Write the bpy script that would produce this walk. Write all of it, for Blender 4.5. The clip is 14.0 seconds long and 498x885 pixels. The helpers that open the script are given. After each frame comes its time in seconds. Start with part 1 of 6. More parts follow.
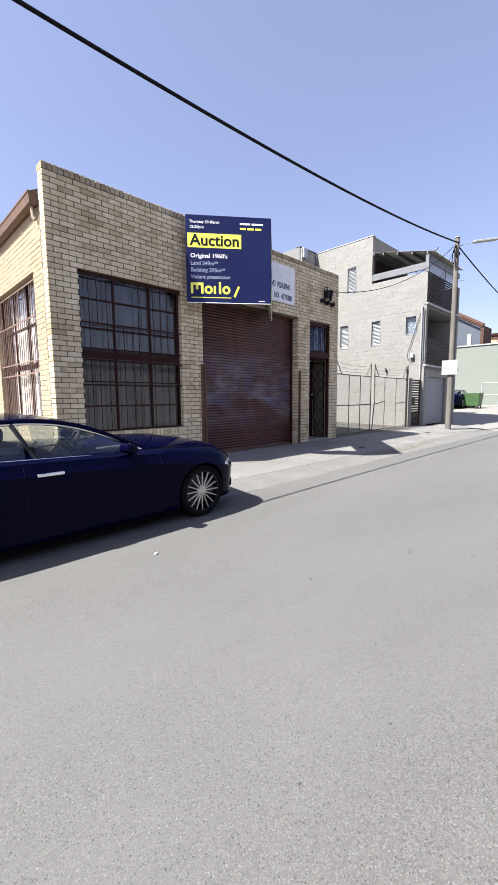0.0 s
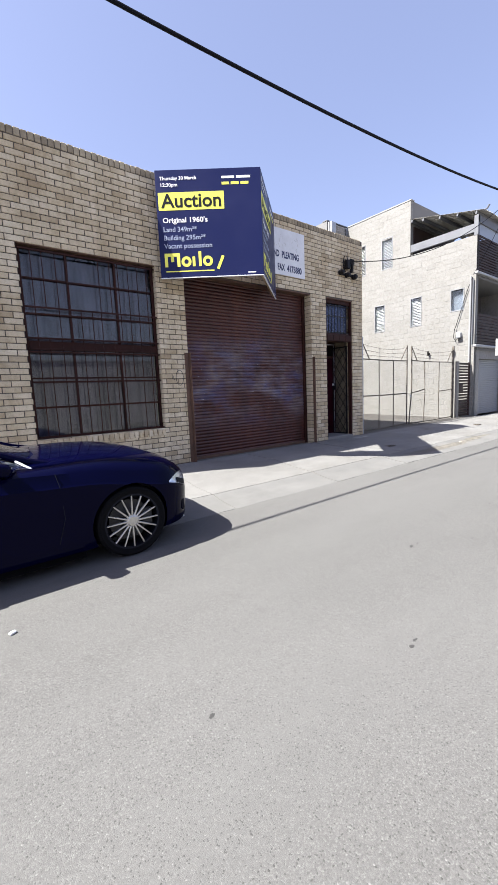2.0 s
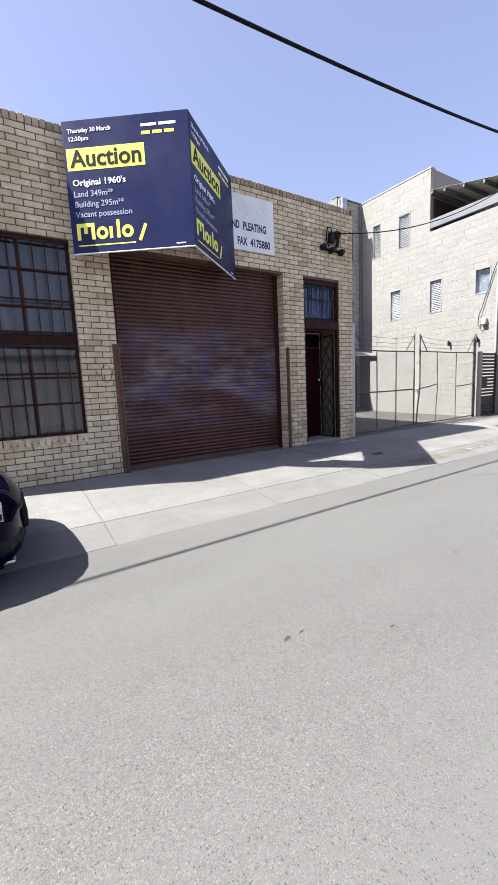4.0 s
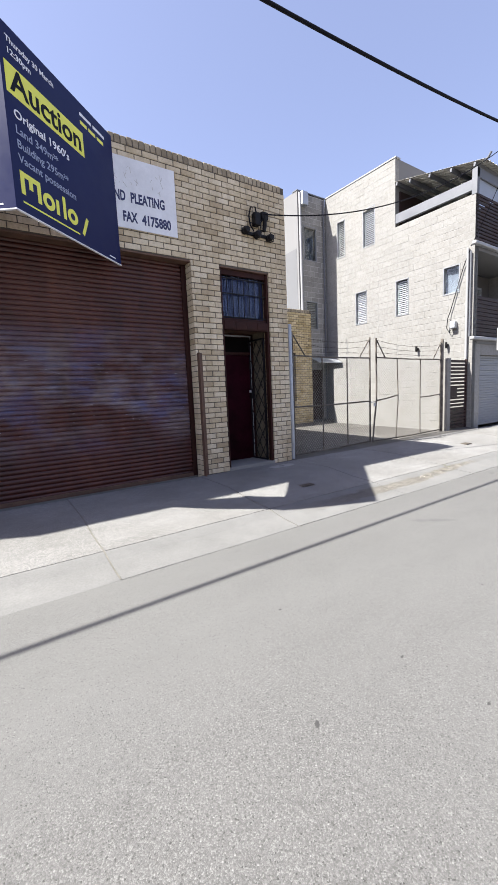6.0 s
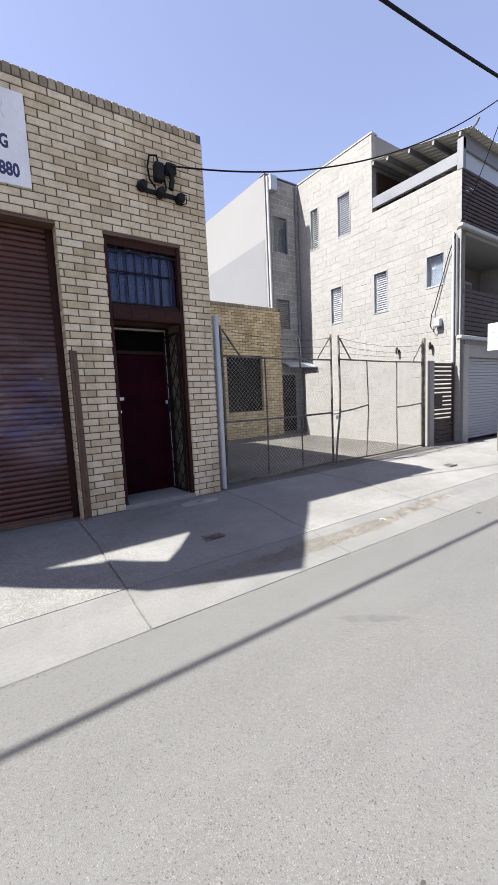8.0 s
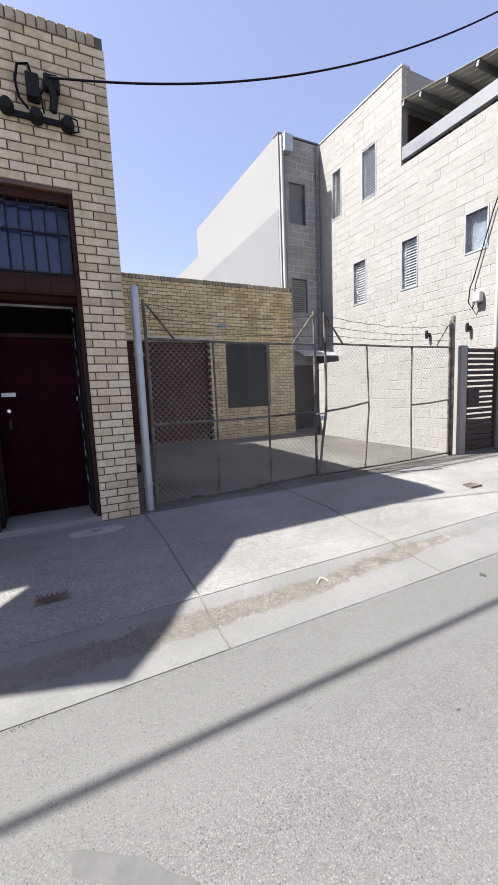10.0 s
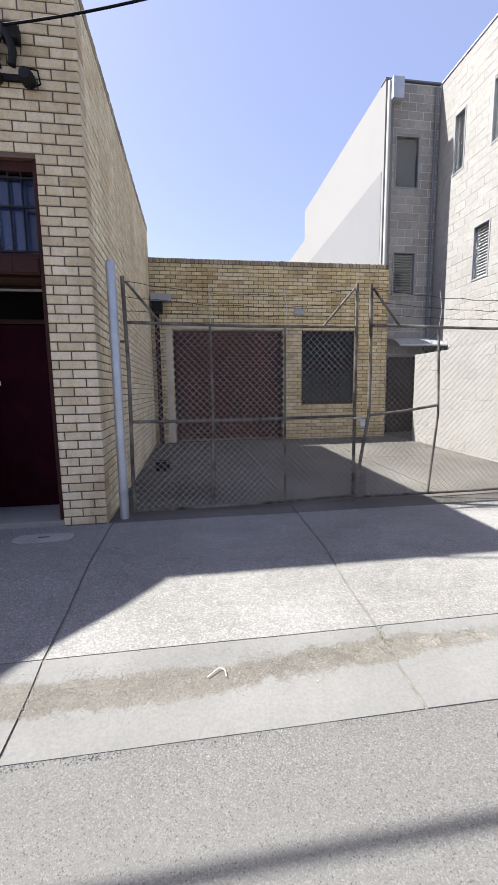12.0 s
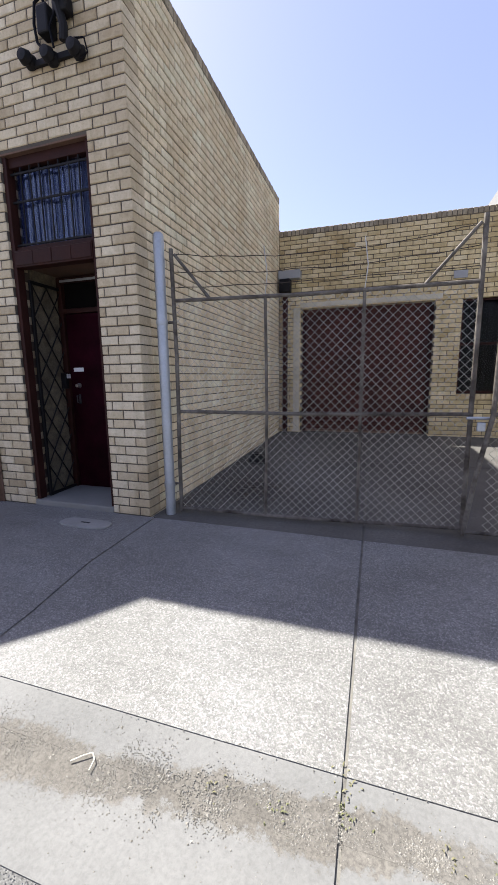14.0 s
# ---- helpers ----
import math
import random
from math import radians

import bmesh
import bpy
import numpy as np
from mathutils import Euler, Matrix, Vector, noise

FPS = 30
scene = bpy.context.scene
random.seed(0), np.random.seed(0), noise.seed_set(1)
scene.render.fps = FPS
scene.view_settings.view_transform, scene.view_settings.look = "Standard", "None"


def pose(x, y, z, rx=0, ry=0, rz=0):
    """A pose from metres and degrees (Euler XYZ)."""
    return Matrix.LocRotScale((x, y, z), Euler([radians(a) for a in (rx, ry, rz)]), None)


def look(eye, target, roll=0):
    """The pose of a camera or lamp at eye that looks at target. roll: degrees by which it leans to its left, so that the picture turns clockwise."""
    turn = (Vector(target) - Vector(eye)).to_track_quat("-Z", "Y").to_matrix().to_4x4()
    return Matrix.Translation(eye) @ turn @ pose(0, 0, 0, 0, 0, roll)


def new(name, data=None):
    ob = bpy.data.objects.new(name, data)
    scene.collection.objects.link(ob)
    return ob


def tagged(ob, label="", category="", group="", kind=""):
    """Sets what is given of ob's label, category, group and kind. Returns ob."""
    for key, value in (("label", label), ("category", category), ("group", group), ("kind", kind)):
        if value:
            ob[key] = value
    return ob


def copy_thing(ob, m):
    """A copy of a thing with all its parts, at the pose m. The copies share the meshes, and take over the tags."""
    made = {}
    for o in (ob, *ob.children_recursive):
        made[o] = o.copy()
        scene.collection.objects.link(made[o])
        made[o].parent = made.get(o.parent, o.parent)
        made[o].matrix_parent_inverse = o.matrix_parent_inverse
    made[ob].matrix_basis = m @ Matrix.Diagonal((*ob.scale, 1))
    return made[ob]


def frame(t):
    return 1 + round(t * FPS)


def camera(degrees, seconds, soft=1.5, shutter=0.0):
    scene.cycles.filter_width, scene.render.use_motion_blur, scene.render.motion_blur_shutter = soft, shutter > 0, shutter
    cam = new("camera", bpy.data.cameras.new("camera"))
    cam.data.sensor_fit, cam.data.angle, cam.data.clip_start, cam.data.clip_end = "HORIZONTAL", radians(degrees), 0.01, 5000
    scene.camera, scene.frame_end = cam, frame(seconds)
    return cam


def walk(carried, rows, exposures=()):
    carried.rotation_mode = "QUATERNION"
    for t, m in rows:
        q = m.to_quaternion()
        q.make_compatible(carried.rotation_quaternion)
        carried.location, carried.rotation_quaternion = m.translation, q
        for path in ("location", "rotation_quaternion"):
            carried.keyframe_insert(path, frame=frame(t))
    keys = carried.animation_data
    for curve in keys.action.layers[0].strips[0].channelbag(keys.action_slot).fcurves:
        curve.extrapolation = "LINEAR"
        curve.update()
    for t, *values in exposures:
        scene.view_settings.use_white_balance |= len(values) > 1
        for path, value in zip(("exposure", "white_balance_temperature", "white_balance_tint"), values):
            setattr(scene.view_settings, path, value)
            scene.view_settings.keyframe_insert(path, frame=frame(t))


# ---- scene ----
cam = camera(65.2, 14.0)
METRES, EYE, TILT, LEAN, TURN = 13.5, 1.5, 0.0, 0.0, -44.5
ROWS = [
    (0.0, 0.0, 0.0, 0.0, -0.05, -6.48, 0.45),
    (0.5, 0.0131, 0.031, -0.0014, 1.6, -6.86, 0.43),
    (1.0, 0.0255, 0.0621, 0.0002, 3.52, -7.0, 1.08),
    (1.5, 0.0469, 0.0873, 0.0001, 5.02, -7.05, 1.95),
    (2.0, 0.0684, 0.1114, -0.002, 6.45, -7.27, 2.44),
    (2.5, 0.0947, 0.136, -0.002, 8.09, -7.76, 2.48),
    (5.0, 0.2098, 0.2846, 0.0009, 12.29, -7.67, 2.73),
    (5.5, 0.2307, 0.3186, 0.0028, 11.03, -7.18, 2.64),
    (6.0, 0.2462, 0.3548, 0.0044, 10.07, -7.18, 2.6),
    (6.5, 0.2653, 0.391, 0.0046, 9.5, -7.09, 2.72),
    (7.0, 0.28, 0.428, 0.0052, 9.38, -6.63, 2.67),
    (7.5, 0.2963, 0.4661, 0.0059, 9.56, -6.18, 2.54),
    (8.0, 0.3148, 0.5011, 0.0062, 9.86, -6.34, 2.69),
    (8.5, 0.3325, 0.5364, 0.0061, 10.62, -6.98, 3.04),
    (9.0, 0.3541, 0.5703, 0.0055, 12.05, -7.38, 3.24),
    (11.5, 0.454, 0.7221, 0.0062, 31.43, -7.07, 0.65),
    (12.0, 0.4649, 0.7505, 0.0047, 36.52, -7.68, 0.8),
    (12.5, 0.4756, 0.7785, 0.0049, 40.91, -8.19, 1.25),
    (13.0, 0.4863, 0.8053, 0.0055, 45.01, -8.49, 1.2),
    (13.5, 0.4863, 0.8313, 0.0057, 50.7, -9.03, 0.75),
    (14.0, 0.48, 0.8552, 0.0049, 62.37, -9.58, 0.72),
]
walk(cam, [(t, pose(0, 0, EYE, TILT, LEAN, TURN) @ pose(METRES * x, METRES * y, METRES * z, 90 + pitch, roll, yaw)) for t, x, y, z, yaw, pitch, roll in ROWS], [(0.0, 1.62, 6500, 8), (2.0, 1.77, 6500, 8), (6.0, 1.76, 6500, 8), (9.0, 1.76, 6500, 8), (11.5, 1.79, 6500, 8), (12.5, 1.81, 6500, 8), (14.0, 1.81, 6500, 8)])

# ---- world, sun, exposure ----
SUN = Vector((-0.755, 0.235, 1.0)).normalized()
world = bpy.data.worlds.new("sky")
scene.world = world
world.use_nodes = True
wn = world.node_tree
sky = wn.nodes.new("ShaderNodeTexSky")
sky.sky_type = "NISHITA"
sky.sun_disc = False
sky.sun_elevation = math.asin(SUN.z)
sky.sun_rotation = math.atan2(SUN.x, SUN.y)
sky.air_density, sky.dust_density, sky.ozone_density = 1.0, 1.4, 3.0
wn.nodes["Background"].inputs[1].default_value = 0.087
haze = wn.nodes.new("ShaderNodeMix")
haze.data_type, haze.blend_type = "RGBA", "MULTIPLY"
haze.inputs[0].default_value, haze.inputs[7].default_value = 1.0, (1.20, 1.0, 1.02, 1)
wn.links.new(sky.outputs[0], haze.inputs[6])
veil = wn.nodes.new("ShaderNodeMix")
veil.data_type = "RGBA"
veil.inputs[0].default_value, veil.inputs[7].default_value = 0.35, (1.78, 1.92, 2.95, 1)
wn.links.new(haze.outputs[2], veil.inputs[6])
wn.links.new(veil.outputs[2], wn.nodes["Background"].inputs[0])
sun = new("sun", bpy.data.lights.new("sun", "SUN"))
sun.data.energy, sun.data.angle, sun.data.color = 5.0, radians(0.53), (1.0, 0.97, 0.92)
sun.matrix_world = look((0, 0, 30), Vector((0, 0, 30)) - SUN)

# ---- materials ----


def shader(name):
    m = bpy.data.materials.new(name)
    m.use_nodes = True
    nt = m.node_tree
    return m, nt, nt.nodes["Principled BSDF"], nt.links.new


def math_node(nt, op, a, b):
    n = nt.nodes.new("ShaderNodeMath")
    n.operation = op
    for i, v in ((0, a), (1, b)):
        if isinstance(v, (int, float)):
            n.inputs[i].default_value = v
        else:
            nt.links.new(v, n.inputs[i])
    return n.outputs[0]


def noise_tex(nt, scale, detail=4, rough=0.6, squash=None):
    geo = nt.nodes.new("ShaderNodeNewGeometry")
    n = nt.nodes.new("ShaderNodeTexNoise")
    n.inputs["Scale"].default_value, n.inputs["Detail"].default_value, n.inputs["Roughness"].default_value = scale, detail, rough
    src = geo.outputs["Position"]
    if squash:
        mp = nt.nodes.new("ShaderNodeMapping")
        mp.inputs["Scale"].default_value = squash
        nt.links.new(src, mp.inputs["Vector"])
        src = mp.outputs[0]
    nt.links.new(src, n.inputs["Vector"])
    return n.outputs["Fac"]


def voronoi_tex(nt, scale, feature="F1", out="Color"):
    geo = nt.nodes.new("ShaderNodeNewGeometry")
    n = nt.nodes.new("ShaderNodeTexVoronoi")
    n.feature = feature
    n.inputs["Scale"].default_value = scale
    nt.links.new(geo.outputs["Position"], n.inputs["Vector"])
    return n.outputs[out]


def ramp(nt, fac, stops):
    r = nt.nodes.new("ShaderNodeValToRGB")
    while len(r.color_ramp.elements) < len(stops):
        r.color_ramp.elements.new(0.5)
    for e, (p, c) in zip(r.color_ramp.elements, stops):
        e.position, e.color = p, (*c, 1) if len(c) == 3 else c
    nt.links.new(fac, r.inputs[0])
    return r.outputs[0]


def mixc(nt, kind, fac, a, b):
    n = nt.nodes.new("ShaderNodeMix")
    n.data_type, n.blend_type = "RGBA", kind
    for sock, v in ((n.inputs[0], fac), (n.inputs[6], a), (n.inputs[7], b)):
        if isinstance(v, (int, float)):
            sock.default_value = v
        elif isinstance(v, tuple):
            sock.default_value = (*v, 1)
        else:
            nt.links.new(v, sock)
    return n.outputs[2]


def bump_to(nt, p, height, strength, dist=0.004):
    b = nt.nodes.new("ShaderNodeBump")
    b.inputs["Strength"].default_value, b.inputs["Distance"].default_value = strength, dist
    nt.links.new(height, b.inputs["Height"])
    nt.links.new(b.outputs[0], p.inputs["Normal"])


def piece_random(nt):
    o, g = nt.nodes.new("ShaderNodeObjectInfo"), nt.nodes.new("ShaderNodeNewGeometry")
    return math_node(nt, "FRACT", math_node(nt, "ADD", o.outputs["Random"], g.outputs["Random Per Island"]), 0.0)


def grey(v):
    return (v, v, v)


def surface(name, col, rough=0.7, var=0.2, scale=3.0, fine=70.0, bump=0.25, metal=0.0, spec=0.5, col2=None, squash=None):
    """Plain paint, metal, cloth, wood: two scales of variation and a fine relief."""
    m, nt, p, link = shader(name)
    big, small = noise_tex(nt, scale, 5, 0.65, squash), noise_tex(nt, fine, 3, 0.6, squash)
    a = tuple(c * (1 - var) for c in col)
    b = col2 if col2 else tuple(min(1, c * (1 + var)) for c in col)
    base = mixc(nt, "MULTIPLY", 1.0, ramp(nt, big, ((0.3, a), (0.7, b))), ramp(nt, small, ((0.25, grey(1 - var * 0.8)), (0.7, grey(1.0)))))
    link(base, p.inputs["Base Color"])
    link(ramp(nt, big, ((0.3, grey(max(0.02, rough - 0.1))), (0.7, grey(min(1, rough + 0.08))))), p.inputs["Roughness"])
    p.inputs["Metallic"].default_value, p.inputs["Specular IOR Level"].default_value = metal, spec
    if bump:
        bump_to(nt, p, small, bump, 0.002)
    return m


def brick_mat(name, tones, dirt, rough=0.85, streak=0.5, runs=0.0):
    """Fired clay or block: a tone for each piece, pits, broad stains and, with runs, narrow rain marks."""
    m, nt, p, link = shader(name)
    r = piece_random(nt)
    n = len(tones)
    base = ramp(nt, r, [(i / (n - 1), t) for i, t in enumerate(tones)])
    stain = noise_tex(nt, 1.1, 6, 0.7)
    pits = noise_tex(nt, 45, 4, 0.7)
    blotch = noise_tex(nt, 11, 4, 0.7)
    base = mixc(nt, "MULTIPLY", streak, base, ramp(nt, stain, ((0.36, dirt), (0.6, grey(1.0)))))
    base = mixc(nt, "MULTIPLY", 0.5, base, ramp(nt, blotch, ((0.34, (0.70, 0.67, 0.62)), (0.56, grey(1.0)))))
    base = mixc(nt, "MULTIPLY", 0.55, base, ramp(nt, pits, ((0.3, grey(0.68)), (0.5, grey(1.0)))))
    if runs:
        wash = noise_tex(nt, 2.6, 5, 0.7, (1.6, 1.6, 0.16))
        base = mixc(nt, "MULTIPLY", runs, base, ramp(nt, wash, ((0.38, (0.60, 0.55, 0.48)), (0.60, grey(1.0)))))
    link(base, p.inputs["Base Color"])
    p.inputs["Roughness"].default_value = rough
    p.inputs["Specular IOR Level"].default_value = 0.25
    bump_to(nt, p, pits, 0.5, 0.003)
    return m


def aggregate_mat(name, stone, lo, hi, stain_lo, rough=0.9, big=0.7, depth=0.4, joint=0.55, smooth=None, blotch=0.6):
    """Small stones in a binder, with broad worn and stained areas."""
    m, nt, p, link = shader(name)
    cell = voronoi_tex(nt, stone)
    sep = nt.nodes.new("ShaderNodeSeparateColor")
    link(cell, sep.inputs[0])
    edge = voronoi_tex(nt, stone, "DISTANCE_TO_EDGE", "Distance")
    base = ramp(nt, sep.outputs[0], ((0.0, lo), (0.75, tuple((a + b) / 2 for a, b in zip(lo, hi))), (1.0, hi)))
    base = mixc(nt, "MULTIPLY", 1.0, base, ramp(nt, edge, ((0.0, grey(joint)), (0.14, grey(1.0)))))
    if smooth:
        pits = ramp(nt, sep.outputs[1], ((0.955, grey(1.0)), (0.965, grey(0.5))))
        chips = ramp(nt, sep.outputs[2], ((0.975, grey(1.0)), (0.985, grey(1.3))))
        polish = ramp(nt, noise_tex(nt, 0.55, 4, 0.55, (0.35, 1.3, 1)), ((0.38, grey(0.15)), (0.62, grey(0.85))))
        base = mixc(nt, "MIX", polish, base, smooth)
        base = mixc(nt, "MULTIPLY", 1.0, mixc(nt, "MULTIPLY", 0.9, base, pits), chips)
    wear, wide = noise_tex(nt, big, 6, 0.65), noise_tex(nt, big * 7, 5, 0.7, (0.35, 1, 1))
    base = mixc(nt, "MULTIPLY", 1.0, base, ramp(nt, wear, ((0.3, stain_lo), (0.65, grey(1.0)))))
    base = mixc(nt, "MULTIPLY", blotch, base, ramp(nt, wide, ((0.3, grey(0.78)), (0.6, grey(1.0)))))
    link(base, p.inputs["Base Color"])
    p.inputs["Roughness"].default_value = rough
    p.inputs["Specular IOR Level"].default_value = 0.3
    bump_to(nt, p, edge, depth, 0.004)
    return m


def glass_mat(name, tint=(1, 1, 1), rough=0.0, ior=1.45, trans=1.0):
    m, nt, p, link = shader(name)
    p.inputs["Base Color"].default_value = (*tint, 1)
    p.inputs["Roughness"].default_value, p.inputs["IOR"].default_value = rough, ior
    p.inputs["Transmission Weight"].default_value = trans
    return m


def shutter_mat(name):
    """Red-brown roller steel with faded, scrubbed paint clouds and rust runs."""
    m, nt, p, link = shader(name)
    geo = nt.nodes.new("ShaderNodeNewGeometry")
    sep = nt.nodes.new("ShaderNodeSeparateXYZ")
    link(geo.outputs["Position"], sep.inputs[0])
    off = math_node(nt, "ABSOLUTE", math_node(nt, "SUBTRACT", sep.outputs["Z"], 1.7), 0.0)
    band = ramp(nt, off, ((0.35, grey(1.0)), (1.05, grey(0.0))))
    cloud = ramp(nt, noise_tex(nt, 1.15, 6, 0.62, (0.75, 1, 1.6)), ((0.40, grey(0.0)), (0.60, grey(1.0))))
    scrub = ramp(nt, noise_tex(nt, 6.0, 6, 0.7, (0.35, 1, 4.0)), ((0.34, grey(0.15)), (0.60, grey(1.0))))
    amount = mixc(nt, "MULTIPLY", 1.0, mixc(nt, "MULTIPLY", 1.0, band, cloud), scrub)
    hue = ramp(nt, noise_tex(nt, 1.3, 3), ((0.38, (0.115, 0.112, 0.175)), (0.50, (0.20, 0.16, 0.165)), (0.62, (0.09, 0.092, 0.19))))
    rust = ramp(nt, noise_tex(nt, 2.2, 6, 0.7, (1, 1, 0.35)), ((0.3, (0.026, 0.0065, 0.005)), (0.55, (0.058, 0.0138, 0.0095)), (0.75, (0.09, 0.027, 0.015))))
    base = mixc(nt, "MIX", amount, rust, hue)
    chips = ramp(nt, noise_tex(nt, 26.0, 3, 0.6, (0.4, 1, 1.6)), ((0.66, grey(0.0)), (0.72, grey(0.8))))
    chips = mixc(nt, "MULTIPLY", 1.0, mixc(nt, "MULTIPLY", 1.0, chips, band), ramp(nt, noise_tex(nt, 1.6, 4), ((0.45, grey(0.0)), (0.6, grey(1.0)))))
    base = mixc(nt, "MIX", chips, base, (0.42, 0.40, 0.42))
    link(base, p.inputs["Base Color"])
    p.inputs["Roughness"].default_value = 0.48
    bump_to(nt, p, noise_tex(nt, 60, 3), 0.2, 0.002)
    return m


BUFF = [(0.46, 0.372, 0.25), (0.605, 0.51, 0.357), (0.66, 0.566, 0.412), (0.71, 0.623, 0.472), (0.565, 0.467, 0.322), (0.69, 0.597, 0.445), (0.625, 0.52, 0.362)]
M_BRICK = brick_mat("buff_brick", BUFF, (0.72, 0.66, 0.58), streak=0.5, runs=0.4)
# shed brick and mortar lightened for the bounce light on the yard side
M_BRICK_SIDE = brick_mat("bounce_lifted_buff_brick", [tuple(min(0.82, c * 1.24) for c in t) for t in BUFF[1:]], (0.8, 0.74, 0.66), streak=0.45, runs=0.45)
M_MORTAR_SIDE = surface("bounce_lifted_mortar", (0.16, 0.135, 0.104), 0.95, 0.25, 2.0, 120, 0.5)
M_BRICK_YARD = brick_mat("yellow_buff_brick", [(0.49, 0.38, 0.20), (0.65, 0.53, 0.305), (0.72, 0.59, 0.365), (0.58, 0.46, 0.255), (0.76, 0.645, 0.42)], (0.66, 0.6, 0.5), runs=0.4)
M_COPING = brick_mat("weathered_coping_brick", [(0.28, 0.235, 0.17), (0.44, 0.375, 0.27), (0.36, 0.30, 0.215), (0.50, 0.43, 0.31)], (0.5, 0.47, 0.44), streak=0.8)
M_MORTAR = surface("mortar", (0.095, 0.078, 0.062), 0.95, 0.25, 2.0, 120, 0.5)
M_CREAM = brick_mat("cream_painted_brick", [(0.34, 0.281, 0.2), (0.374, 0.31, 0.221), (0.357, 0.293, 0.208)], (0.8, 0.74, 0.66), streak=0.4)
M_CREAM_JOINT = surface("cream_painted_joint", (0.315, 0.264, 0.191), 0.9, 0.12, 2.0, 100, 0.4)
M_BLOCK = brick_mat("pale_block", [(0.222, 0.218, 0.21), (0.235, 0.231, 0.222), (0.245, 0.241, 0.232), (0.229, 0.225, 0.216)], (0.88, 0.86, 0.83), streak=0.4)
M_BLOCK_JOINT = surface("pale_block_joint", (0.236, 0.231, 0.221), 0.95, 0.1, 2.0, 90, 0.3)
M_GREYBLOCK = brick_mat("grey_block", [(0.22, 0.21, 0.20), (0.29, 0.28, 0.265), (0.25, 0.24, 0.23), (0.33, 0.32, 0.30)], (0.8, 0.78, 0.75), streak=0.5)
M_GREYJOINT = surface("grey_block_joint", (0.42, 0.41, 0.39), 0.95, 0.1, 2.0, 90, 0.3)
M_RENDER_OLD = surface("older_grey_render", (0.124, 0.125, 0.130), 0.92, 0.08, 0.7, 60, 0.3)
M_RENDER = surface("white_render", (0.162, 0.160, 0.160), 0.9, 0.06, 0.7, 60, 0.2)
M_ASPHALT = aggregate_mat("worn_asphalt", 210, (0.0807, 0.0784, 0.0754), (0.196, 0.192, 0.186), (0.93, 0.93, 0.93), 0.9, 0.35, 0.5, 0.7, smooth=(0.123, 0.121, 0.117), blotch=0.3)
M_AGG = aggregate_mat("exposed_aggregate_concrete", 135, (0.165, 0.162, 0.156), (0.345, 0.338, 0.326), (0.74, 0.73, 0.71), 0.9, 0.8, 0.6, 0.6)
M_CONC = surface("smooth_concrete", (0.215, 0.206, 0.191), 0.9, 0.12, 1.3, 45, 0.3)
M_DIRT = surface("dry_gutter_dirt", (0.15, 0.14, 0.122), 1.0, 0.35, 9.0, 140, 1.0)


def gutter_mat(name):
    """Dusty concrete with a broken band of washed-in silt along the invert."""
    m, nt, p, link = shader(name)
    geo = nt.nodes.new("ShaderNodeNewGeometry")
    sep = nt.nodes.new("ShaderNodeSeparateXYZ")
    link(geo.outputs["Position"], sep.inputs[0])
    # the drift narrows and climbs against the kerb past the slab joint
    far = ramp(nt, math_node(nt, "MULTIPLY", math_node(nt, "SUBTRACT", sep.outputs["X"], 11.4), 0.6), ((0.1, grey(0.0)), (0.9, grey(1.0))))
    mid = math_node(nt, "ADD", math_node(nt, "MULTIPLY", far, 0.085), 4.735)
    off = math_node(nt, "ABSOLUTE", math_node(nt, "SUBTRACT", sep.outputs["Y"], mid), 0.0)
    drift = math_node(nt, "MULTIPLY", math_node(nt, "SUBTRACT", noise_tex(nt, 1.3, 3), 0.5), 0.22)
    ragged = math_node(nt, "MULTIPLY", math_node(nt, "SUBTRACT", noise_tex(nt, 14, 8, 0.8), 0.5), 0.26)
    half = math_node(nt, "SUBTRACT", 0.115, math_node(nt, "MULTIPLY", far, 0.075))
    band = math_node(nt, "SUBTRACT", math_node(nt, "ADD", math_node(nt, "ADD", drift, ragged), half), off)
    mask = ramp(nt, math_node(nt, "MULTIPLY", band, 14.0), ((0.0, grey(0.0)), (0.3, grey(0.9))))
    reach = ramp(nt, math_node(nt, "ABSOLUTE", math_node(nt, "MULTIPLY", math_node(nt, "SUBTRACT", sep.outputs["X"], 11.4), 0.25), 0.0), ((0.38, grey(1.0)), (0.62, grey(0.0))))
    mask = mixc(nt, "MULTIPLY", 1.0, mask, reach)
    big, small = noise_tex(nt, 1.6, 5, 0.65), noise_tex(nt, 60, 4, 0.7)
    conc = mixc(nt, "MULTIPLY", 1.0, ramp(nt, big, ((0.3, (0.136, 0.134, 0.129)), (0.7, (0.172, 0.169, 0.163)))), ramp(nt, small, ((0.3, grey(0.82)), (0.6, grey(1.0)))))
    silt = mixc(nt, "MULTIPLY", 1.0, ramp(nt, noise_tex(nt, 7, 5, 0.7), ((0.3, (0.098, 0.088, 0.075)), (0.7, (0.155, 0.142, 0.124)))), ramp(nt, noise_tex(nt, 75, 5, 0.8), ((0.36, grey(0.5)), (0.58, grey(1.0)))))
    link(mixc(nt, "MIX", mask, conc, silt), p.inputs["Base Color"])
    p.inputs["Roughness"].default_value, p.inputs["Specular IOR Level"].default_value = 0.95, 0.25
    bump_to(nt, p, small, 0.45, 0.004)
    return m


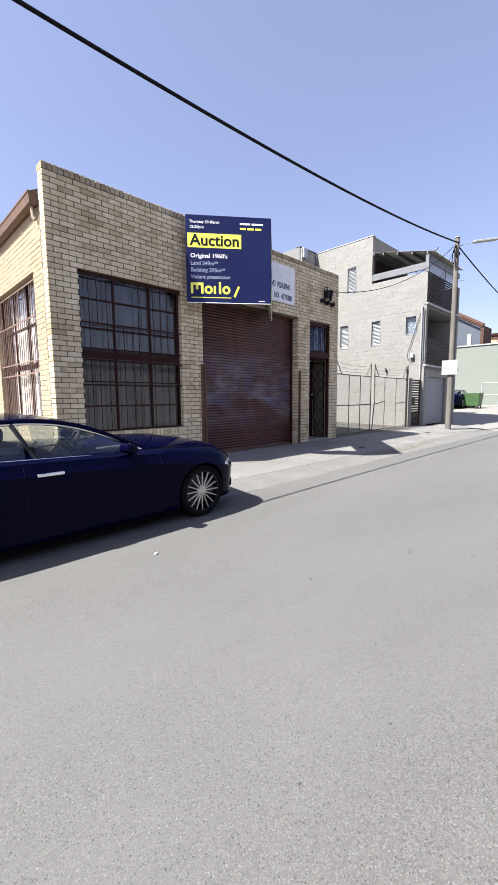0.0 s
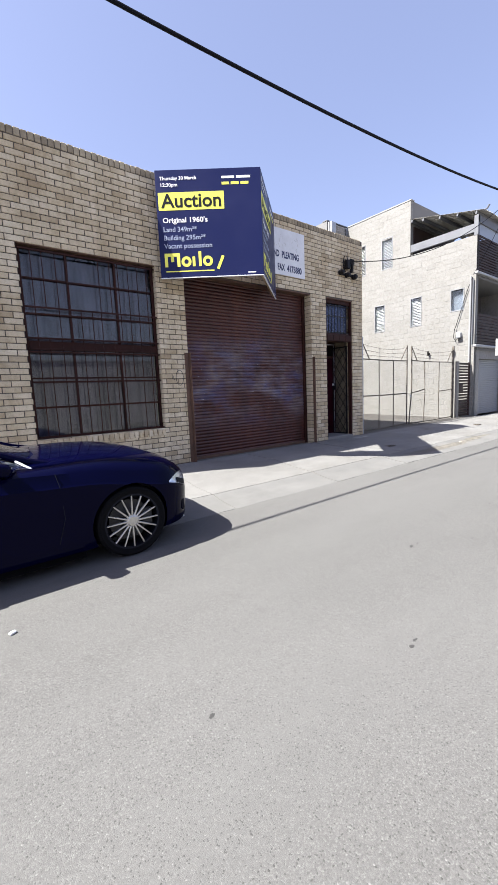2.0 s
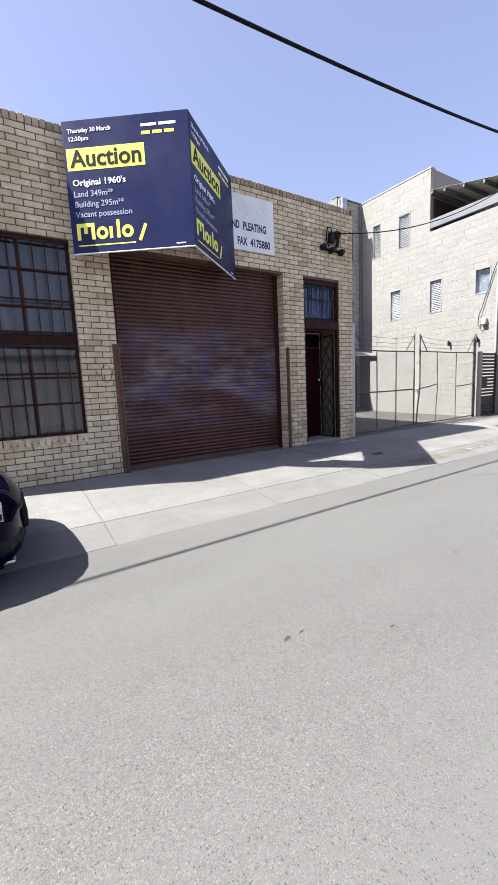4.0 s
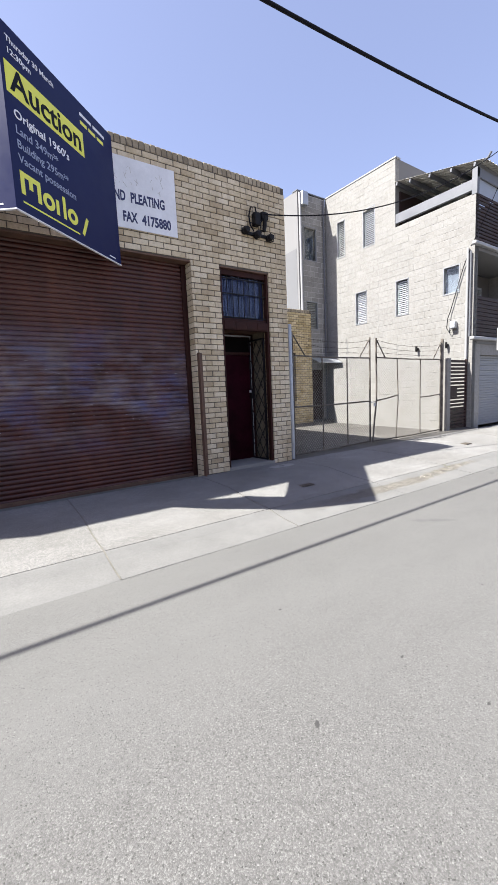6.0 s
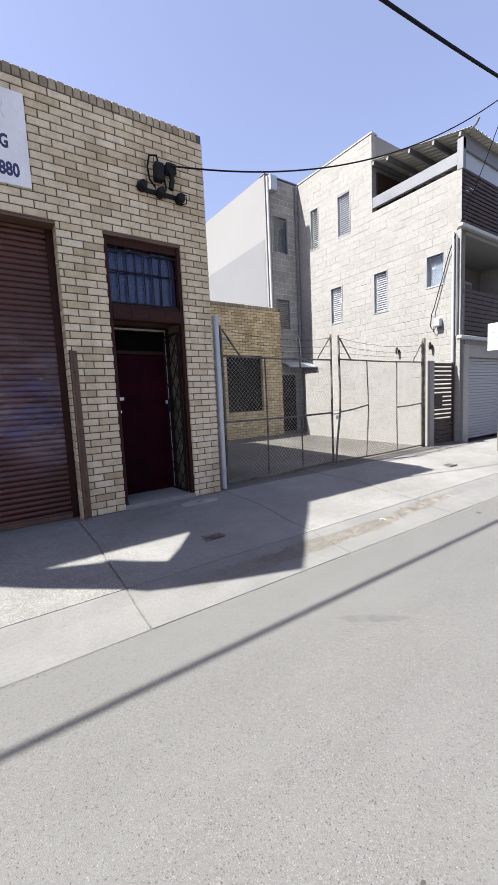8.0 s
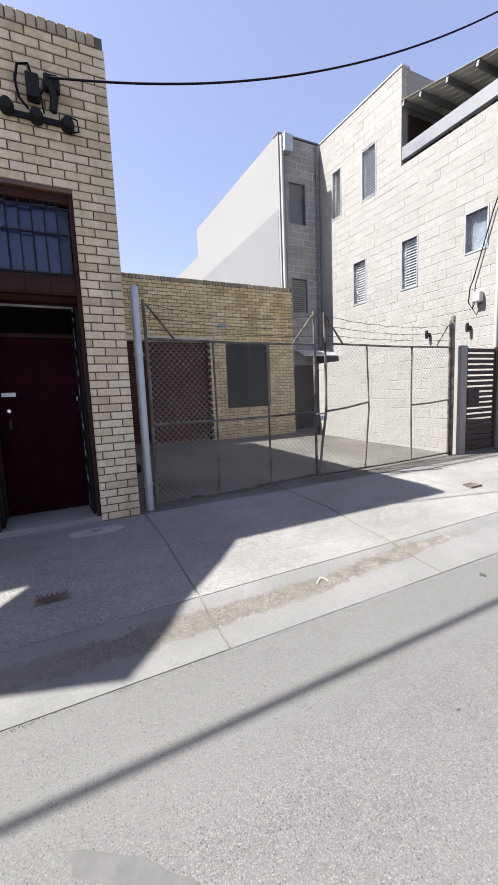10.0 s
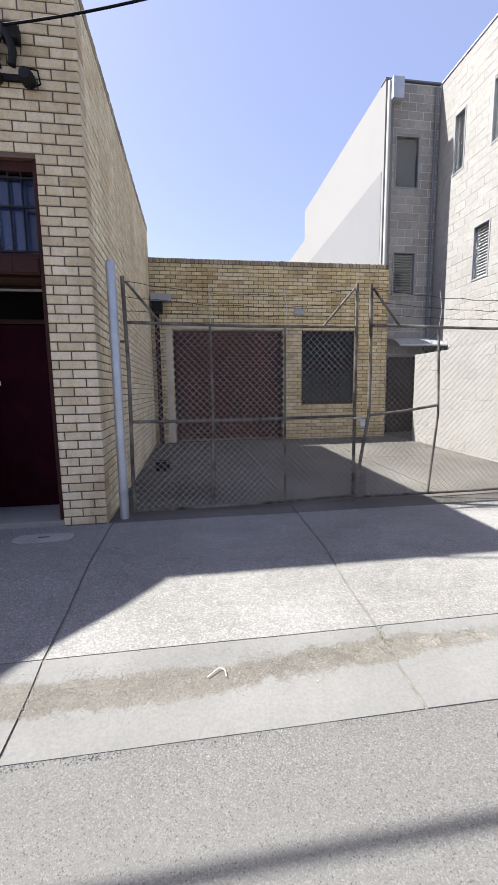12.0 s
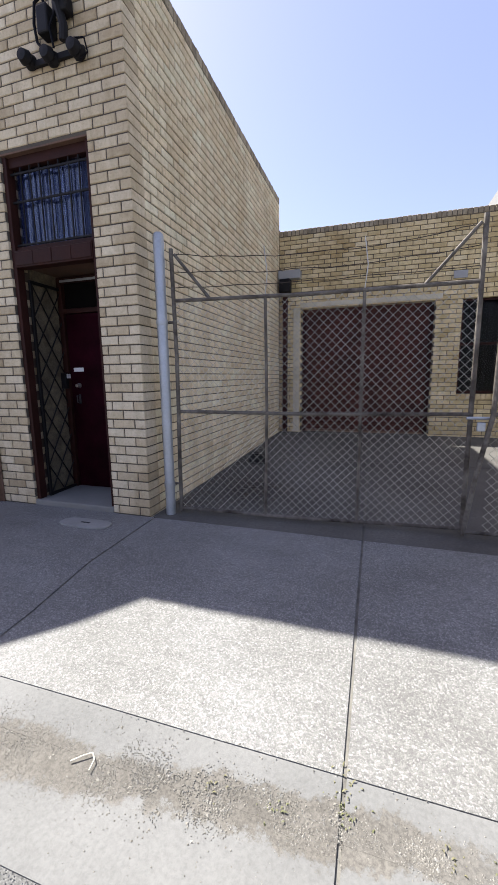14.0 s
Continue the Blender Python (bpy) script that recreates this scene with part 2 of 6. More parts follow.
M_GUTTER = gutter_mat("silted_gutter_concrete")
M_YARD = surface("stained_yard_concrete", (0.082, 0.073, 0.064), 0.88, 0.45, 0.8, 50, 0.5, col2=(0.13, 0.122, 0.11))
M_CRUMB = brick_mat("asphalt_crumb", [(0.12, 0.118, 0.114), (0.16, 0.157, 0.152), (0.21, 0.206, 0.2)], (0.8, 0.8, 0.8))
M_LID = surface("pale_lid_concrete", (0.26, 0.253, 0.24), 0.9, 0.15, 5.0, 60, 0.3)
M_PALEJAMB = surface("pale_cream_paint", (0.52, 0.47, 0.36), 0.85, 0.2, 2.5, 60, 0.3)
M_GRIT = brick_mat("loose_grit", [(0.15, 0.138, 0.118), (0.22, 0.207, 0.182), (0.28, 0.267, 0.242), (0.19, 0.176, 0.152), (0.25, 0.235, 0.207)], (0.8, 0.8, 0.8))
M_SHUTTER = shutter_mat("rusty_shutter_steel")
M_DARKSHUT = surface("brown_shutter_steel", (0.060, 0.016, 0.011), 0.5, 0.4, 2.0, 60, 0.2, spec=0.25)
M_RUST = surface("rusty_brown_steel", (0.12, 0.065, 0.042), 0.7, 0.35, 4.0, 60, 0.4)
M_BROWN = surface("brown_paint", (0.034, 0.0115, 0.009), 0.6, 0.35, 3.0, 60, 0.3, spec=0.15)
M_BLACK = surface("black_iron", (0.009, 0.008, 0.009), 0.6, 0.3, 5.0, 80, 0.3, spec=0.22)
M_GALV = surface("galvanised_steel", (0.42, 0.44, 0.47), 0.5, 0.15, 5.0, 60, 0.15, 0.55)
M_WIRE = surface("zinc_wire", (0.50, 0.48, 0.44), 0.42, 0.35, 1.6, 60, 0.0, 0.75, col2=(0.62, 0.61, 0.58))
M_RUSTPIPE = surface("weathered_gate_pipe", (0.040, 0.027, 0.020), 0.75, 0.4, 5.5, 40, 0.7, 0.05, spec=0.25, col2=(0.23, 0.205, 0.175))
M_BARB = surface("rusty_barbed_wire", (0.045, 0.032, 0.025), 0.8, 0.3, 6.0, 80, 0.0)
M_ALUFRAME = surface("grey_window_aluminium", (0.23, 0.237, 0.25), 0.45, 0.08, 2.0, 40, 0.05, 0.2)
# grey-blue of sky reflections, painted on a sheet behind the glass
M_SKYTONE = surface("sky_tone_sheet", (0.075, 0.09, 0.115), 0.8, 0.06, 2.0, 40, 0.05)
# near-black colours put the darkness of unlit rooms into sheets and panels
M_VOID = surface("unlit_fanlight_black", (0.006, 0.005, 0.005), 0.9, 0.2, 2.0, 40, 0.0, spec=0.03)
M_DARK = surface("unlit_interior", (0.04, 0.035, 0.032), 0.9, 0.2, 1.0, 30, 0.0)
# purple cast includes the lavender reflections of the panes
M_CURTAIN = surface("grey_curtain", (0.068, 0.056, 0.068), 0.95, 0.45, 1.1, 40, 0.2, squash=(2.5, 2.5, 0.7), col2=(0.13, 0.112, 0.136))
M_PANE = glass_mat("window_glass", (0.86, 0.89, 0.90))
# blue tint includes the sky reflected in the fanlight
M_BLUEPANE = glass_mat("ribbed_sky_tinted_glass", (0.55, 0.62, 0.85), 0.12)
M_NAVY = surface("navy_sign_vinyl", (0.0105, 0.0145, 0.066), 0.42, 0.03, 2.0, 40, 0.05, spec=0.15)
M_YELLOW = surface("yellow_print", (0.80, 0.78, 0.10), 0.5, 0.04, 2.0, 40, 0.0)
M_WHITE = surface("white_print", (0.80, 0.80, 0.82), 0.5, 0.04, 2.0, 40, 0.0)
M_PALE = surface("pale_blue_print", (0.30, 0.34, 0.46), 0.5, 0.06, 2.0, 40, 0.0)
M_INK = surface("dark_ink", (0.012, 0.013, 0.018), 0.6, 0.1, 2.0, 40, 0.0, spec=0.1)
M_SIGNWHITE = surface("chalky_white_board", (0.70, 0.70, 0.72), 0.6, 0.08, 3.0, 30, 0.1)
M_MAROON = surface("maroon_door_paint", (0.014, 0.0012, 0.004), 0.6, 0.35, 2.6, 50, 0.15, spec=0.04, col2=(0.030, 0.003, 0.009))
M_TIMBER = surface("raw_sign_timber", (0.40, 0.28, 0.16), 0.8, 0.25, 3.0, 60, 0.3, squash=(1, 1, 8))
M_STONE = surface("flecked_stone_panel", (0.19, 0.155, 0.105), 0.8, 0.55, 7.0, 70, 0.6)
M_WHITEPAINT = surface("white_metal_paint", (0.30, 0.30, 0.304), 0.45, 0.06, 2.0, 40, 0.05)
M_GREYMETAL = surface("grey_painted_beam", (0.125, 0.13, 0.145), 0.5, 0.1, 2.0, 40, 0.05)
M_SLAT = surface("dark_brown_slat", (0.035, 0.02, 0.018), 0.6, 0.25, 3.0, 50, 0.1, spec=0.25)
M_GARAGE = surface("grey_garage_door", (0.23, 0.238, 0.264), 0.45, 0.08, 2.0, 40, 0.05)
M_POLE = surface("weathered_pole_wood", (0.137, 0.126, 0.112), 0.9, 0.3, 2.0, 60, 0.5, squash=(9, 9, 0.6))
M_CABLE = surface("black_cable", (0.005, 0.005, 0.008), 0.7, 0.2, 5.0, 50, 0.0, spec=0.12)
M_GREENWALL = surface("pale_green_render", (0.17, 0.189, 0.168), 0.9, 0.05, 0.4, 30, 0.1)
M_REDBRICK = surface("red_brick_far", (0.072, 0.0338, 0.0225), 0.9, 0.2, 1.0, 20, 0.1)
M_BLUECLAD = surface("slate_blue_cladding", (0.0616, 0.0756, 0.101), 0.7, 0.08, 0.6, 20, 0.1)
# pale so that the unseen wall throws light back on the facade
M_OPPOSITE = surface("bounce_wall_render", (0.46, 0.455, 0.445), 0.9, 0.12, 0.6, 20, 0.1)
M_GROUND = surface("dry_earth", (0.2, 0.176, 0.136), 1.0, 0.2, 0.3, 20, 0.3)
M_BIN = surface("green_bin_plastic", (0.045, 0.098, 0.034), 0.5, 0.12, 2.0, 40, 0.05)
M_RUBBER = surface("tyre_rubber", (0.006, 0.006, 0.007), 0.9, 0.2, 9.0, 80, 0.2, spec=0.08)
M_ALLOY = surface("alloy_rim", (0.55, 0.54, 0.52), 0.3, 0.08, 5.0, 40, 0.0, 0.9)
M_BRAKE = surface("dull_brake_steel", (0.05, 0.05, 0.052), 0.6, 0.2, 9.0, 60, 0.0, 0.4)
M_LAMP = surface("headlamp_reflector", (0.62, 0.64, 0.68), 0.2, 0.35, 14.0, 60, 0.0, 0.7)
M_CHROME = surface("chrome_strip", (0.90, 0.90, 0.91), 0.34, 0.03, 3.0, 40, 0.0, 1.0)
M_CARGLASS = glass_mat("car_glass", (0.66, 0.72, 0.74))
M_LEATHER = surface("dark_seat_leather", (0.022, 0.02, 0.02), 0.6, 0.15, 5.0, 60, 0.1)
M_DEADLEAF = surface("dead_leaf", (0.05, 0.035, 0.022), 0.9, 0.4, 12.0, 60, 0.0)
M_GREENWEED = surface("olive_weed", (0.115, 0.118, 0.05), 0.7, 0.3, 20.0, 90, 0.0)
M_LEAF = surface("dry_weed", (0.15, 0.14, 0.07), 0.8, 0.3, 20.0, 90, 0.0)
M_STRAW = surface("pale_twig", (0.66, 0.61, 0.50), 0.8, 0.1, 20.0, 90, 0.0)


def car_paint():
    m, nt, p, link = shader("navy_car_paint")
    p.inputs["Base Color"].default_value = (0.0009, 0.0011, 0.012, 1)
    p.inputs["Roughness"].default_value, p.inputs["Specular IOR Level"].default_value = 0.05, 0.065
    return m


M_CARPAINT = car_paint()

# ---- building helpers ----


def box(bm, u, v, w, m=None):
    """A box over the ranges u, v, w of the local axes."""
    vs = [bm.verts.new((x, y, z)) for x in u for y in v for z in w]
    if m is not None:
        for q in vs:
            q.co = m @ q.co
    for f in ((0, 1, 3, 2), (4, 6, 7, 5), (0, 4, 5, 1), (2, 3, 7, 6), (0, 2, 6, 4), (1, 5, 7, 3)):
        bm.faces.new([vs[i] for i in f])


def soft_box(bm, u, v, w, r=0.006, seg=2, m=None):
    t = bmesh.new()
    box(t, u, v, w)
    bmesh.ops.recalc_face_normals(t, faces=t.faces)
    bmesh.ops.bevel(t, geom=t.edges[:], offset=r, segments=seg, affect="EDGES", profile=0.5)
    merge(bm, t, m)


def merge(bm, t, m=None):
    if m is not None:
        bmesh.ops.transform(t, matrix=m, verts=t.verts)
    me = bpy.data.meshes.new("tmp")
    t.to_mesh(me)
    t.free()
    bm.from_mesh(me)
    bpy.data.meshes.remove(me)


def tube(bm, pts, r, sides=8, r_end=None, caps=True):
    """A round bar along the points."""
    pts = [Vector(p) for p in pts]
    rings = []
    for i, p in enumerate(pts):
        d = (pts[min(i + 1, len(pts) - 1)] - pts[max(i - 1, 0)]).normalized()
        a = d.orthogonal().normalized() if i == 0 else (a - d * a.dot(d)).normalized()
        b = d.cross(a)
        k = r if r_end is None else r + (r_end - r) * i / (len(pts) - 1)
        rings.append([bm.verts.new(p + k * (math.cos(2 * math.pi * j / sides) * a + math.sin(2 * math.pi * j / sides) * b)) for j in range(sides)])
    for q, s in zip(rings, rings[1:]):
        for j in range(sides):
            bm.faces.new((q[j], q[(j + 1) % sides], s[(j + 1) % sides], s[j]))
    if caps:
        bm.faces.new(rings[0][::-1])
        bm.faces.new(rings[-1])


def lathe(bm, profile, axis_m, seg=24, close=False):
    """Turns (radius, height) pairs round the local z of axis_m."""
    rings = [[bm.verts.new(axis_m @ Vector((r * math.cos(2 * math.pi * j / seg), r * math.sin(2 * math.pi * j / seg), h))) for j in range(seg)] for r, h in profile]
    pairs = list(zip(rings, rings[1:])) + ([(rings[-1], rings[0])] if close else [])
    for q, s in pairs:
        for j in range(seg):
            bm.faces.new((q[j], q[(j + 1) % seg], s[(j + 1) % seg], s[j]))
    if not close:
        bm.faces.new(rings[0][::-1])
        bm.faces.new(rings[-1])


def mesh_of(name, bm, material, smooth=False):
    bmesh.ops.recalc_face_normals(bm, faces=bm.faces)
    me = bpy.data.meshes.new(name)
    bm.to_mesh(me)
    bm.free()
    me.materials.append(material)
    if smooth:
        me.shade_smooth()
        me.set_sharp_from_angle(angle=radians(38))
    return me


def part(name, bm, material, parent=None, label="", smooth=False):
    ob = new(name, mesh_of(name, bm, material, smooth))
    ob.parent = parent
    return tagged(ob, label)


def thing(name, m, label, category, group="", kind=""):
    ob = new(name)
    ob.empty_display_size = 0.1
    ob.matrix_world = m
    return tagged(ob, label, category, group, kind)


def face_frame(p0, p1, z=0.0):
    """Local u runs from p0 to p1 in plan, v is up, w points out of the wall."""
    d = Vector((p1[0] - p0[0], p1[1] - p0[1], 0)).normalized()
    up = Vector((0, 0, 1))
    m = Matrix((d, up, d.cross(up))).transposed().to_4x4()
    return Matrix.Translation((p0[0], p0[1], z)) @ m


def make(fn, *a, **k):
    bm = bmesh.new()
    fn(bm, *a, **k)
    return bm


def holes_1d(lo, hi, cuts):
    spans = [(lo, hi)]
    for a, b in cuts:
        spans = [s for x, y in spans for s in ((x, min(y, a)), (max(x, b), y)) if s[1] - s[0] > 0.01]
    return spans


def wall_core(name, frame_m, length, v0, v1, openings, thick, face, material, grow=0.008, u0=0.0):
    """The wall behind its face pieces, with the openings through it."""
    us = sorted({u0, length, *[x for o in openings for x in (o[0] - grow, o[1] + grow) if 0 < x < length]})
    vs = sorted({v0, v1, *[x for o in openings for x in (o[2] - grow, o[3] + grow) if v0 < x < v1]})

    def solid(i, j):
        if not (0 <= i < len(us) - 1 and 0 <= j < len(vs) - 1):
            return False
        a, b = (us[i] + us[i + 1]) / 2, (vs[j] + vs[j + 1]) / 2
        return not any(o[0] - grow < a < o[1] + grow and o[2] - grow < b < o[3] + grow for o in openings)
    bm = bmesh.new()
    at_ = {}

    def q(i, j, k):
        if (i, j, k) not in at_:
            at_[i, j, k] = bm.verts.new((us[i], vs[j], (-face, -thick)[k]))
        return at_[i, j, k]
    for i in range(len(us) - 1):
        for j in range(len(vs) - 1):
            if not solid(i, j):
                continue
            for k in (0, 1):
                bm.faces.new((q(i, j, k), q(i + 1, j, k), q(i + 1, j + 1, k), q(i, j + 1, k)))
            for di, dj, e in ((-1, 0, ((0, 0), (0, 1))), (1, 0, ((1, 0), (1, 1))), (0, -1, ((0, 0), (1, 0))), (0, 1, ((0, 1), (1, 1)))):
                if not solid(i + di, j + dj):
                    (a, b), (c, d) = e
                    bm.faces.new((q(i + a, j + b, 0), q(i + c, j + d, 0), q(i + c, j + d, 1), q(i + a, j + b, 1)))
    ob = new(name, mesh_of(name, bm, material))
    ob.matrix_world = frame_m
    return tagged(ob, kind="structure")


def brick_mesh_into(verts, faces, u, v, w, su, sv, d, jig):
    """A brick with its arris worn off: u, v its lower left, w its face."""
    c = min(0.006, su * 0.3)
    base = len(verts)
    j = [jig.uniform(-0.0018, 0.0018) for _ in range(5)]
    f = w + j[4]
    verts += [(u, v, w - d), (u + su, v, w - d), (u + su, v + sv, w - d), (u, v + sv, w - d)]
    verts += [(u, v, f - c), (u + su, v, f - c), (u + su, v + sv, f - c), (u, v + sv, f - c)]
    verts += [(u + c + j[0], v + c + j[1], f), (u + su - c + j[2], v + c, f), (u + su - c, v + sv - c + j[3], f), (u + c, v + sv - c, f)]
    for a, b in ((0, 4), (4, 8)):
        for i in range(4):
            k = (i + 1) % 4
            faces.append((base + a + i, base + a + k, base + b + k, base + b + i))
    faces.append((base + 8, base + 9, base + 10, base + 11))


def raw_mesh(name, verts, faces, material):
    me = bpy.data.meshes.new(name)
    me.from_pydata(verts, [], faces)
    me.materials.append(material)
    me.update()
    return me


def lay_pieces(parent, length, v_low, v_top, openings, name, L, H, gap, depth, material, near=None, limit=300, seed=1, u_start=0.0):
    """Courses in running bond. Pieces for which near(u, v) holds are parts of their own, the rest one joined part."""
    rng = random.Random(seed)
    rows = int((v_top - v_low) / (H + gap))
    shared = {}
    sv, sf, singles = [], [], []
    for r in range(rows):
        v = v_top - (r + 1) * (H + gap) + gap / 2
        mid = v + H / 2
        cuts = [(o[0], o[1]) for o in openings if o[2] < mid < o[3]]
        for a, b in holes_1d(u_start, length, cuts):
            u = u_start + (0.5 * (L + gap) if r % 2 else 0) - (L + gap) * 2
            while u < b:
                x0, x1 = max(u, a), min(u + L, b)
                if x1 - x0 > 0.01:
                    singles.append((x0, v, round(x1 - x0, 4)))
                u += L + gap
    picked = [s for s in singles if near and near(s[0] + s[2] / 2, s[1])]
    picked = set(picked[:limit])
    for u, v, su in singles:
        if (u, v, su) in picked:
            key = (su, rng.randrange(3))
            if key not in shared:
                a, b = [], []
                brick_mesh_into(a, b, 0, 0, 0, su, H, depth, rng)
                shared[key] = raw_mesh(name, a, b, material)
            ob = new(name, shared[key])
            ob.parent = parent
            ob.location = (u, v, rng.uniform(-0.002, 0.0015))
        else:
            brick_mesh_into(sv, sf, u, v, rng.uniform(-0.002, 0.0015), su, H, depth, rng)
    if sv:
        rest = new(name + "work", raw_mesh(name + "work", sv, sf, material))
        rest.parent = parent
        tagged(rest, kind="stuff")


def lay_coping(parent, u0, u1, v, h, pitch, material, depth, seed=3, proud=0.004):
    """A course of bricks on edge along the top."""
    rng = random.Random(seed)
    n = int((u1 - u0) / pitch)
    shared = []
    part("coping_mortar", make(box, (u0 + 0.012, u1 - 0.012), (v - 0.02, v + h - 0.011), (-depth + 0.02, proud - 0.009)), M_MORTAR, parent)
    for k in range(3):
        a, b = [], []
        brick_mesh_into(a, b, 0, 0, 0, pitch - 0.012, h, depth, rng)
        b.append((3, 2, 6, 7))
        shared.append(raw_mesh("coping_brick", a, b, material))
    for i in range(n):
        ob = new("coping_brick", shared[rng.randrange(3)])
        ob.parent = parent
        ob.location = (u0 + i * pitch, v + rng.uniform(-0.004, 0.004), proud + rng.uniform(-0.003, 0.003))


def text_into(bm, s, size, m, bold=0.0, width=None, depth=0.001):
    """Words as a flat mesh in the local x-y plane of m, optionally stretched to a width."""
    cu = bpy.data.curves.new("words", "FONT")
    cu.body, cu.size, cu.offset, cu.extrude, cu.resolution_u = s, size, bold, depth, 3
    ob = bpy.data.objects.new("words", cu)
    scene.collection.objects.link(ob)
    bpy.context.view_layer.update()
    me = bpy.data.meshes.new_from_object(ob.evaluated_get(bpy.context.evaluated_depsgraph_get()))
    if width:
        xs = [v.co.x for v in me.vertices]
        k = width / (max(xs) - min(xs))
        me.transform(Matrix.Diagonal((k, 1, 1, 1)))
    me.transform(m)
    bm.from_mesh(me)
    bpy.data.meshes.remove(me)
    bpy.data.objects.remove(ob)
    bpy.data.curves.remove(cu)


def at(x, y, z=0.0):
    return Matrix.Translation((x, y, z))

# ---- the ground ----
KERB = ((4.40, -0.006), (4.44, 0.004), (4.62, 0.02), (4.78, 0.042), (4.96, 0.085), (5.40, 0.115), (5.95, 0.195), (6.87, 0.215))


def rise(x):
    """The street climbs gently past the townhouse."""
    t = min(1, max(0, (x - 19) / 16))
    return 0.62 * t * t * (3 - 2 * t)


def kerb_z(y):
    for (a, za), (b, zb) in zip(KERB, KERB[1:]):
        if a <= y <= b:
            return za + (zb - za) * (y - a) / (b - a)
    return 0.0 if y < 4.4 else 0.215


def strip_into(bm, xs, ys, zf, thick):
    """A slab over the grid xs by ys, its top following zf."""
    top = [[bm.verts.new((x, y, zf(x, y))) for y in ys] for x in xs]
    low = [[bm.verts.new((x, y, zf(x, y) - thick)) for y in (ys[0], ys[-1])] for x in xs]
    for i in range(len(xs) - 1):
        for j in range(len(ys) - 1):
            bm.faces.new((top[i][j], top[i + 1][j], top[i + 1][j + 1], top[i][j + 1]))
        bm.faces.new((low[i][0], low[i + 1][0], top[i + 1][0], top[i][0]))
        bm.faces.new((top[i][-1], top[i + 1][-1], low[i + 1][1], low[i][1]))
    for i in (0, -1):
        bm.faces.new([*top[i], low[i][1], low[i][0]])


def steps(a, b, n):
    return [a + (b - a) * i / n for i in range(n + 1)]


def ground_sheet():
    bm = bmesh.new()
    xs = [-900, -200, -40, 0, 12, 19, 21, 23, 25, 27, 29, 31, 33, 35, 60, 200, 900]
    ys = [-900, -200, -30, -6, 6, 30, 200, 900]
    strip_into(bm, xs, ys, lambda x, y: rise(x) - 0.12, 0.3)
    tagged(part("ground", bm, M_GROUND), kind="structure")


def road_sheet():
    bm = bmesh.new()
    xs = [-60, -20, 0, 8, 16, 19, 21, 23, 25, 27, 29, 31, 33, 35, 60]
    strip_into(bm, xs, steps(-3.4, 4.4165, 8), lambda x, y: rise(x) - 0.0035 * max(0, abs(y) - 3.2), 0.12)
    tagged(part("road", bm, M_ASPHALT), kind="structure")
    bm = bmesh.new()
    strip_into(bm, [19.4, 21, 23, 25, 27, 29, 31, 33, 35, 60], steps(4.42, 16, 6), lambda x, y: rise(x) + 0.01 + 0.015 * (y - 4.4), 0.12)
    tagged(part("pavement_far", bm, M_CONC), kind="structure")


JOINTS = (-14.0, -9.0, -5.0, -1.6, 0.45, 2.5, 4.54, 6.57, 8.62, 10.70, 12.66, 14.70, 16.7, 19.4)


def pavement():
    rng = random.Random(5)
    paving = tagged(thing("pavement", at(0, 0), "", ""), kind="structure")
    kerb = tagged(thing("kerb", at(0, 0), "", ""), kind="structure")
    for a, b in zip(JOINTS, JOINTS[1:]):
        n = max(4, int((b - a) / 0.25))
        lift = rng.uniform(-0.0015, 0.003)
        g = 0.0085

        def top(x, y):
            return kerb_z(y) + lift + 0.0025 * noise.noise((x * 1.7, y * 1.7, 0))
        part("paving_slab", make(strip_into, steps(a + g, b - g, n), (4.967, 5.18, 5.4, 5.6, 5.78, 5.95, 6.2, 6.5, 6.87), top, 0.12), M_AGG, paving, smooth=True)
        part("kerb_stone", make(strip_into, steps(a + g, b - g, n), (4.7735, 4.80, 4.88, 4.94, 4.965), lambda x, y: top(x, y) - (0.004 if y > 4.95 else 0), 0.12), M_GUTTER, kerb, smooth=True)
        part("gutter_slab", make(strip_into, steps(a + g, b - g, n), (4.415, 4.44, 4.52, 4.62, 4.70, 4.773), top, 0.1), M_GUTTER, kerb, smooth=True)
    bm = bmesh.new()
    strip_into(bm, [JOINTS[0], JOINTS[-1]], (4.42, 4.44, 4.62, 4.78, 4.96, 5.4, 5.95, 6.87), lambda x, y: kerb_z(y) - 0.0055, 0.06)
    part("joint_bed", bm, M_DIRT, paving, "dark sandy joint filling")
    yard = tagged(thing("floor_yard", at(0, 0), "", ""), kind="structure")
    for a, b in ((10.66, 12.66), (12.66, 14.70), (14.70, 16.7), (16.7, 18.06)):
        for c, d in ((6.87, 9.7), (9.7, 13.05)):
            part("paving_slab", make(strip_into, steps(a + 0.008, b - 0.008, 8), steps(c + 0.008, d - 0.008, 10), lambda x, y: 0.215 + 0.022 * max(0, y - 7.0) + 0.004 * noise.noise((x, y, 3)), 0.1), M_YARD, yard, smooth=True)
    bm = bmesh.new()
    strip_into(bm, [10.66, 18.06], (6.88, 7.0, 13.05), lambda x, y: 0.205 + 0.022 * max(0, y - 7.0), 0.1)
    part("joint_bed", bm, M_DIRT, yard)


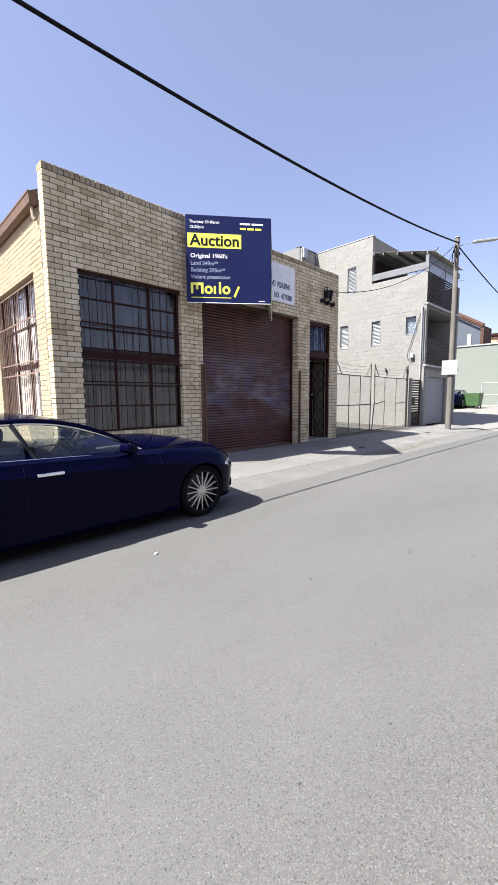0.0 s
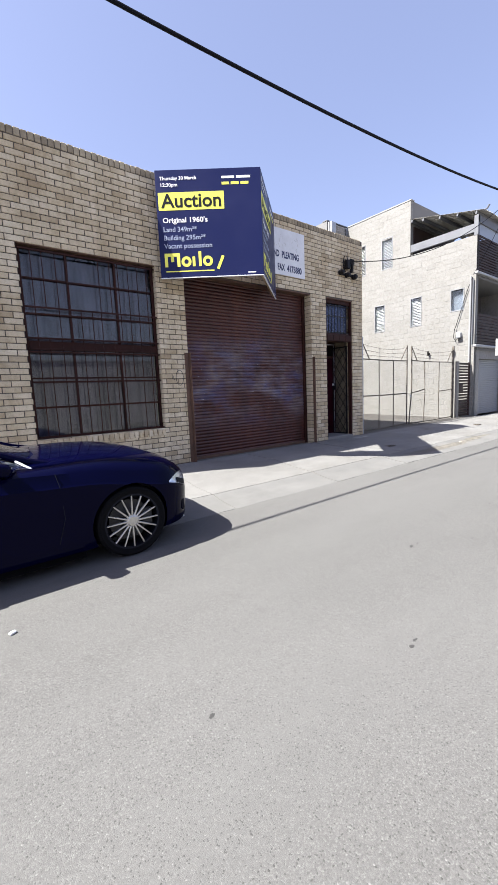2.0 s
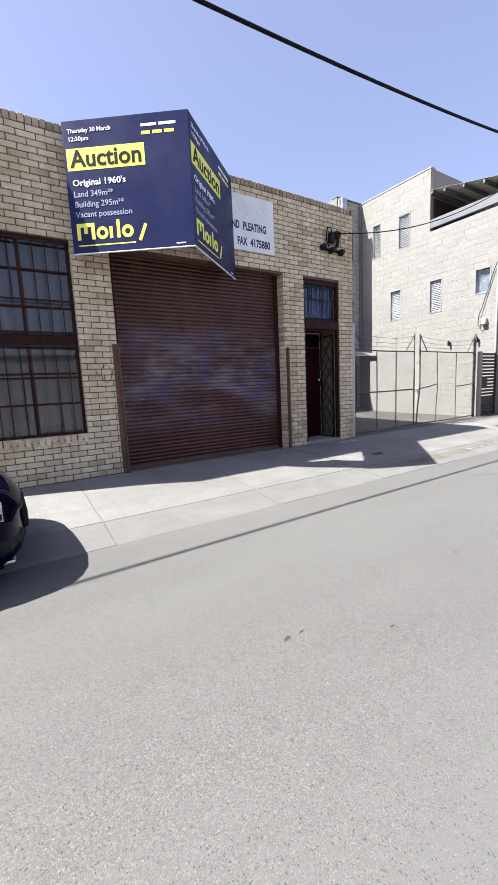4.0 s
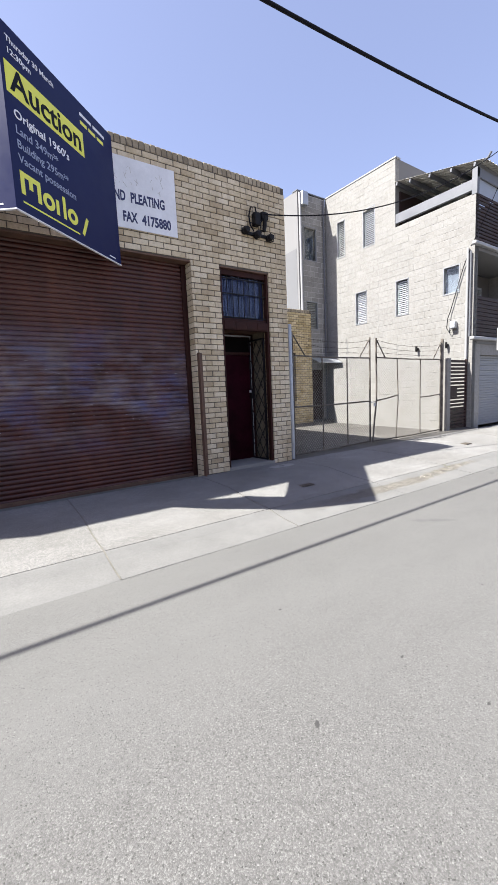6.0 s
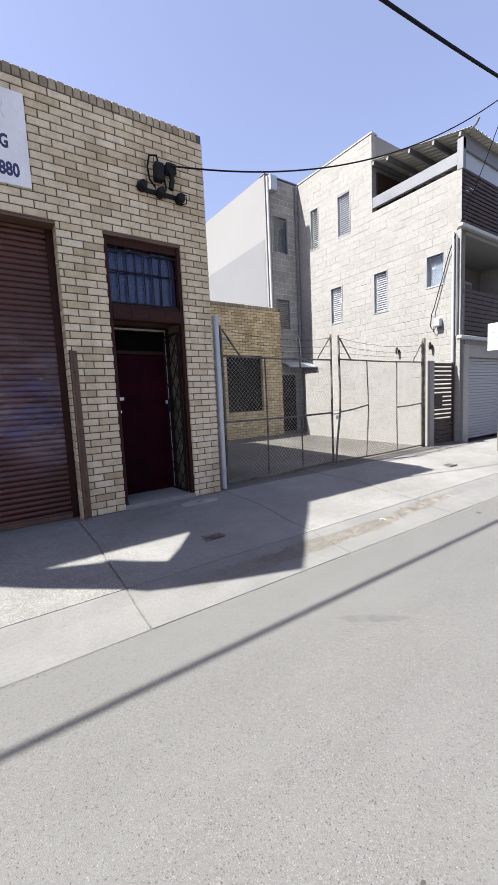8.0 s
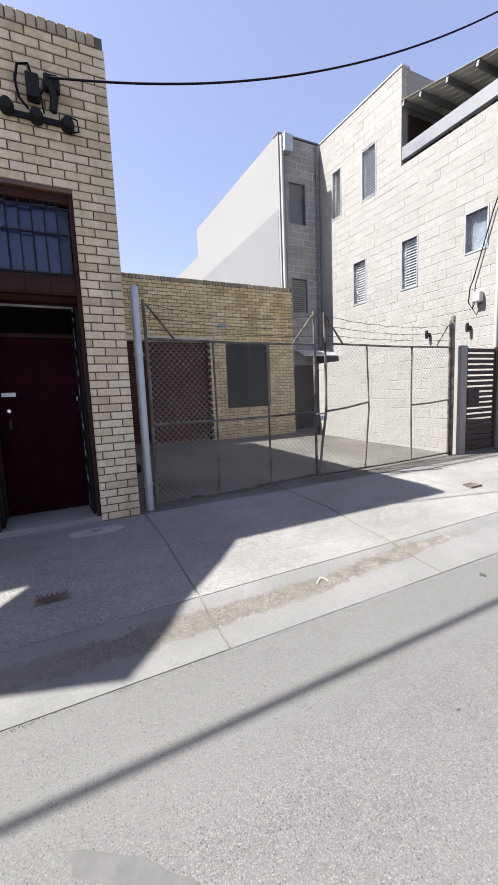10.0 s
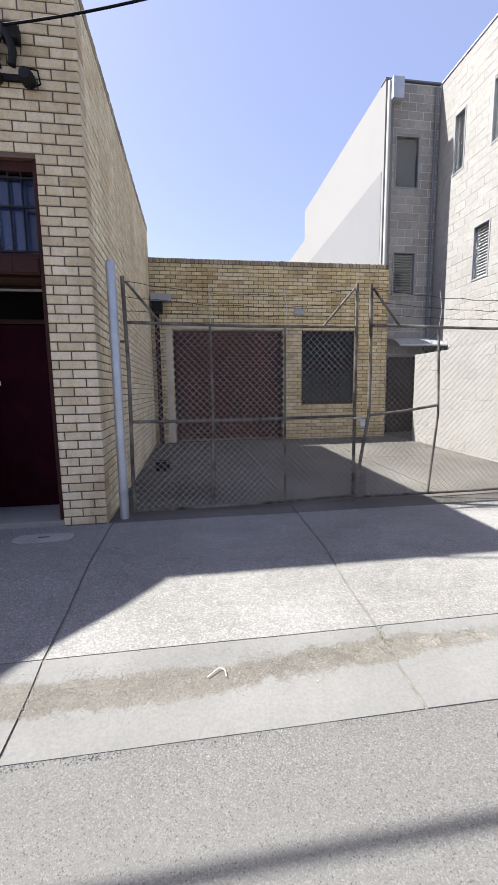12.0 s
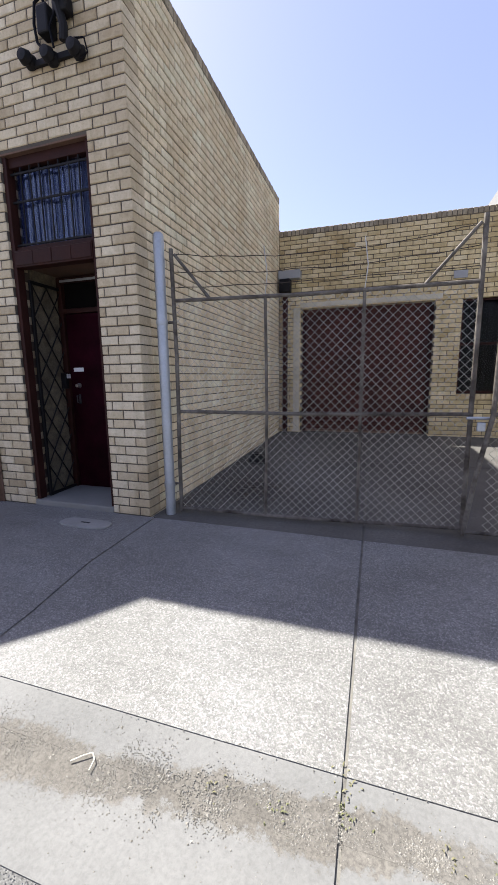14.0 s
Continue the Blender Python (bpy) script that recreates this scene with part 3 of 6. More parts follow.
def gutter_dirt():
    """Dry silt lying in the gutter, broken up, with grit on it."""
    rng = random.Random(11)
    x0, x1 = 9.2, 13.5
    dirt = tagged(thing("gutter_dirt", at(0, 0), "dry sandy silt and leaf litter along the concrete gutter", "dirt"), kind="stuff")
    sv, sf = [], []
    made = 0
    while made < 15000:
        x = rng.uniform(x0, x1)
        far = min(1.0, max(0.0, (x - 11.5) / 1.4))
        mid = 4.735 + 0.03 * noise.noise((x * 0.9, 2.0, 0.0)) + 0.085 * far
        y = rng.gauss(mid, 0.07 - 0.042 * far) if rng.random() < 0.95 else rng.uniform(4.43, 5.0)
        # the grit gathers in clumps
        if noise.noise((x * 7.0, y * 9.0, 1.0)) + 0.6 * noise.noise((x * 23.0, y * 23.0, 4.0)) < rng.uniform(-0.35, 0.35):
            continue
        made += 1
        big = rng.random()
        s = rng.uniform(0.0016, 0.0038) * (2.2 if big < 0.012 else 1.4 if big < 0.12 else 1)
        z = kerb_z(y) + 0.0045
        b = len(sv)
        a = rng.uniform(0, 6.3)
        for t in range(4):
            sv.append((x + s * math.cos(a + t * 1.57) * rng.uniform(0.6, 1.6), y + s * math.sin(a + t * 1.57), z - 0.0035))
        sv.append((x + rng.uniform(-0.3, 0.3) * s, y + rng.uniform(-0.3, 0.3) * s, z - 0.0012 + s * rng.uniform(0.1, 0.4)))
        sf += [(b + t, b + (t + 1) % 4, b + 4) for t in range(4)]
    ob = new("grit", raw_mesh("grit", sv, sf, M_GRIT))
    ob.parent = dirt
    # crumbs along the broken edge of the asphalt
    sv, sf = [], []
    for k in range(4200):
        x = rng.uniform(6.5, 15.0)
        y = 4.413 + rng.gauss(0.0, 0.014) + 0.018 * noise.noise((x * 5.0, 0.0, 7.0)) + (rng.uniform(0, 0.08) if rng.random() < 0.06 else 0)
        s, a, b = rng.uniform(0.0022, 0.0055), rng.uniform(0, 6.3), len(sv)
        z = max(kerb_z(y), -0.001)
        for t in range(4):
            sv.append((x + s * math.cos(a + t * 1.57) * rng.uniform(0.6, 1.5), y + s * math.sin(a + t * 1.57), z - 0.004))
        sv.append((x, y, z + s * rng.uniform(0.1, 0.35)))
        sf += [(b + t, b + (t + 1) % 4, b + 4) for t in range(4)]
    ob = new("asphalt_crumb", raw_mesh("asphalt_crumb", sv, sf, M_CRUMB))
    ob.parent = dirt
    leaves_v, leaves_f = [], []
    for k in range(520):
        if k < 300:
            x, y = rng.gauss(11.35, 0.25), rng.gauss(7.95, 0.3)
            if x < 10.72:
                continue
        else:
            x, y = 10.74 + abs(rng.gauss(0, 0.10)), rng.uniform(7.2, 12.0)
        z = 0.219 + 0.022 * max(0, y - 7.0) + rng.uniform(0, 0.012)
        a, L = rng.uniform(0, 6.3), rng.uniform(0.012, 0.038)
        d, e = Vector((math.cos(a), math.sin(a), rng.uniform(-0.1, 0.3))) * L, Vector((-math.sin(a), math.cos(a), rng.uniform(-0.3, 0.3))) * L * 0.4
        c = Vector((x, y, z))
        b = len(leaves_v)
        leaves_v += [tuple(c - d), tuple(c + e + Vector((0, 0, 0.005))), tuple(c + d), tuple(c - e + Vector((0, 0, 0.005)))]
        leaves_f.append((b, b + 1, b + 2, b + 3))
    litter = tagged(thing("leaf_litter", at(0, 0), "dry brown leaf litter along the foot of the yard wall", "leaf litter"), kind="stuff")
    ob = new("dry_leaf", raw_mesh("dry_leaf", leaves_v, leaves_f, M_DEADLEAF))
    ob.parent = litter
    bm = bmesh.new()
    tube(bm, [(11.60, 4.735, 0.048), (11.64, 4.765, 0.056), (11.67, 4.785, 0.058), (11.695, 4.765, 0.058), (11.70, 4.725, 0.05)], 0.0024, 6)
    tagged(part("dead_twig", bm, M_STRAW, smooth=True), "pale bent twig lying in the dirty gutter", "twig")
    for cx, cy, n in ((12.66, 4.86, 34), (12.42, 4.80, 22), (12.2, 4.80, 12), (12.66, 4.95, 14), (13.0, 4.83, 16), (13.2, 4.82, 30)):
        bm = bmesh.new()
        for _ in range(n):
            a, L = rng.uniform(0, 6.3), rng.uniform(0.007, 0.023)
            x, y = cx + rng.gauss(0, 0.035), cy + rng.gauss(0, 0.02)
            z = kerb_z(y) - 0.004
            d = Vector((math.cos(a), math.sin(a), 0))
            s = Vector((-d.y, d.x, 0)) * 0.0028
            p = Vector((x, y, z))
            q = [bm.verts.new(v) for v in (p - s, p + s, p + d * L * 0.5 + Vector((0, 0, L * 0.6)) + s, p + d * L * 0.5 + Vector((0, 0, L * 0.6)) - s)]
            e = bm.verts.new(p + d * L + Vector((0, 0, L * 0.5)))
            bm.faces.new(q)
            bm.faces.new((q[3], q[2], e))
        tagged(part("weed", bm, M_GREENWEED if n > 20 else M_LEAF), "small dry weed tuft growing from the kerb joint", "weed", "kerb weeds", "stuff")


ground_sheet()
road_sheet()
pavement()
gutter_dirt()

# ---- the brick workshop ----
FRONT = face_frame((2.27, 6.87), (10.65, 6.87))
BH, BL, BG = 0.0755, 0.22826, 0.0115
WIN, ROLL, DOOR = (0.485, 2.555, 0.90, 3.71), (3.10, 6.42, 0.0, 3.68), (6.95, 7.96, 0.0, 3.67)


def shed_walls():
    openings = [WIN, ROLL, DOOR]
    w = wall_core("wall_front", FRONT, 8.37, 0.0, 5.07, openings, 0.225, 0.010, M_MORTAR, u0=0.01)
    lay_pieces(w, 8.38, 0.03, 5.09, openings, "brick", BL, BH, BG, 0.2, M_BRICK, near=lambda u, v: u > 6.4 and v > 0.9, seed=2)
    lay_coping(w, 0.0, 8.38, 5.095, 0.108, 0.0865, M_COPING, 0.225)
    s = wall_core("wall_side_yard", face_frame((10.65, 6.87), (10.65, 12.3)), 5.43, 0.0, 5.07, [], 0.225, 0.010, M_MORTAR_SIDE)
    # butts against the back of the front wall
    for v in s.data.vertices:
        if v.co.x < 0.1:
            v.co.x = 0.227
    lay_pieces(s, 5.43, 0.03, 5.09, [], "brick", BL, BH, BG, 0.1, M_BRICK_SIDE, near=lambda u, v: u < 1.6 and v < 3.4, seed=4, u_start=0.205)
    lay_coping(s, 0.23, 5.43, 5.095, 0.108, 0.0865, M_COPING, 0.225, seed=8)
    side = (7.0, 9.7, 1.10, 3.70)
    L = face_frame((2.27, 17.3), (2.27, 7.097))
    w = wall_core("wall_side_lane", L, 10.203, 0.0, 4.70, [side], 0.225, 0.006, M_CREAM_JOINT)
    lay_pieces(w, 10.203, 0.03, 4.70, [side], "brick", BL, BH, BG, 0.2, M_CREAM, seed=6)
    bm = bmesh.new()
    box(bm, (2.5, 10.42), (7.10, 17.3), (4.45, 4.55))
    tagged(part("roof_shed", bm, M_GALV), kind="structure")
    bm = bmesh.new()
    box(bm, (2.28, 10.65), (17.31, 17.5), (0, 4.7))
    tagged(part("wall_back", bm, M_CREAM_JOINT), kind="structure")
    bm = bmesh.new()
    box(bm, (2.5, 10.42), (7.1, 17.3), (0.1, 0.2))
    tagged(part("floor_shed", bm, M_CONC), kind="structure")
    # brown gutter along the lane side
    g = thing("roof_gutter", L, "brown painted metal eaves gutter along the lane wall", "gutter")
    bm = bmesh.new()
    pr = [(0.0, 4.62), (0.05, 4.60), (0.13, 4.63), (0.145, 4.76), (0.155, 4.77), (0.155, 4.80), (0.13, 4.80), (0.12, 4.80), (0.0, 4.86)]
    a = [bm.verts.new((0, z, w_)) for w_, z in pr]
    b = [bm.verts.new((10.2, z, w_)) for w_, z in pr]
    for i in range(len(pr)):
        k = (i + 1) % len(pr)
        bm.faces.new((a[i], a[k], b[k], b[i]))
    bm.faces.new(a)
    bm.faces.new(b)
    part("trough", bm, M_RUST, g)
    bm = bmesh.new()
    tube(bm, [(10.08, 4.62, 0.06), (10.1, 4.45, 0.06), (10.13, 4.40, 0.04)], 0.03, 10)
    part("outlet", bm, M_CREAM_JOINT, g, smooth=True)


def barred_window(name, m, W, H, rows, cols, bar_rows, bar_gap, label, curtain=True, depth=0.11, bar_material=None, cloth=None, glass=None):
    """Steel window with an iron grille in front and a curtain behind. Origin at the lower left of the opening."""
    win = tagged(thing(name, m, label, "window"), kind="structure")
    bm = bmesh.new()
    f = 0.045
    for u in ((0, f), (W - f, W)):
        soft_box(bm, u, (0, H), (-depth - 0.06, -depth), 0.004)
    for v in ((0, f), (H - f, H)):
        soft_box(bm, (f, W - f), v, (-depth - 0.06, -depth), 0.004)
    part("window_frame", bm, M_BROWN, win)
    for v, t in rows:
        part("transom_bar", make(soft_box, (f, W - f), (v - t / 2, v + t / 2), (-depth - 0.055, -depth + 0.012), 0.003), M_BROWN, win)
    for u in cols:
        part("mullion", make(soft_box, (u - 0.018, u + 0.018), (f, H - f), (-depth - 0.05, -depth - 0.004), 0.003), M_BROWN, win)
    us = [f, *cols, W - f]
    vs = [f, *[r[0] for r in rows], H - f]
    rng = random.Random(int(W * 100))
    for a, b in zip(us, us[1:]):
        for c, d in zip(vs, vs[1:]):
            p = part("pane", make(box, (a, b), (c, d), (-depth - 0.037, -depth - 0.032)), glass or M_PANE, win)
            p.visible_shadow = False
            p.rotation_euler = (rng.uniform(-0.004, 0.004), rng.uniform(-0.004, 0.004), 0)
    n = int(W / bar_gap)
    for i in range(1, n):
        u = i * W / n + rng.uniform(-0.012, 0.012)
        for c, d in zip(bar_rows, bar_rows[1:]):
            if rng.random() < 0.92:
                part("bar", make(tube, [(u, c, -0.035), (u + rng.uniform(-0.006, 0.006), d, -0.035)], 0.0075, 6), bar_material or M_BLACK, win)
    for v in bar_rows:
        part("grille_rail", make(soft_box, (0.01, W - 0.01), (v - 0.013, v + 0.013), (-0.045, -0.027), 0.003, 1), bar_material or M_BROWN, win)
    if curtain:
        bm = bmesh.new()
        k = int(W * 60)
        prev = None
        for i in range(k + 1):
            u = W * i / k
            w = -depth - 0.20 + 0.008 * math.sin(u * 31 + 3 * math.sin(u * 4.3)) + 0.012 * math.sin(u * 6.1 + 1) + 0.002 * math.sin(u * 83)
            q = (bm.verts.new((u, -0.05, w)), bm.verts.new((u, H * 0.98, w)))
            if prev:
                bm.faces.new((prev[0], q[0], q[1], prev[1]))
            prev = q
        part("curtain", bm, cloth or M_CURTAIN, win, "drawn pleated curtain", smooth=True)
    # dark sheet standing for the unlit room
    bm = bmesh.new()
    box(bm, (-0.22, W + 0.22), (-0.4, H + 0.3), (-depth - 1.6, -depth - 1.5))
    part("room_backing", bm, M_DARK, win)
    return win


def roller(name, m, W, H, slat, material, label):
    """A roller shutter of curved interlocking slats. Origin at the lower left."""
    r = tagged(thing(name, m, label, "roller shutter"), kind="structure")
    n = int(H / slat)
    bm = bmesh.new()
    prof = [(0.0, -0.006), (0.08, 0.0), (0.3, 0.006), (0.5, 0.008), (0.7, 0.006), (0.9, 0.0), (0.97, -0.007), (1.0, -0.009)]
    a = [bm.verts.new((0, v * slat, w)) for v, w in prof] + [bm.verts.new((0, slat, -0.016)), bm.verts.new((0, 0, -0.016))]
    b = [bm.verts.new((W, q.co.y, q.co.z)) for q in a]
    for i in range(len(a)):
        k = (i + 1) % len(a)
        bm.faces.new((a[i], a[k], b[k], b[i]))
    me = mesh_of("slat", bm, material, True)
    rng = random.Random(n)
    for i in range(n):
        ob = new("slat", me)
        ob.parent = r
        ob.location = (0, i * slat, rng.uniform(-0.002, 0.002))
    part("bottom_rail", make(soft_box, (0, W), (-0.03, 0.03), (-0.02, 0.022), 0.005), M_RUST, r)
    for u in ((-0.05, 0.03), (W - 0.03, W + 0.05)):
        bm = bmesh.new()
        box(bm, u, (-0.02, H + 0.1), (0.024, 0.03))
        box(bm, (u[0], u[0] + 0.006) if u[0] > 0 else (u[1] - 0.006, u[1]), (-0.02, H + 0.1), (-0.03, 0.024))
        part("guide_rail", bm, M_BROWN, r)
    return r


def shed_front():
    barred_window("window_1", FRONT @ at(WIN[0], WIN[2]), WIN[1] - WIN[0], WIN[3] - WIN[2], ((0.48, 0.03), (0.92, 0.025), (1.40, 0.13), (1.86, 0.025), (2.36, 0.025)), (0.66, 1.40), (0.03, 0.86, 1.30, 1.50, 1.94, 2.74), 0.15, "barred brown steel window with grey curtains behind", bar_material=M_BROWN)
    bm = bmesh.new()
    for i in range(24):
        soft_box(bm, (i * 0.0868 + 0.004, i * 0.0862 + 0.078), (-0.115, -0.008), (-0.18, 0.022), 0.006, 1)
    sill = part("sill", bm, M_BRICK)
    sill.matrix_world = FRONT @ at(WIN[0], WIN[2])
    tagged(sill, "brick-on-edge window sill", "sill", kind="structure")
    # lane bars and cloth coloured lighter for the sun that falls on them
    barred_window("window_2", face_frame((2.27, 17.3), (2.27, 7.097)) @ at(7.0, 1.10), 2.7, 2.6, ((1.05, 0.1), (1.8, 0.03)), (0.9, 1.8), (0.06, 0.9, 1.12, 1.9, 2.5), 0.13, "barred lane window with brown steel frame", curtain=True, bar_material=surface("sunlit_rust_bar", (0.17, 0.105, 0.085), 0.7, 0.25, 4, 60, 0.2), cloth=surface("sunlit_blind_cloth", (0.50, 0.44, 0.40), 0.9, 0.2, 2, 50, 0.1))
    roller("roller_door", FRONT @ at(ROLL[0] + 0.05, 0.225, -0.24), 3.22, 3.52, 0.0655, M_SHUTTER, "closed rusty red-brown roller shutter with scrubbed paint clouds")
    bm = bmesh.new()
    soft_box(bm, (ROLL[0] + 0.002, ROLL[1] - 0.002), (3.66, 3.685), (-0.20, -0.01), 0.003)
    soft_box(bm, (WIN[0] + 0.002, WIN[1] - 0.002), (3.69, 3.706), (-0.20, -0.01), 0.003)
    soft_box(bm, (DOOR[0] + 0.002, DOOR[1] - 0.002), (3.66, 3.678), (-0.20, -0.01), 0.003)
    li = part("lintel", bm, M_RUST)
    li.matrix_world = FRONT
    tagged(li, "rusty steel lintels over the openings", "lintel", kind="structure")
    # dark sheets stand for the unlit space above the shutter
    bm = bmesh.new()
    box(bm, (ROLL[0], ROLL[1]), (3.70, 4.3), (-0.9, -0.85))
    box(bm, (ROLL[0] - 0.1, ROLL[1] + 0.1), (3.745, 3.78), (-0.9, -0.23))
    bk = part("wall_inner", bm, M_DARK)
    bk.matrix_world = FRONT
    tagged(bk, kind="structure")
    # steel guard posts beside the shutter
    for u in (ROLL[0] - 0.035, ROLL[1] + 0.055):
        g = thing("guard_post", FRONT @ at(u, 0.2, 0.0), "brown rusty steel angle guard beside the shutter", "guard post", "shutter guards")
        bm = bmesh.new()
        soft_box(bm, (-0.045, 0.045), (0, 2.05), (0.004, 0.014), 0.003)
        soft_box(bm, (-0.045, -0.033) if u > 4 else (0.033, 0.045), (0, 2.05), (0.014, 0.085), 0.003)
        part("angle", bm, M_RUST, g)
        for v in (0.35, 1.05, 1.8):
            part("bolt", make(lathe, [(0.016, 0), (0.016, 0.008), (0.008, 0.014)], at(0.012, v, 0.013), 8), M_RUST, g)
    bm = bmesh.new()
    pts = [(0.055 * math.cos(a), 0.10 * math.sin(a), 0) for a in steps(0, 2 * math.pi, 20)]
    tube(bm, pts, 0.0045, 5)
    tube(bm, [(0.09, 0.07, 0), (0.11, -0.02, 0), (0.10, -0.09, 0)], 0.005, 5)
    tube(bm, [(-0.1, 0.03, 0), (-0.085, -0.03, 0)], 0.005, 5)
    tagged(part("graffiti_mark", bm, surface("faded_spray", (0.06, 0.058, 0.062), 0.9, 0.2, 9, 80, 0.0)), "faded dark sprayed ring mark on the brick pier", "graffiti").matrix_world = FRONT @ at(2.90, 1.80, -0.001) @ Matrix.Diagonal((1.35, 1.35, 1, 1))


def doorway():
    d = tagged(thing("door_1", FRONT @ at(DOOR[0], 0.22), "maroon timber door set back in a brick porch", "door"), kind="structure")
    W, D = 1.01, 0.62
    bm = bmesh.new()
    for u in ((-0.002, 0.045), (W - 0.045, W + 0.002)):
        soft_box(bm, u, (0, 3.44), (-0.12, -0.03), 0.005)
    part("outer_frame", bm, M_BROWN, d)
    bm = bmesh.new()
    soft_box(bm, (0.045, W - 0.045), (2.44, 2.60), (-0.13, -0.02), 0.006)
    for i in range(4):
        soft_box(bm, (0.05 + i * 0.228, 0.05 + i * 0.228 + 0.222), (2.455, 2.585), (-0.03, -0.014 + 0.003 * (i % 2)), 0.005, 1)
    part("transom_beam", bm, M_BROWN, d)
    # glazed light above, ribbed glass behind bars
    bm = bmesh.new()
    soft_box(bm, (0.045, W - 0.045), (3.35, 3.44), (-0.14, -0.06), 0.004)
    soft_box(bm, (0.045, W - 0.045), (2.60, 2.64), (-0.14, -0.06), 0.004)
    part("fanlight_frame", bm, M_BROWN, d)
    for i in range(8):
        a = 0.05 + i * 0.1138
        p = part("pane", make(box, (a, a + 0.108), (2.64, 3.35), (-0.125, -0.118)), M_BLUEPANE, d)
        p.visible_shadow = False
        p.rotation_euler = (0.004 * ((i * 7) % 3 - 1), 0.03 * ((i * 5) % 3 - 1), 0)
    # added blue sheet behind the panes carries the reflected sky colour
    part("blind", make(box, (0.05, W - 0.05), (2.64, 3.35), (-0.16, -0.15)), surface("sky_blue_backing", (0.028, 0.035, 0.08), 0.7, 0.12, 3.0, 40, 0.1), d)
    for i in range(1, 8):
        part("bar", make(tube, [(0.05 + i * 0.1138, 2.62, -0.075), (0.05 + i * 0.1138, 3.36, -0.075)], 0.008, 6), M_BLACK, d)
    for v in (2.66, 3.05, 3.30):
        part("grille_rail", make(soft_box, (0.03, W - 0.03), (v - 0.01, v + 0.01), (-0.085, -0.068), 0.003, 1), M_BLACK, d)
    # porch lining
    bm = bmesh.new()
    box(bm, (-0.1, 0.004), (0, 2.5), (-D - 0.4, -0.232))
    part("porch_side", bm, M_STONE, d, "brown flecked stone panel")
    bm = bmesh.new()
    box(bm, (W - 0.004, W + 0.1), (0, 2.5), (-D - 0.4, -0.232))
    part("porch_side", bm, M_STONE, d, "brown flecked stone panel")
    part("porch_ceiling", make(box, (-0.1, W + 0.1), (2.48, 2.53), (-D - 0.4, -0.135)), M_RUST, d)
    part("threshold", make(soft_box, (-0.0, W), (-0.03, 0.055), (-D - 0.05, 0.0), 0.008), M_CONC, d)
    # the door leaf with its own frame and fanlight
    bm = bmesh.new()
    for u in ((0.004, 0.07), (W - 0.07, W - 0.004)):
        soft_box(bm, u, (0.055, 2.47), (-D - 0.03, -D + 0.05), 0.005)
    soft_box(bm, (0.07, W - 0.07), (2.08, 2.13), (-D - 0.03, -D + 0.05), 0.005)
    soft_box(bm, (0.07, W - 0.07), (2.41, 2.47), (-D - 0.03, -D + 0.05), 0.005)
    part("door_frame", bm, M_BROWN, d)
    part("jamb_strip", make(soft_box, (W - 0.078, W - 0.066), (0.06, 2.415), (-D + 0.05, -D + 0.06), 0.002, 1), M_GALV, d, "thin pale metal strip")
    # opaque black panel in place of glass before a dark room
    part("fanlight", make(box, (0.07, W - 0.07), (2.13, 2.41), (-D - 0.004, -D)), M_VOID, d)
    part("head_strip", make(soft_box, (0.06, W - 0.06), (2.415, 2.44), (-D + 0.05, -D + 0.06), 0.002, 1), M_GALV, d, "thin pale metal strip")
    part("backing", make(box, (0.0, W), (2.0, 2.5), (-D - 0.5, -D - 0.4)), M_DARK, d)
    leaf = part("leaf", make(soft_box, (0.075, W - 0.075), (0.06, 2.075), (-D - 0.025, -D + 0.018), 0.006), M_MAROON, d)
    part("letter_plate", make(soft_box, (0.13, 0.27), (1.43, 1.475), (-D + 0.018, -D + 0.026), 0.004), M_WHITE, leaf, "small white plate")
    part("lock", make(lathe, [(0.030, 0), (0.030, 0.012), (0.018, 0.03), (0.02, 0.05), (0.0, 0.052)], at(0.19, 1.27, -D + 0.018), 14), M_CHROME, leaf, "round chrome lock", smooth=True)
    bm = bmesh.new()
    soft_box(bm, (0.172, 0.200), (1.06, 1.17), (-D + 0.018, -D + 0.026), 0.004)
    tube(bm, [(0.185, 1.16, -D + 0.02), (0.185, 1.15, -D + 0.065), (0.185, 1.08, -D + 0.065), (0.185, 1.06, -D + 0.02)], 0.009, 8)
    part("door_handle", bm, M_BRAKE, leaf, "dull metal pull handle", smooth=True)


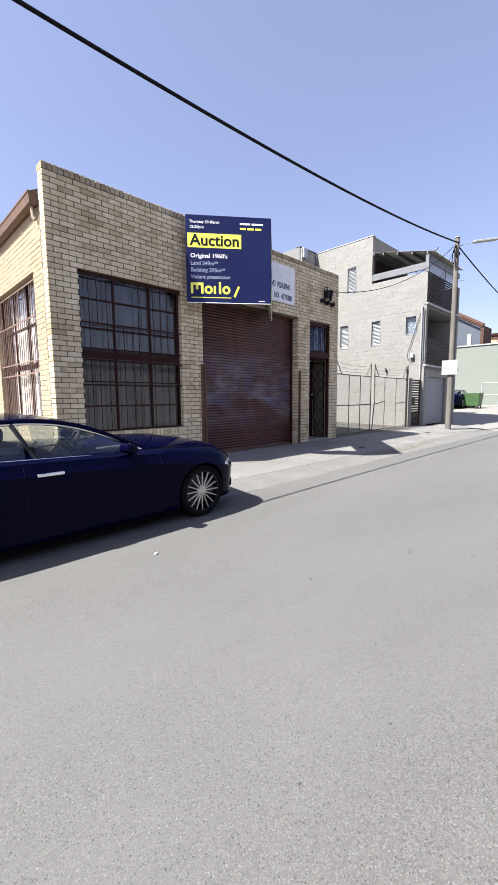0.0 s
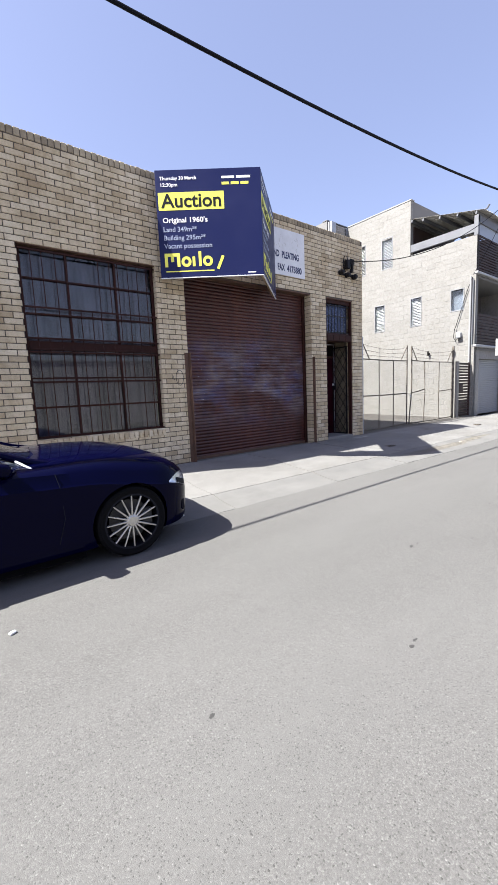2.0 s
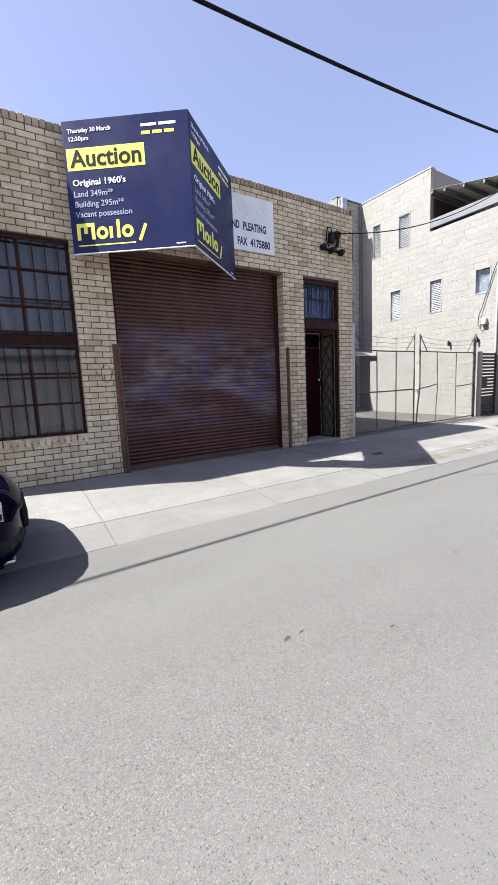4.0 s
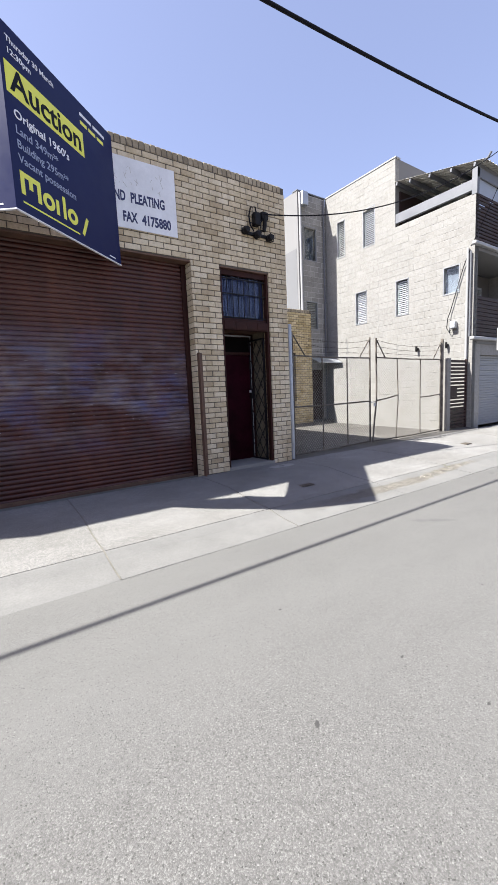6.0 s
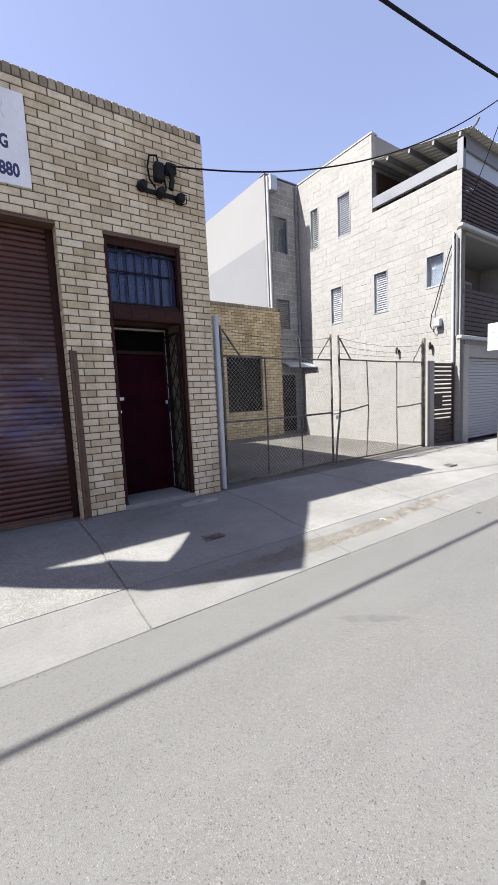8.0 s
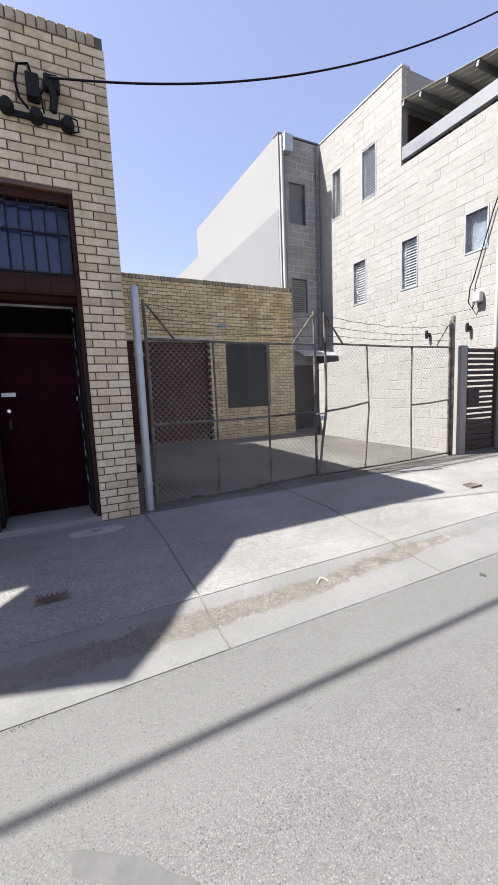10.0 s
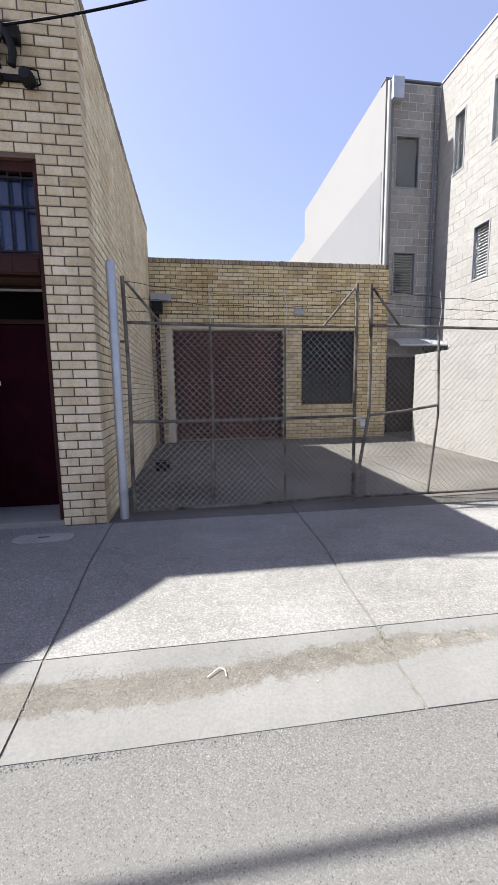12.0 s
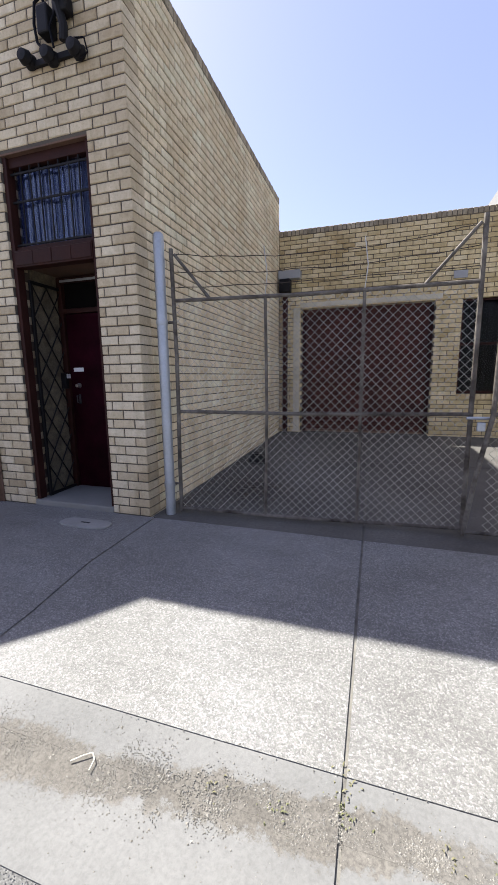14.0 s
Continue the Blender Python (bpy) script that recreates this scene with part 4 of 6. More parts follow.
def lattice_gate(m):
    """A folding iron lattice gate swung back against the porch side. Local u is along its width."""
    g = thing("lattice_gate", m, "black iron diamond-lattice security gate folded open", "security gate", "porch gates")
    W, H = 0.47, 2.3
    bm = bmesh.new()
    for u in ((0, 0.03), (W - 0.03, W)):
        soft_box(bm, u, (0, H), (-0.015, 0.015), 0.004)
    for v in ((0, 0.03), (H - 0.03, H)):
        soft_box(bm, (0.03, W - 0.03), v, (-0.015, 0.015), 0.004)
    part("gate_frame", bm, M_BLACK, g)
    n = 7
    p = (H - 0.06) / n
    for i in range(n + 4):
        for s in (1, -1):
            # one strap of the lattice, clipped to the frame
            v0 = 0.03 + (i - 3) * p
            a, b = (0.03, v0), (W - 0.03, v0 + 2 * p)
            if s < 0:
                a, b = (0.03, v0 + 2 * p), (W - 0.03, v0)
            lo, hi = 0.0, 1.0
            dv = b[1] - a[1]
            for lim in (0.03, H - 0.03):
                t = (lim - a[1]) / dv
                if 0 < t < 1:
                    inside_lo = 0.03 <= a[1] <= H - 0.03
                    lo, hi = (lo, min(hi, t)) if inside_lo else (max(lo, t), hi)
            ya, yb = a[1] + dv * lo, a[1] + dv * hi
            if not (0.02 <= min(ya, yb) and max(ya, yb) <= H - 0.02) or hi - lo < 0.05:
                continue
            xa, xb = a[0] + (b[0] - a[0]) * lo, a[0] + (b[0] - a[0]) * hi
            part("strap", make(tube, [(xa, ya, 0.004 * s), (xb, yb, 0.004 * s)], 0.0075, 5), M_BLACK, g)
    lock = part("lock_box", make(soft_box, (W - 0.10, W - 0.01), (1.18, 1.36), (-0.03, 0.035), 0.006), M_BLACK, g)
    part("latch_tag", make(soft_box, (W - 0.08, W - 0.05), (1.30, 1.35), (0.035, 0.04), 0.001, 1), M_WHITE, lock)
    part("latch_tag", make(soft_box, (W - 0.045, W - 0.018), (1.30, 1.35), (0.035, 0.04), 0.001, 1), M_WHITE, lock)


def workshop_gates():
    x0, x1 = 2.27 + DOOR[0], 2.27 + DOOR[1]
    lattice_gate(Matrix.Translation((0, 0, 0.275)) @ face_frame((x0 + 0.055, 7.02), (x0 + 0.03, 7.48)))
    lattice_gate(Matrix.Translation((0, 0, 0.275)) @ face_frame((x1 - 0.055, 7.02), (x1 - 0.075, 7.48)) @ Matrix.Diagonal((1, 1, -1, 1)))


def auction_board():
    """A V of two printed boards standing out from the wall above the shutter."""
    A, B, C = (4.84, 6.68), (6.22, 5.64), (7.58, 6.84)
    z0, z1 = 3.45, 5.13
    root = thing("auction_board", at(6.2, 6.86, z0), "navy V-shaped auction board with yellow and white print above the shutter", "sign")
    inv = root.matrix_world.inverted()
    for p0, p1, L in ((A, B, 1.0), (B, C, 1.0)):
        W = math.dist(p0, p1)
        m = inv @ face_frame(p0, p1, z0)
        H = z1 - z0
        bm = bmesh.new()
        soft_box(bm, (0, W), (0, H), (-0.02, 0.0), 0.004, 2)
        bmesh.ops.transform(bm, matrix=m, verts=bm.verts)
        board = part("board", bm, M_NAVY, root)

        def add(name, fn, material):
            q = bmesh.new()
            fn(q)
            bmesh.ops.transform(q, matrix=m, verts=q.verts)
            part(name, q, material, board)
        s = W / 1.73
        add("yellow_band", lambda q: box(q, (0.035 * s, 1.115 * s), (1.06, 1.335), (-0.005, 0.002)), M_YELLOW)
        add("print_heading", lambda q: text_into(q, "Auction", 0.30, at(0.085 * s, 1.105, 0.004), 0.006, 0.99 * s), M_INK)

        for words, size, u, v, bold, width, material in (
                ("Thursday 30 March", 0.075, 0.075, 1.525, 0.0012, 0.60, M_WHITE), ("12:30pm", 0.075, 0.075, 1.425, 0.0012, 0.27, M_WHITE),
                ("Original 1960's", 0.112, 0.085, 0.868, 0.0018, 0.74, M_WHITE), ("Land 349m\u00b2*", 0.108, 0.085, 0.725, 0.001, 0.55, M_PALE),
                ("Building 295m\u00b2*", 0.108, 0.085, 0.595, 0.001, 0.69, M_PALE), ("Vacant possession", 0.108, 0.085, 0.465, 0.001, 0.80, M_PALE)):
            add("print_line", lambda q: text_into(q, words, size, at(u * s, v, 0.003), bold, width * s), material)
        for u0, u1, v0, v1, material in ((1.09, 1.30, 1.525, 1.56, M_WHITE), (1.33, 1.56, 1.525, 1.56, M_WHITE), (1.47, 1.60, 0.035, 0.05, M_WHITE), (0.09, 0.90, 0.088, 0.104, M_YELLOW), (1.09, 1.21, 1.43, 1.47, M_YELLOW), (1.24, 1.37, 1.43, 1.47, M_YELLOW), (1.40, 1.53, 1.43, 1.47, M_YELLOW)):
            add("print_bar", lambda q: box(q, (u0 * s, u1 * s), (v0, v1), (-0.005, 0.002)), material)
        # the agent's mark as plain shapes: bars, rings and a slanted stroke
        def stroke(q, a, b, t):
            d = Vector((b[0] - a[0], b[1] - a[1], 0))
            m2 = at(a[0], a[1], 0) @ Matrix.Rotation(math.atan2(d.y, d.x), 4, "Z")
            box(q, (0, d.length), (-t / 2, t / 2), (-0.004, 0.003), m2)
        for a, b, t in (((0.105, 0.17), (0.105, 0.385), 0.05), ((0.31, 0.17), (0.31, 0.385), 0.05), ((0.13, 0.36), (0.285, 0.36), 0.05), ((0.207, 0.25), (0.207, 0.335), 0.05), ((0.565, 0.17), (0.565, 0.325), 0.045), ((0.67, 0.17), (0.67, 0.405), 0.045), ((1.06, 0.325), (0.965, 0.115), 0.045)):
            add("mark_block", lambda q: stroke(q, (a[0] * s, a[1]), (b[0] * s, b[1]), t), M_YELLOW)
        for c in (0.44, 0.80):
            add("mark_ring", lambda q: lathe(q, [(0.038, -0.003), (0.083, -0.003), (0.083, 0.003), (0.038, 0.003)], at(c * s, 0.248) @ Matrix.Diagonal((s, 1, 1, 1)), 24, True), M_YELLOW)
    # timber framing behind
    for z in (z0 + 0.06, z1 - 0.1):
        for p0, p1 in ((A, B), (B, C)):
            bm = bmesh.new()
            W = math.dist(p0, p1)
            soft_box(bm, (0.06, W - 0.08), (z - z0 - 0.035, z - z0 + 0.035), (-0.07, -0.024), 0.003)
            bmesh.ops.transform(bm, matrix=inv @ face_frame(p0, p1, z0), verts=bm.verts)
            part("batten", bm, M_TIMBER, root)
    for p0, p1 in ((A, B), (B, C)):
        bm = bmesh.new()
        soft_box(bm, (0.0, math.dist(p0, p1)), (-0.014, -0.001), (-0.022, 0.004), 0.002, 1)
        bmesh.ops.transform(bm, matrix=inv @ face_frame(p0, p1, z0), verts=bm.verts)
        part("edge_strip", bm, M_WHITE, root, "pale strip along the lower edge")


def white_board():
    b = thing("wall_sign", FRONT @ at(4.62, 3.97), "chalky white painted sign board with dark lettering", "sign")
    part("panel", make(soft_box, (0, 1.60), (0, 0.95), (0.004, 0.022), 0.004), M_SIGNWHITE, b)

    faded = surface("faded_blue_letters", (0.03, 0.035, 0.10), 0.6, 0.2, 8, 60, 0.0)
    for words, u, v, width in (("ND", 0.67, 0.365, 0.155), ("PLEATING", 0.90, 0.36, 0.51), ("FAX", 0.77, 0.095, 0.21), ("4175880", 1.05, 0.09, 0.45)):
        bm = bmesh.new()
        text_into(bm, words, 0.185, at(u, v, 0.023), 0.007, width)
        part("lettering", bm, faded, b)
    # ghost traces of letters that came off
    bm = bmesh.new()
    rng = random.Random(4)
    for i in range(26):
        u, v = rng.uniform(0.55, 1.45), rng.uniform(0.58, 0.84)
        tube(bm, [(u, v, 0.0215), (u + rng.uniform(-0.05, 0.05), v - rng.uniform(0.02, 0.09), 0.0215)], 0.003, 4)
    part("glue_trace", bm, surface("glue_trace", (0.45, 0.42, 0.38), 0.8, 0.2, 8, 60, 0.0), b)["kind"] = "stuff"


def meter_gear():
    """Old service entry: connector box, conduits and three round insulators on the brickwork."""
    g = thing("service_entry", FRONT @ at(7.72, 4.35), "dark electrical service entry box with looped cables", "electrical box")
    part("fuse_box", make(soft_box, (-0.085, 0.03), (0.06, 0.27), (0.004, 0.12), 0.015), M_BLACK, g)
    bm = bmesh.new()
    tube(bm, [(-0.02, 0.24, 0.07), (-0.05, 0.36, 0.07), (-0.14, 0.34, 0.06), (-0.17, 0.2, 0.05), (-0.15, 0.06, 0.05), (-0.08, -0.02, 0.05)], 0.012, 8)
    part("cable_loop", bm, M_CABLE, g, smooth=True)
    bm = bmesh.new()
    tube(bm, [(0.12, 0.27, 0.10), (0.15, 0.1, 0.07), (0.13, 0.0, 0.06)], 0.035, 8)
    part("bracket", bm, M_BLACK, g, smooth=True)
    part("bracket_plate", make(soft_box, (0.07, 0.21), (0.18, 0.31), (0.004, 0.11), 0.02), M_BLACK, g)
    for u, v in ((-0.26, -0.05), (-0.02, -0.08), (0.25, -0.09)):
        ins = part("insulator", make(lathe, [(0.05, 0), (0.062, 0.02), (0.05, 0.06), (0.062, 0.08), (0.045, 0.13), (0.0, 0.135)], at(u, v, 0.004), 14), M_BLACK, g, smooth=True)
    part("cross_arm", make(soft_box, (-0.30, 0.30), (-0.095, -0.045), (0.004, 0.035), 0.004), M_BLACK, g)
    bm = bmesh.new()
    tube(bm, [(0.25, -0.02, 0.08), (0.34, -0.03, 0.07), (0.35, -0.12, 0.05), (0.27, -0.15, 0.04)], 0.008, 6)
    part("jumper", bm, M_CABLE, g, smooth=True)
    part("jumper", make(tube, [(0.1, 0.2, 0.1), (0.03, 0.1, 0.1), (0.05, -0.05, 0.09)], 0.01, 6), M_CABLE, g, smooth=True)


shed_walls()
shed_front()
doorway()
workshop_gates()
auction_board()
white_board()
meter_gear()

# ---- the yard ----


def yard_building():
    m = face_frame((10.652, 12.3), (16.43, 12.3))
    L = 5.778
    shut, win = (0.48, 3.10, 0.0, 3.0), (3.57, 4.95, 1.19, 2.99)
    w = wall_core("wall_yard", m, L, 0.0, 4.46, [shut, win], 0.225, 0.010, M_MORTAR)
    lay_pieces(w, L, 0.03, 4.455, [shut, win], "brick", BL, BH, BG, 0.2, M_BRICK_YARD, near=lambda u, v: 3.0 < u < 5.2 and v < 3.2, seed=12)
    lay_coping(w, 0.0, L, 4.46, 0.105, 0.0865, M_COPING, 0.225, seed=14)
    roller("roller_door_yard", m @ at(shut[0] + 0.05, 0.35, -0.2), 2.52, 2.70, 0.072, M_DARKSHUT, "closed brown roller shutter in the yard wall")
    # dark tint and low index hold the reflected brightness of this pane down
    barred_window("window_3", m @ at(win[0], win[2]), 1.38, 1.80, ((0.95, 0.05),), (0.7,), (0.04, 0.95, 1.75), 0.14, "dark barred steel window in the yard wall", curtain=False, glass=glass_mat("dark_low_gloss_glass", (0.4, 0.42, 0.42), 0.2, 1.2))
    bm = bmesh.new()
    for i in range(16):
        soft_box(bm, (i * 0.0862 + 0.004, i * 0.0868 + 0.078), (-0.11, -0.008), (-0.18, 0.02), 0.006, 1)
    s = part("sill_yard", bm, M_BRICK_YARD)
    s.matrix_world = m @ at(win[0], win[2])
    tagged(s, "brick-on-edge sill", "sill", kind="structure")
    bm = bmesh.new()
    soft_box(bm, (shut[0] + 0.002, shut[1] - 0.002), (2.985, 3.005), (-0.2, -0.01), 0.003)
    li = part("lintel_yard", bm, M_RUST)
    li.matrix_world = m
    tagged(li, kind="structure")
    bm = bmesh.new()
    box(bm, (10.66, 16.2), (12.53, 22), (4.1, 4.2))
    tagged(part("roof_yard", bm, M_GALV), kind="structure")
    bm = bmesh.new()
    box(bm, (10.66, 16.4), (22, 22.2), (0, 4.3))
    box(bm, (16.21, 16.42), (12.53, 22), (0, 4.3))
    box(bm, (10.43, 10.65), (12.31, 22), (0, 4.6))
    tagged(part("wall_yard_rear", bm, M_MORTAR), kind="structure")
    for name, u, v in (("lintel_beam", (shut[0] - 0.02, shut[1] + 0.12), (3.006, 3.10)), ("shutter_jamb", (shut[0] - 0.17, shut[0] - 0.03), (0.34, 3.003))):
        ob = part(name, make(soft_box, u, v, (-0.05, 0.012), 0.006, 1), M_PALEJAMB)
        ob.matrix_world = m
        tagged(ob, kind="structure")
    # down pipe in the corner
    p = thing("downpipe", m @ at(0.14, 0.33), "dark brown square downpipe in the yard corner", "downpipe")
    part("pipe", make(soft_box, (-0.05, 0.05), (0, 3.05), (0.01, 0.09), 0.01), M_BROWN, p)
    for v in (0.6, 1.7, 2.8):
        part("clip", make(soft_box, (-0.07, 0.07), (v, v + 0.03), (0.005, 0.095), 0.003), M_BROWN, p)
    f = thing("flood_lamp", m @ at(0.18, 3.32), "small dark flood lamp with a white hood", "lamp")
    part("housing", make(soft_box, (-0.13, 0.1), (-0.02, 0.25), (0.05, 0.25), 0.02), M_BLACK, f)
    part("hood", make(soft_box, (-0.16, 0.3), (0.25, 0.42), (0.004, 0.2), 0.01), M_WHITEPAINT, f, "white hood")
    b = thing("junction_cover", m @ at(3.5, 3.42), "small white cover plate on the yard wall", "cover plate")
    part("plate", make(soft_box, (-0.12, 0.12), (-0.07, 0.07), (0.004, 0.02), 0.006), M_WHITEPAINT, b)
    bm = bmesh.new()
    soft_box(bm, (-0.12, 0.12), (0.0, 0.14), (-0.09, 0.09), 0.02)
    box(bm, (-0.08, 0.08), (0.14, 0.16), (-0.05, 0.05))
    tagged(part("black_crate", bm, M_BLACK), "small black plastic crate against the yard wall", "crate").matrix_world = Matrix.Translation((11.02, 9.3, 0.268)) @ pose(0, 0, 0, 90, 0, 15)


def chain_into(bm, poly_u0, poly_u1, v0, v1, pitch=0.074, r=0.0019):
    """Woven diamond mesh: two families of slanted wires."""
    H, W = v1 - v0, poly_u1 - poly_u0
    n = int((W + H) / pitch)
    for s in (0, 1):
        for i in range(n + 1):
            c = i * pitch
            a = max(0.0, c - H)
            b = min(W, c)
            if b - a < 0.02:
                continue
            p, q = (a, H - (c - a) if s else c - a), (b, H - (c - b) if s else c - b)
            tube(bm, [(poly_u0 + p[0], v0 + p[1], 0.003 * (1 - 2 * s)), (poly_u0 + q[0], v0 + q[1], -0.003 * (1 - 2 * s))], r, 3, caps=False)


def gate_leaf(m, W, uprights, label, foot=0.0, half_rails=()):
    g = thing("chain_gate", m, label, "gate", "yard gates")
    H = 2.02
    mid = 1.0

    def pipe(name, pts, r=0.0165, material=M_RUSTPIPE):
        part(name, make(tube, pts, r, 8), material, g, smooth=True)
    pipe("stile", [(foot, 0, 0), (foot * 0.55, 0.5, 0), (0.01, 1.0, 0), (0.015, 1.5, 0), (0.0, 2.47, 0)], 0.020)
    pipe("stile", [(W, 0, 0), (W, 1.2, 0), (W, 2.50, 0)], 0.020)
    pipe("top_rail", [(0, H, 0), (W / 2, H - 0.015, 0), (W, H, 0)])
    for a, b, tip in half_rails or ((0, W, 0.0),):
        pipe("mid_rail", [(a, mid, 0), ((a + b) / 2, mid - 0.012 + tip / 2, 0), (b, mid + tip, 0)])
    pipe("bottom_rail", [(foot, 0.03, 0), (W / 2, 0.015, 0), (W, 0.03, 0)])
    for u, bend in uprights:
        pipe("dropper", [(u + bend * 0.5, H, 0), (u + bend * 0.5 + 0.02, 2.2, 0.01), (u + bend * 0.5 - 0.01, 2.42, 0)], 0.004, M_WIRE)
        pipe("upright", [(u, 0.03, 0), (u + bend, 1.0, 0), (u + bend * 0.5, H, 0)], 0.014)
    pipe("brace", [(0.03, 2.42, 0), (0.36, H, 0)], 0.014)
    pipe("brace", [(W - 0.03, 2.44, 0), (W - 0.40, H, 0)], 0.014)
    bm = bmesh.new()
    chain_into(bm, 0.0, W, 0.03, H)
    tagged(part("chain_mesh", bm, M_WIRE, g, "zinc diamond chain mesh"), kind="stuff")
    rng = random.Random(int(W * 50))
    for v, sag in ((2.14, 0.03), (2.28, 0.07), (2.43, 0.10)):
        bm = bmesh.new()
        pts = []
        for t in steps(0, 1, 16):
            pts.append((W * t, v - sag * 4 * t * (1 - t) + rng.uniform(-0.008, 0.008), rng.uniform(-0.01, 0.01)))
        tube(bm, pts, 0.0035, 5)
        for k in range(int(W / 0.13)):
            t = (k + 0.5) / int(W / 0.13)
            c = Vector((W * t, v - sag * 4 * t * (1 - t), 0))
            d = Vector((rng.uniform(-1, 1), rng.uniform(-1, 1), rng.uniform(-1, 1))).normalized() * 0.022
            tube(bm, [c - d, c + d], 0.002, 3)
        part("barbed_wire", bm, M_BARB, g, "sagging rusty barbed wire")
    return g


def yard_fence():
    p = thing("gate_post", at(10.80, 7.02, 0.2), "tall galvanised pipe gate post against the brick wall", "post")
    bm = bmesh.new()
    lathe(bm, [(0.048, 0), (0.048, 2.62), (0.042, 2.64), (0.03, 2.65)], at(0, 0), 16)
    part("pipe", bm, M_GALV, p, smooth=True)
    for z in (0.3, 1.85):
        part("strap", make(lathe, [(0.052, z), (0.054, z + 0.01), (0.054, z + 0.04), (0.052, z + 0.05)], at(0, 0), 16), M_GALV, p, smooth=True)
        part("hinge_bolt", make(tube, [(0.0, 0.05, z + 0.025), (0.12, 0.03, z + 0.025)], 0.012, 6), M_RUSTPIPE, p)
    a, b = (10.90, 7.06), (13.45, 7.22)
    gate_leaf(face_frame(a, b, 0.245), math.dist(a, b), ((0.86, 0.02), (1.70, 0.0)), "rusty pipe gate with zinc chain mesh and barbed wire")
    a, b = (13.58, 7.14), (16.56, 7.25)
    gate_leaf(face_frame(a, b, 0.25), math.dist(a, b), ((0.82, 0.09), (1.95, -0.02)), "leaning pipe gate with loose zinc chain mesh", foot=-0.14, half_rails=((0.0, 0.88, 0.10), (1.93, 2.98, 0.05)))
    q = thing("gate_post", at(16.64, 7.25, 0.2), "weathered pipe gate post beside a concrete pier", "post")
    part("pipe", make(lathe, [(0.04, 0), (0.04, 2.62), (0.03, 2.64)], at(0, 0), 14), M_RUSTPIPE, q, smooth=True)
    wl = face_frame((16.70, 11.45), (16.80, 7.36))
    bw = wall_core("wall_passage", wl, 4.09, 0.15, 2.32, [], 0.15, 0.004, M_BLOCK_JOINT)
    lay_pieces(bw, 4.09, 0.15, 2.32, [], "block", 0.392, 0.192, 0.010, 0.12, M_BLOCK, near=lambda u, v: True, seed=41)
    c = thing("concrete_pier", at(16.88, 7.25, 0.2), "pale concrete gate pier", "pier")
    part("shaft", make(soft_box, (-0.085, 0.085), (-0.085, 0.085), (0, 2.1), 0.012), M_CONC, c)
    # gate latch with chain and padlock
    k = thing("gate_latch", at(13.51, 7.16, 1.22), "steel slide latch with a small padlock", "latch")
    part("bolt_bar", make(tube, [(-0.1, 0, 0), (0.1, 0.02, 0)], 0.012, 8), M_GALV, k)
    part("padlock", make(soft_box, (-0.03, 0.03), (-0.04, -0.015), (-0.1, -0.03), 0.006), M_GALV, k)
    s = thing("slat_gate", face_frame((17.0, 7.25), (18.0, 7.25), 0.24), "dark brown gate of horizontal slats with gaps", "gate")
    for u in ((0, 0.06), (0.94, 1.0)):
        part("stile", make(soft_box, u, (0, 2.05), (-0.03, 0.03), 0.004), M_SLAT, s)
    for i in range(19):
        part("slat", make(soft_box, (0.06, 0.94), (0.02 + i * 0.107, 0.092 + i * 0.107), (-0.012, 0.012), 0.003, 1), M_SLAT, s)
    part("lock_box", make(soft_box, (0.1, 0.45), (0.95, 1.2), (-0.03, 0.02), 0.005), M_SLAT, s)


# ---- the townhouse ----


def house_window(parent, m, W, H, shutters=True):
    w = new("window")
    w.parent = parent
    w.matrix_parent_inverse = parent.matrix_world.inverted()
    w.matrix_world = m
    f = 0.036
    bm = bmesh.new()
    for u in ((0, f), (W - f, W)):
        soft_box(bm, u, (0, H), (-0.09, 0.012), 0.004, 1)
    for v in ((0, f), (H - f, H)):
        soft_box(bm, (f, W - f), v, (-0.09, 0.012), 0.004, 1)
    part("window_frame", bm, M_ALUFRAME, w)
    p = part("pane", make(box, (f, W - f), (f, H - f), (-0.05, -0.044)), M_PANE, w)
    p.visible_shadow = False
    # dark sheet in place of an unlit room behind the pane
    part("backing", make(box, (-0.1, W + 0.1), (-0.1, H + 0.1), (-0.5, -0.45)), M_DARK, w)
    # added sheet gives the pane its reflected sky tone
    if not shutters:
        part("blind", make(box, (f, W - f), (f, H - f), (-0.16, -0.15)), M_SKYTONE, w, "grey-blue sheet for the sky reflected in the pane")
    if shutters:
        bm = bmesh.new()
        n = int((H - 2 * f) / 0.065)
        for i in range(n):
            v = f + 0.02 + i * (H - 2 * f - 0.02) / n
            box(bm, (f + 0.03, W - f - 0.03), (-0.005, 0.005), (-0.035, 0.035), at(0, v + 0.03, -0.10) @ pose(0, 0, 0, 38))
        for u in ((f, f + 0.03), (W - f - 0.03, W - f)):
            box(bm, u, (f, H - f), (-0.12, -0.08))
        part("louvre_panel", bm, M_WHITEPAINT, w, "white plantation louvres")


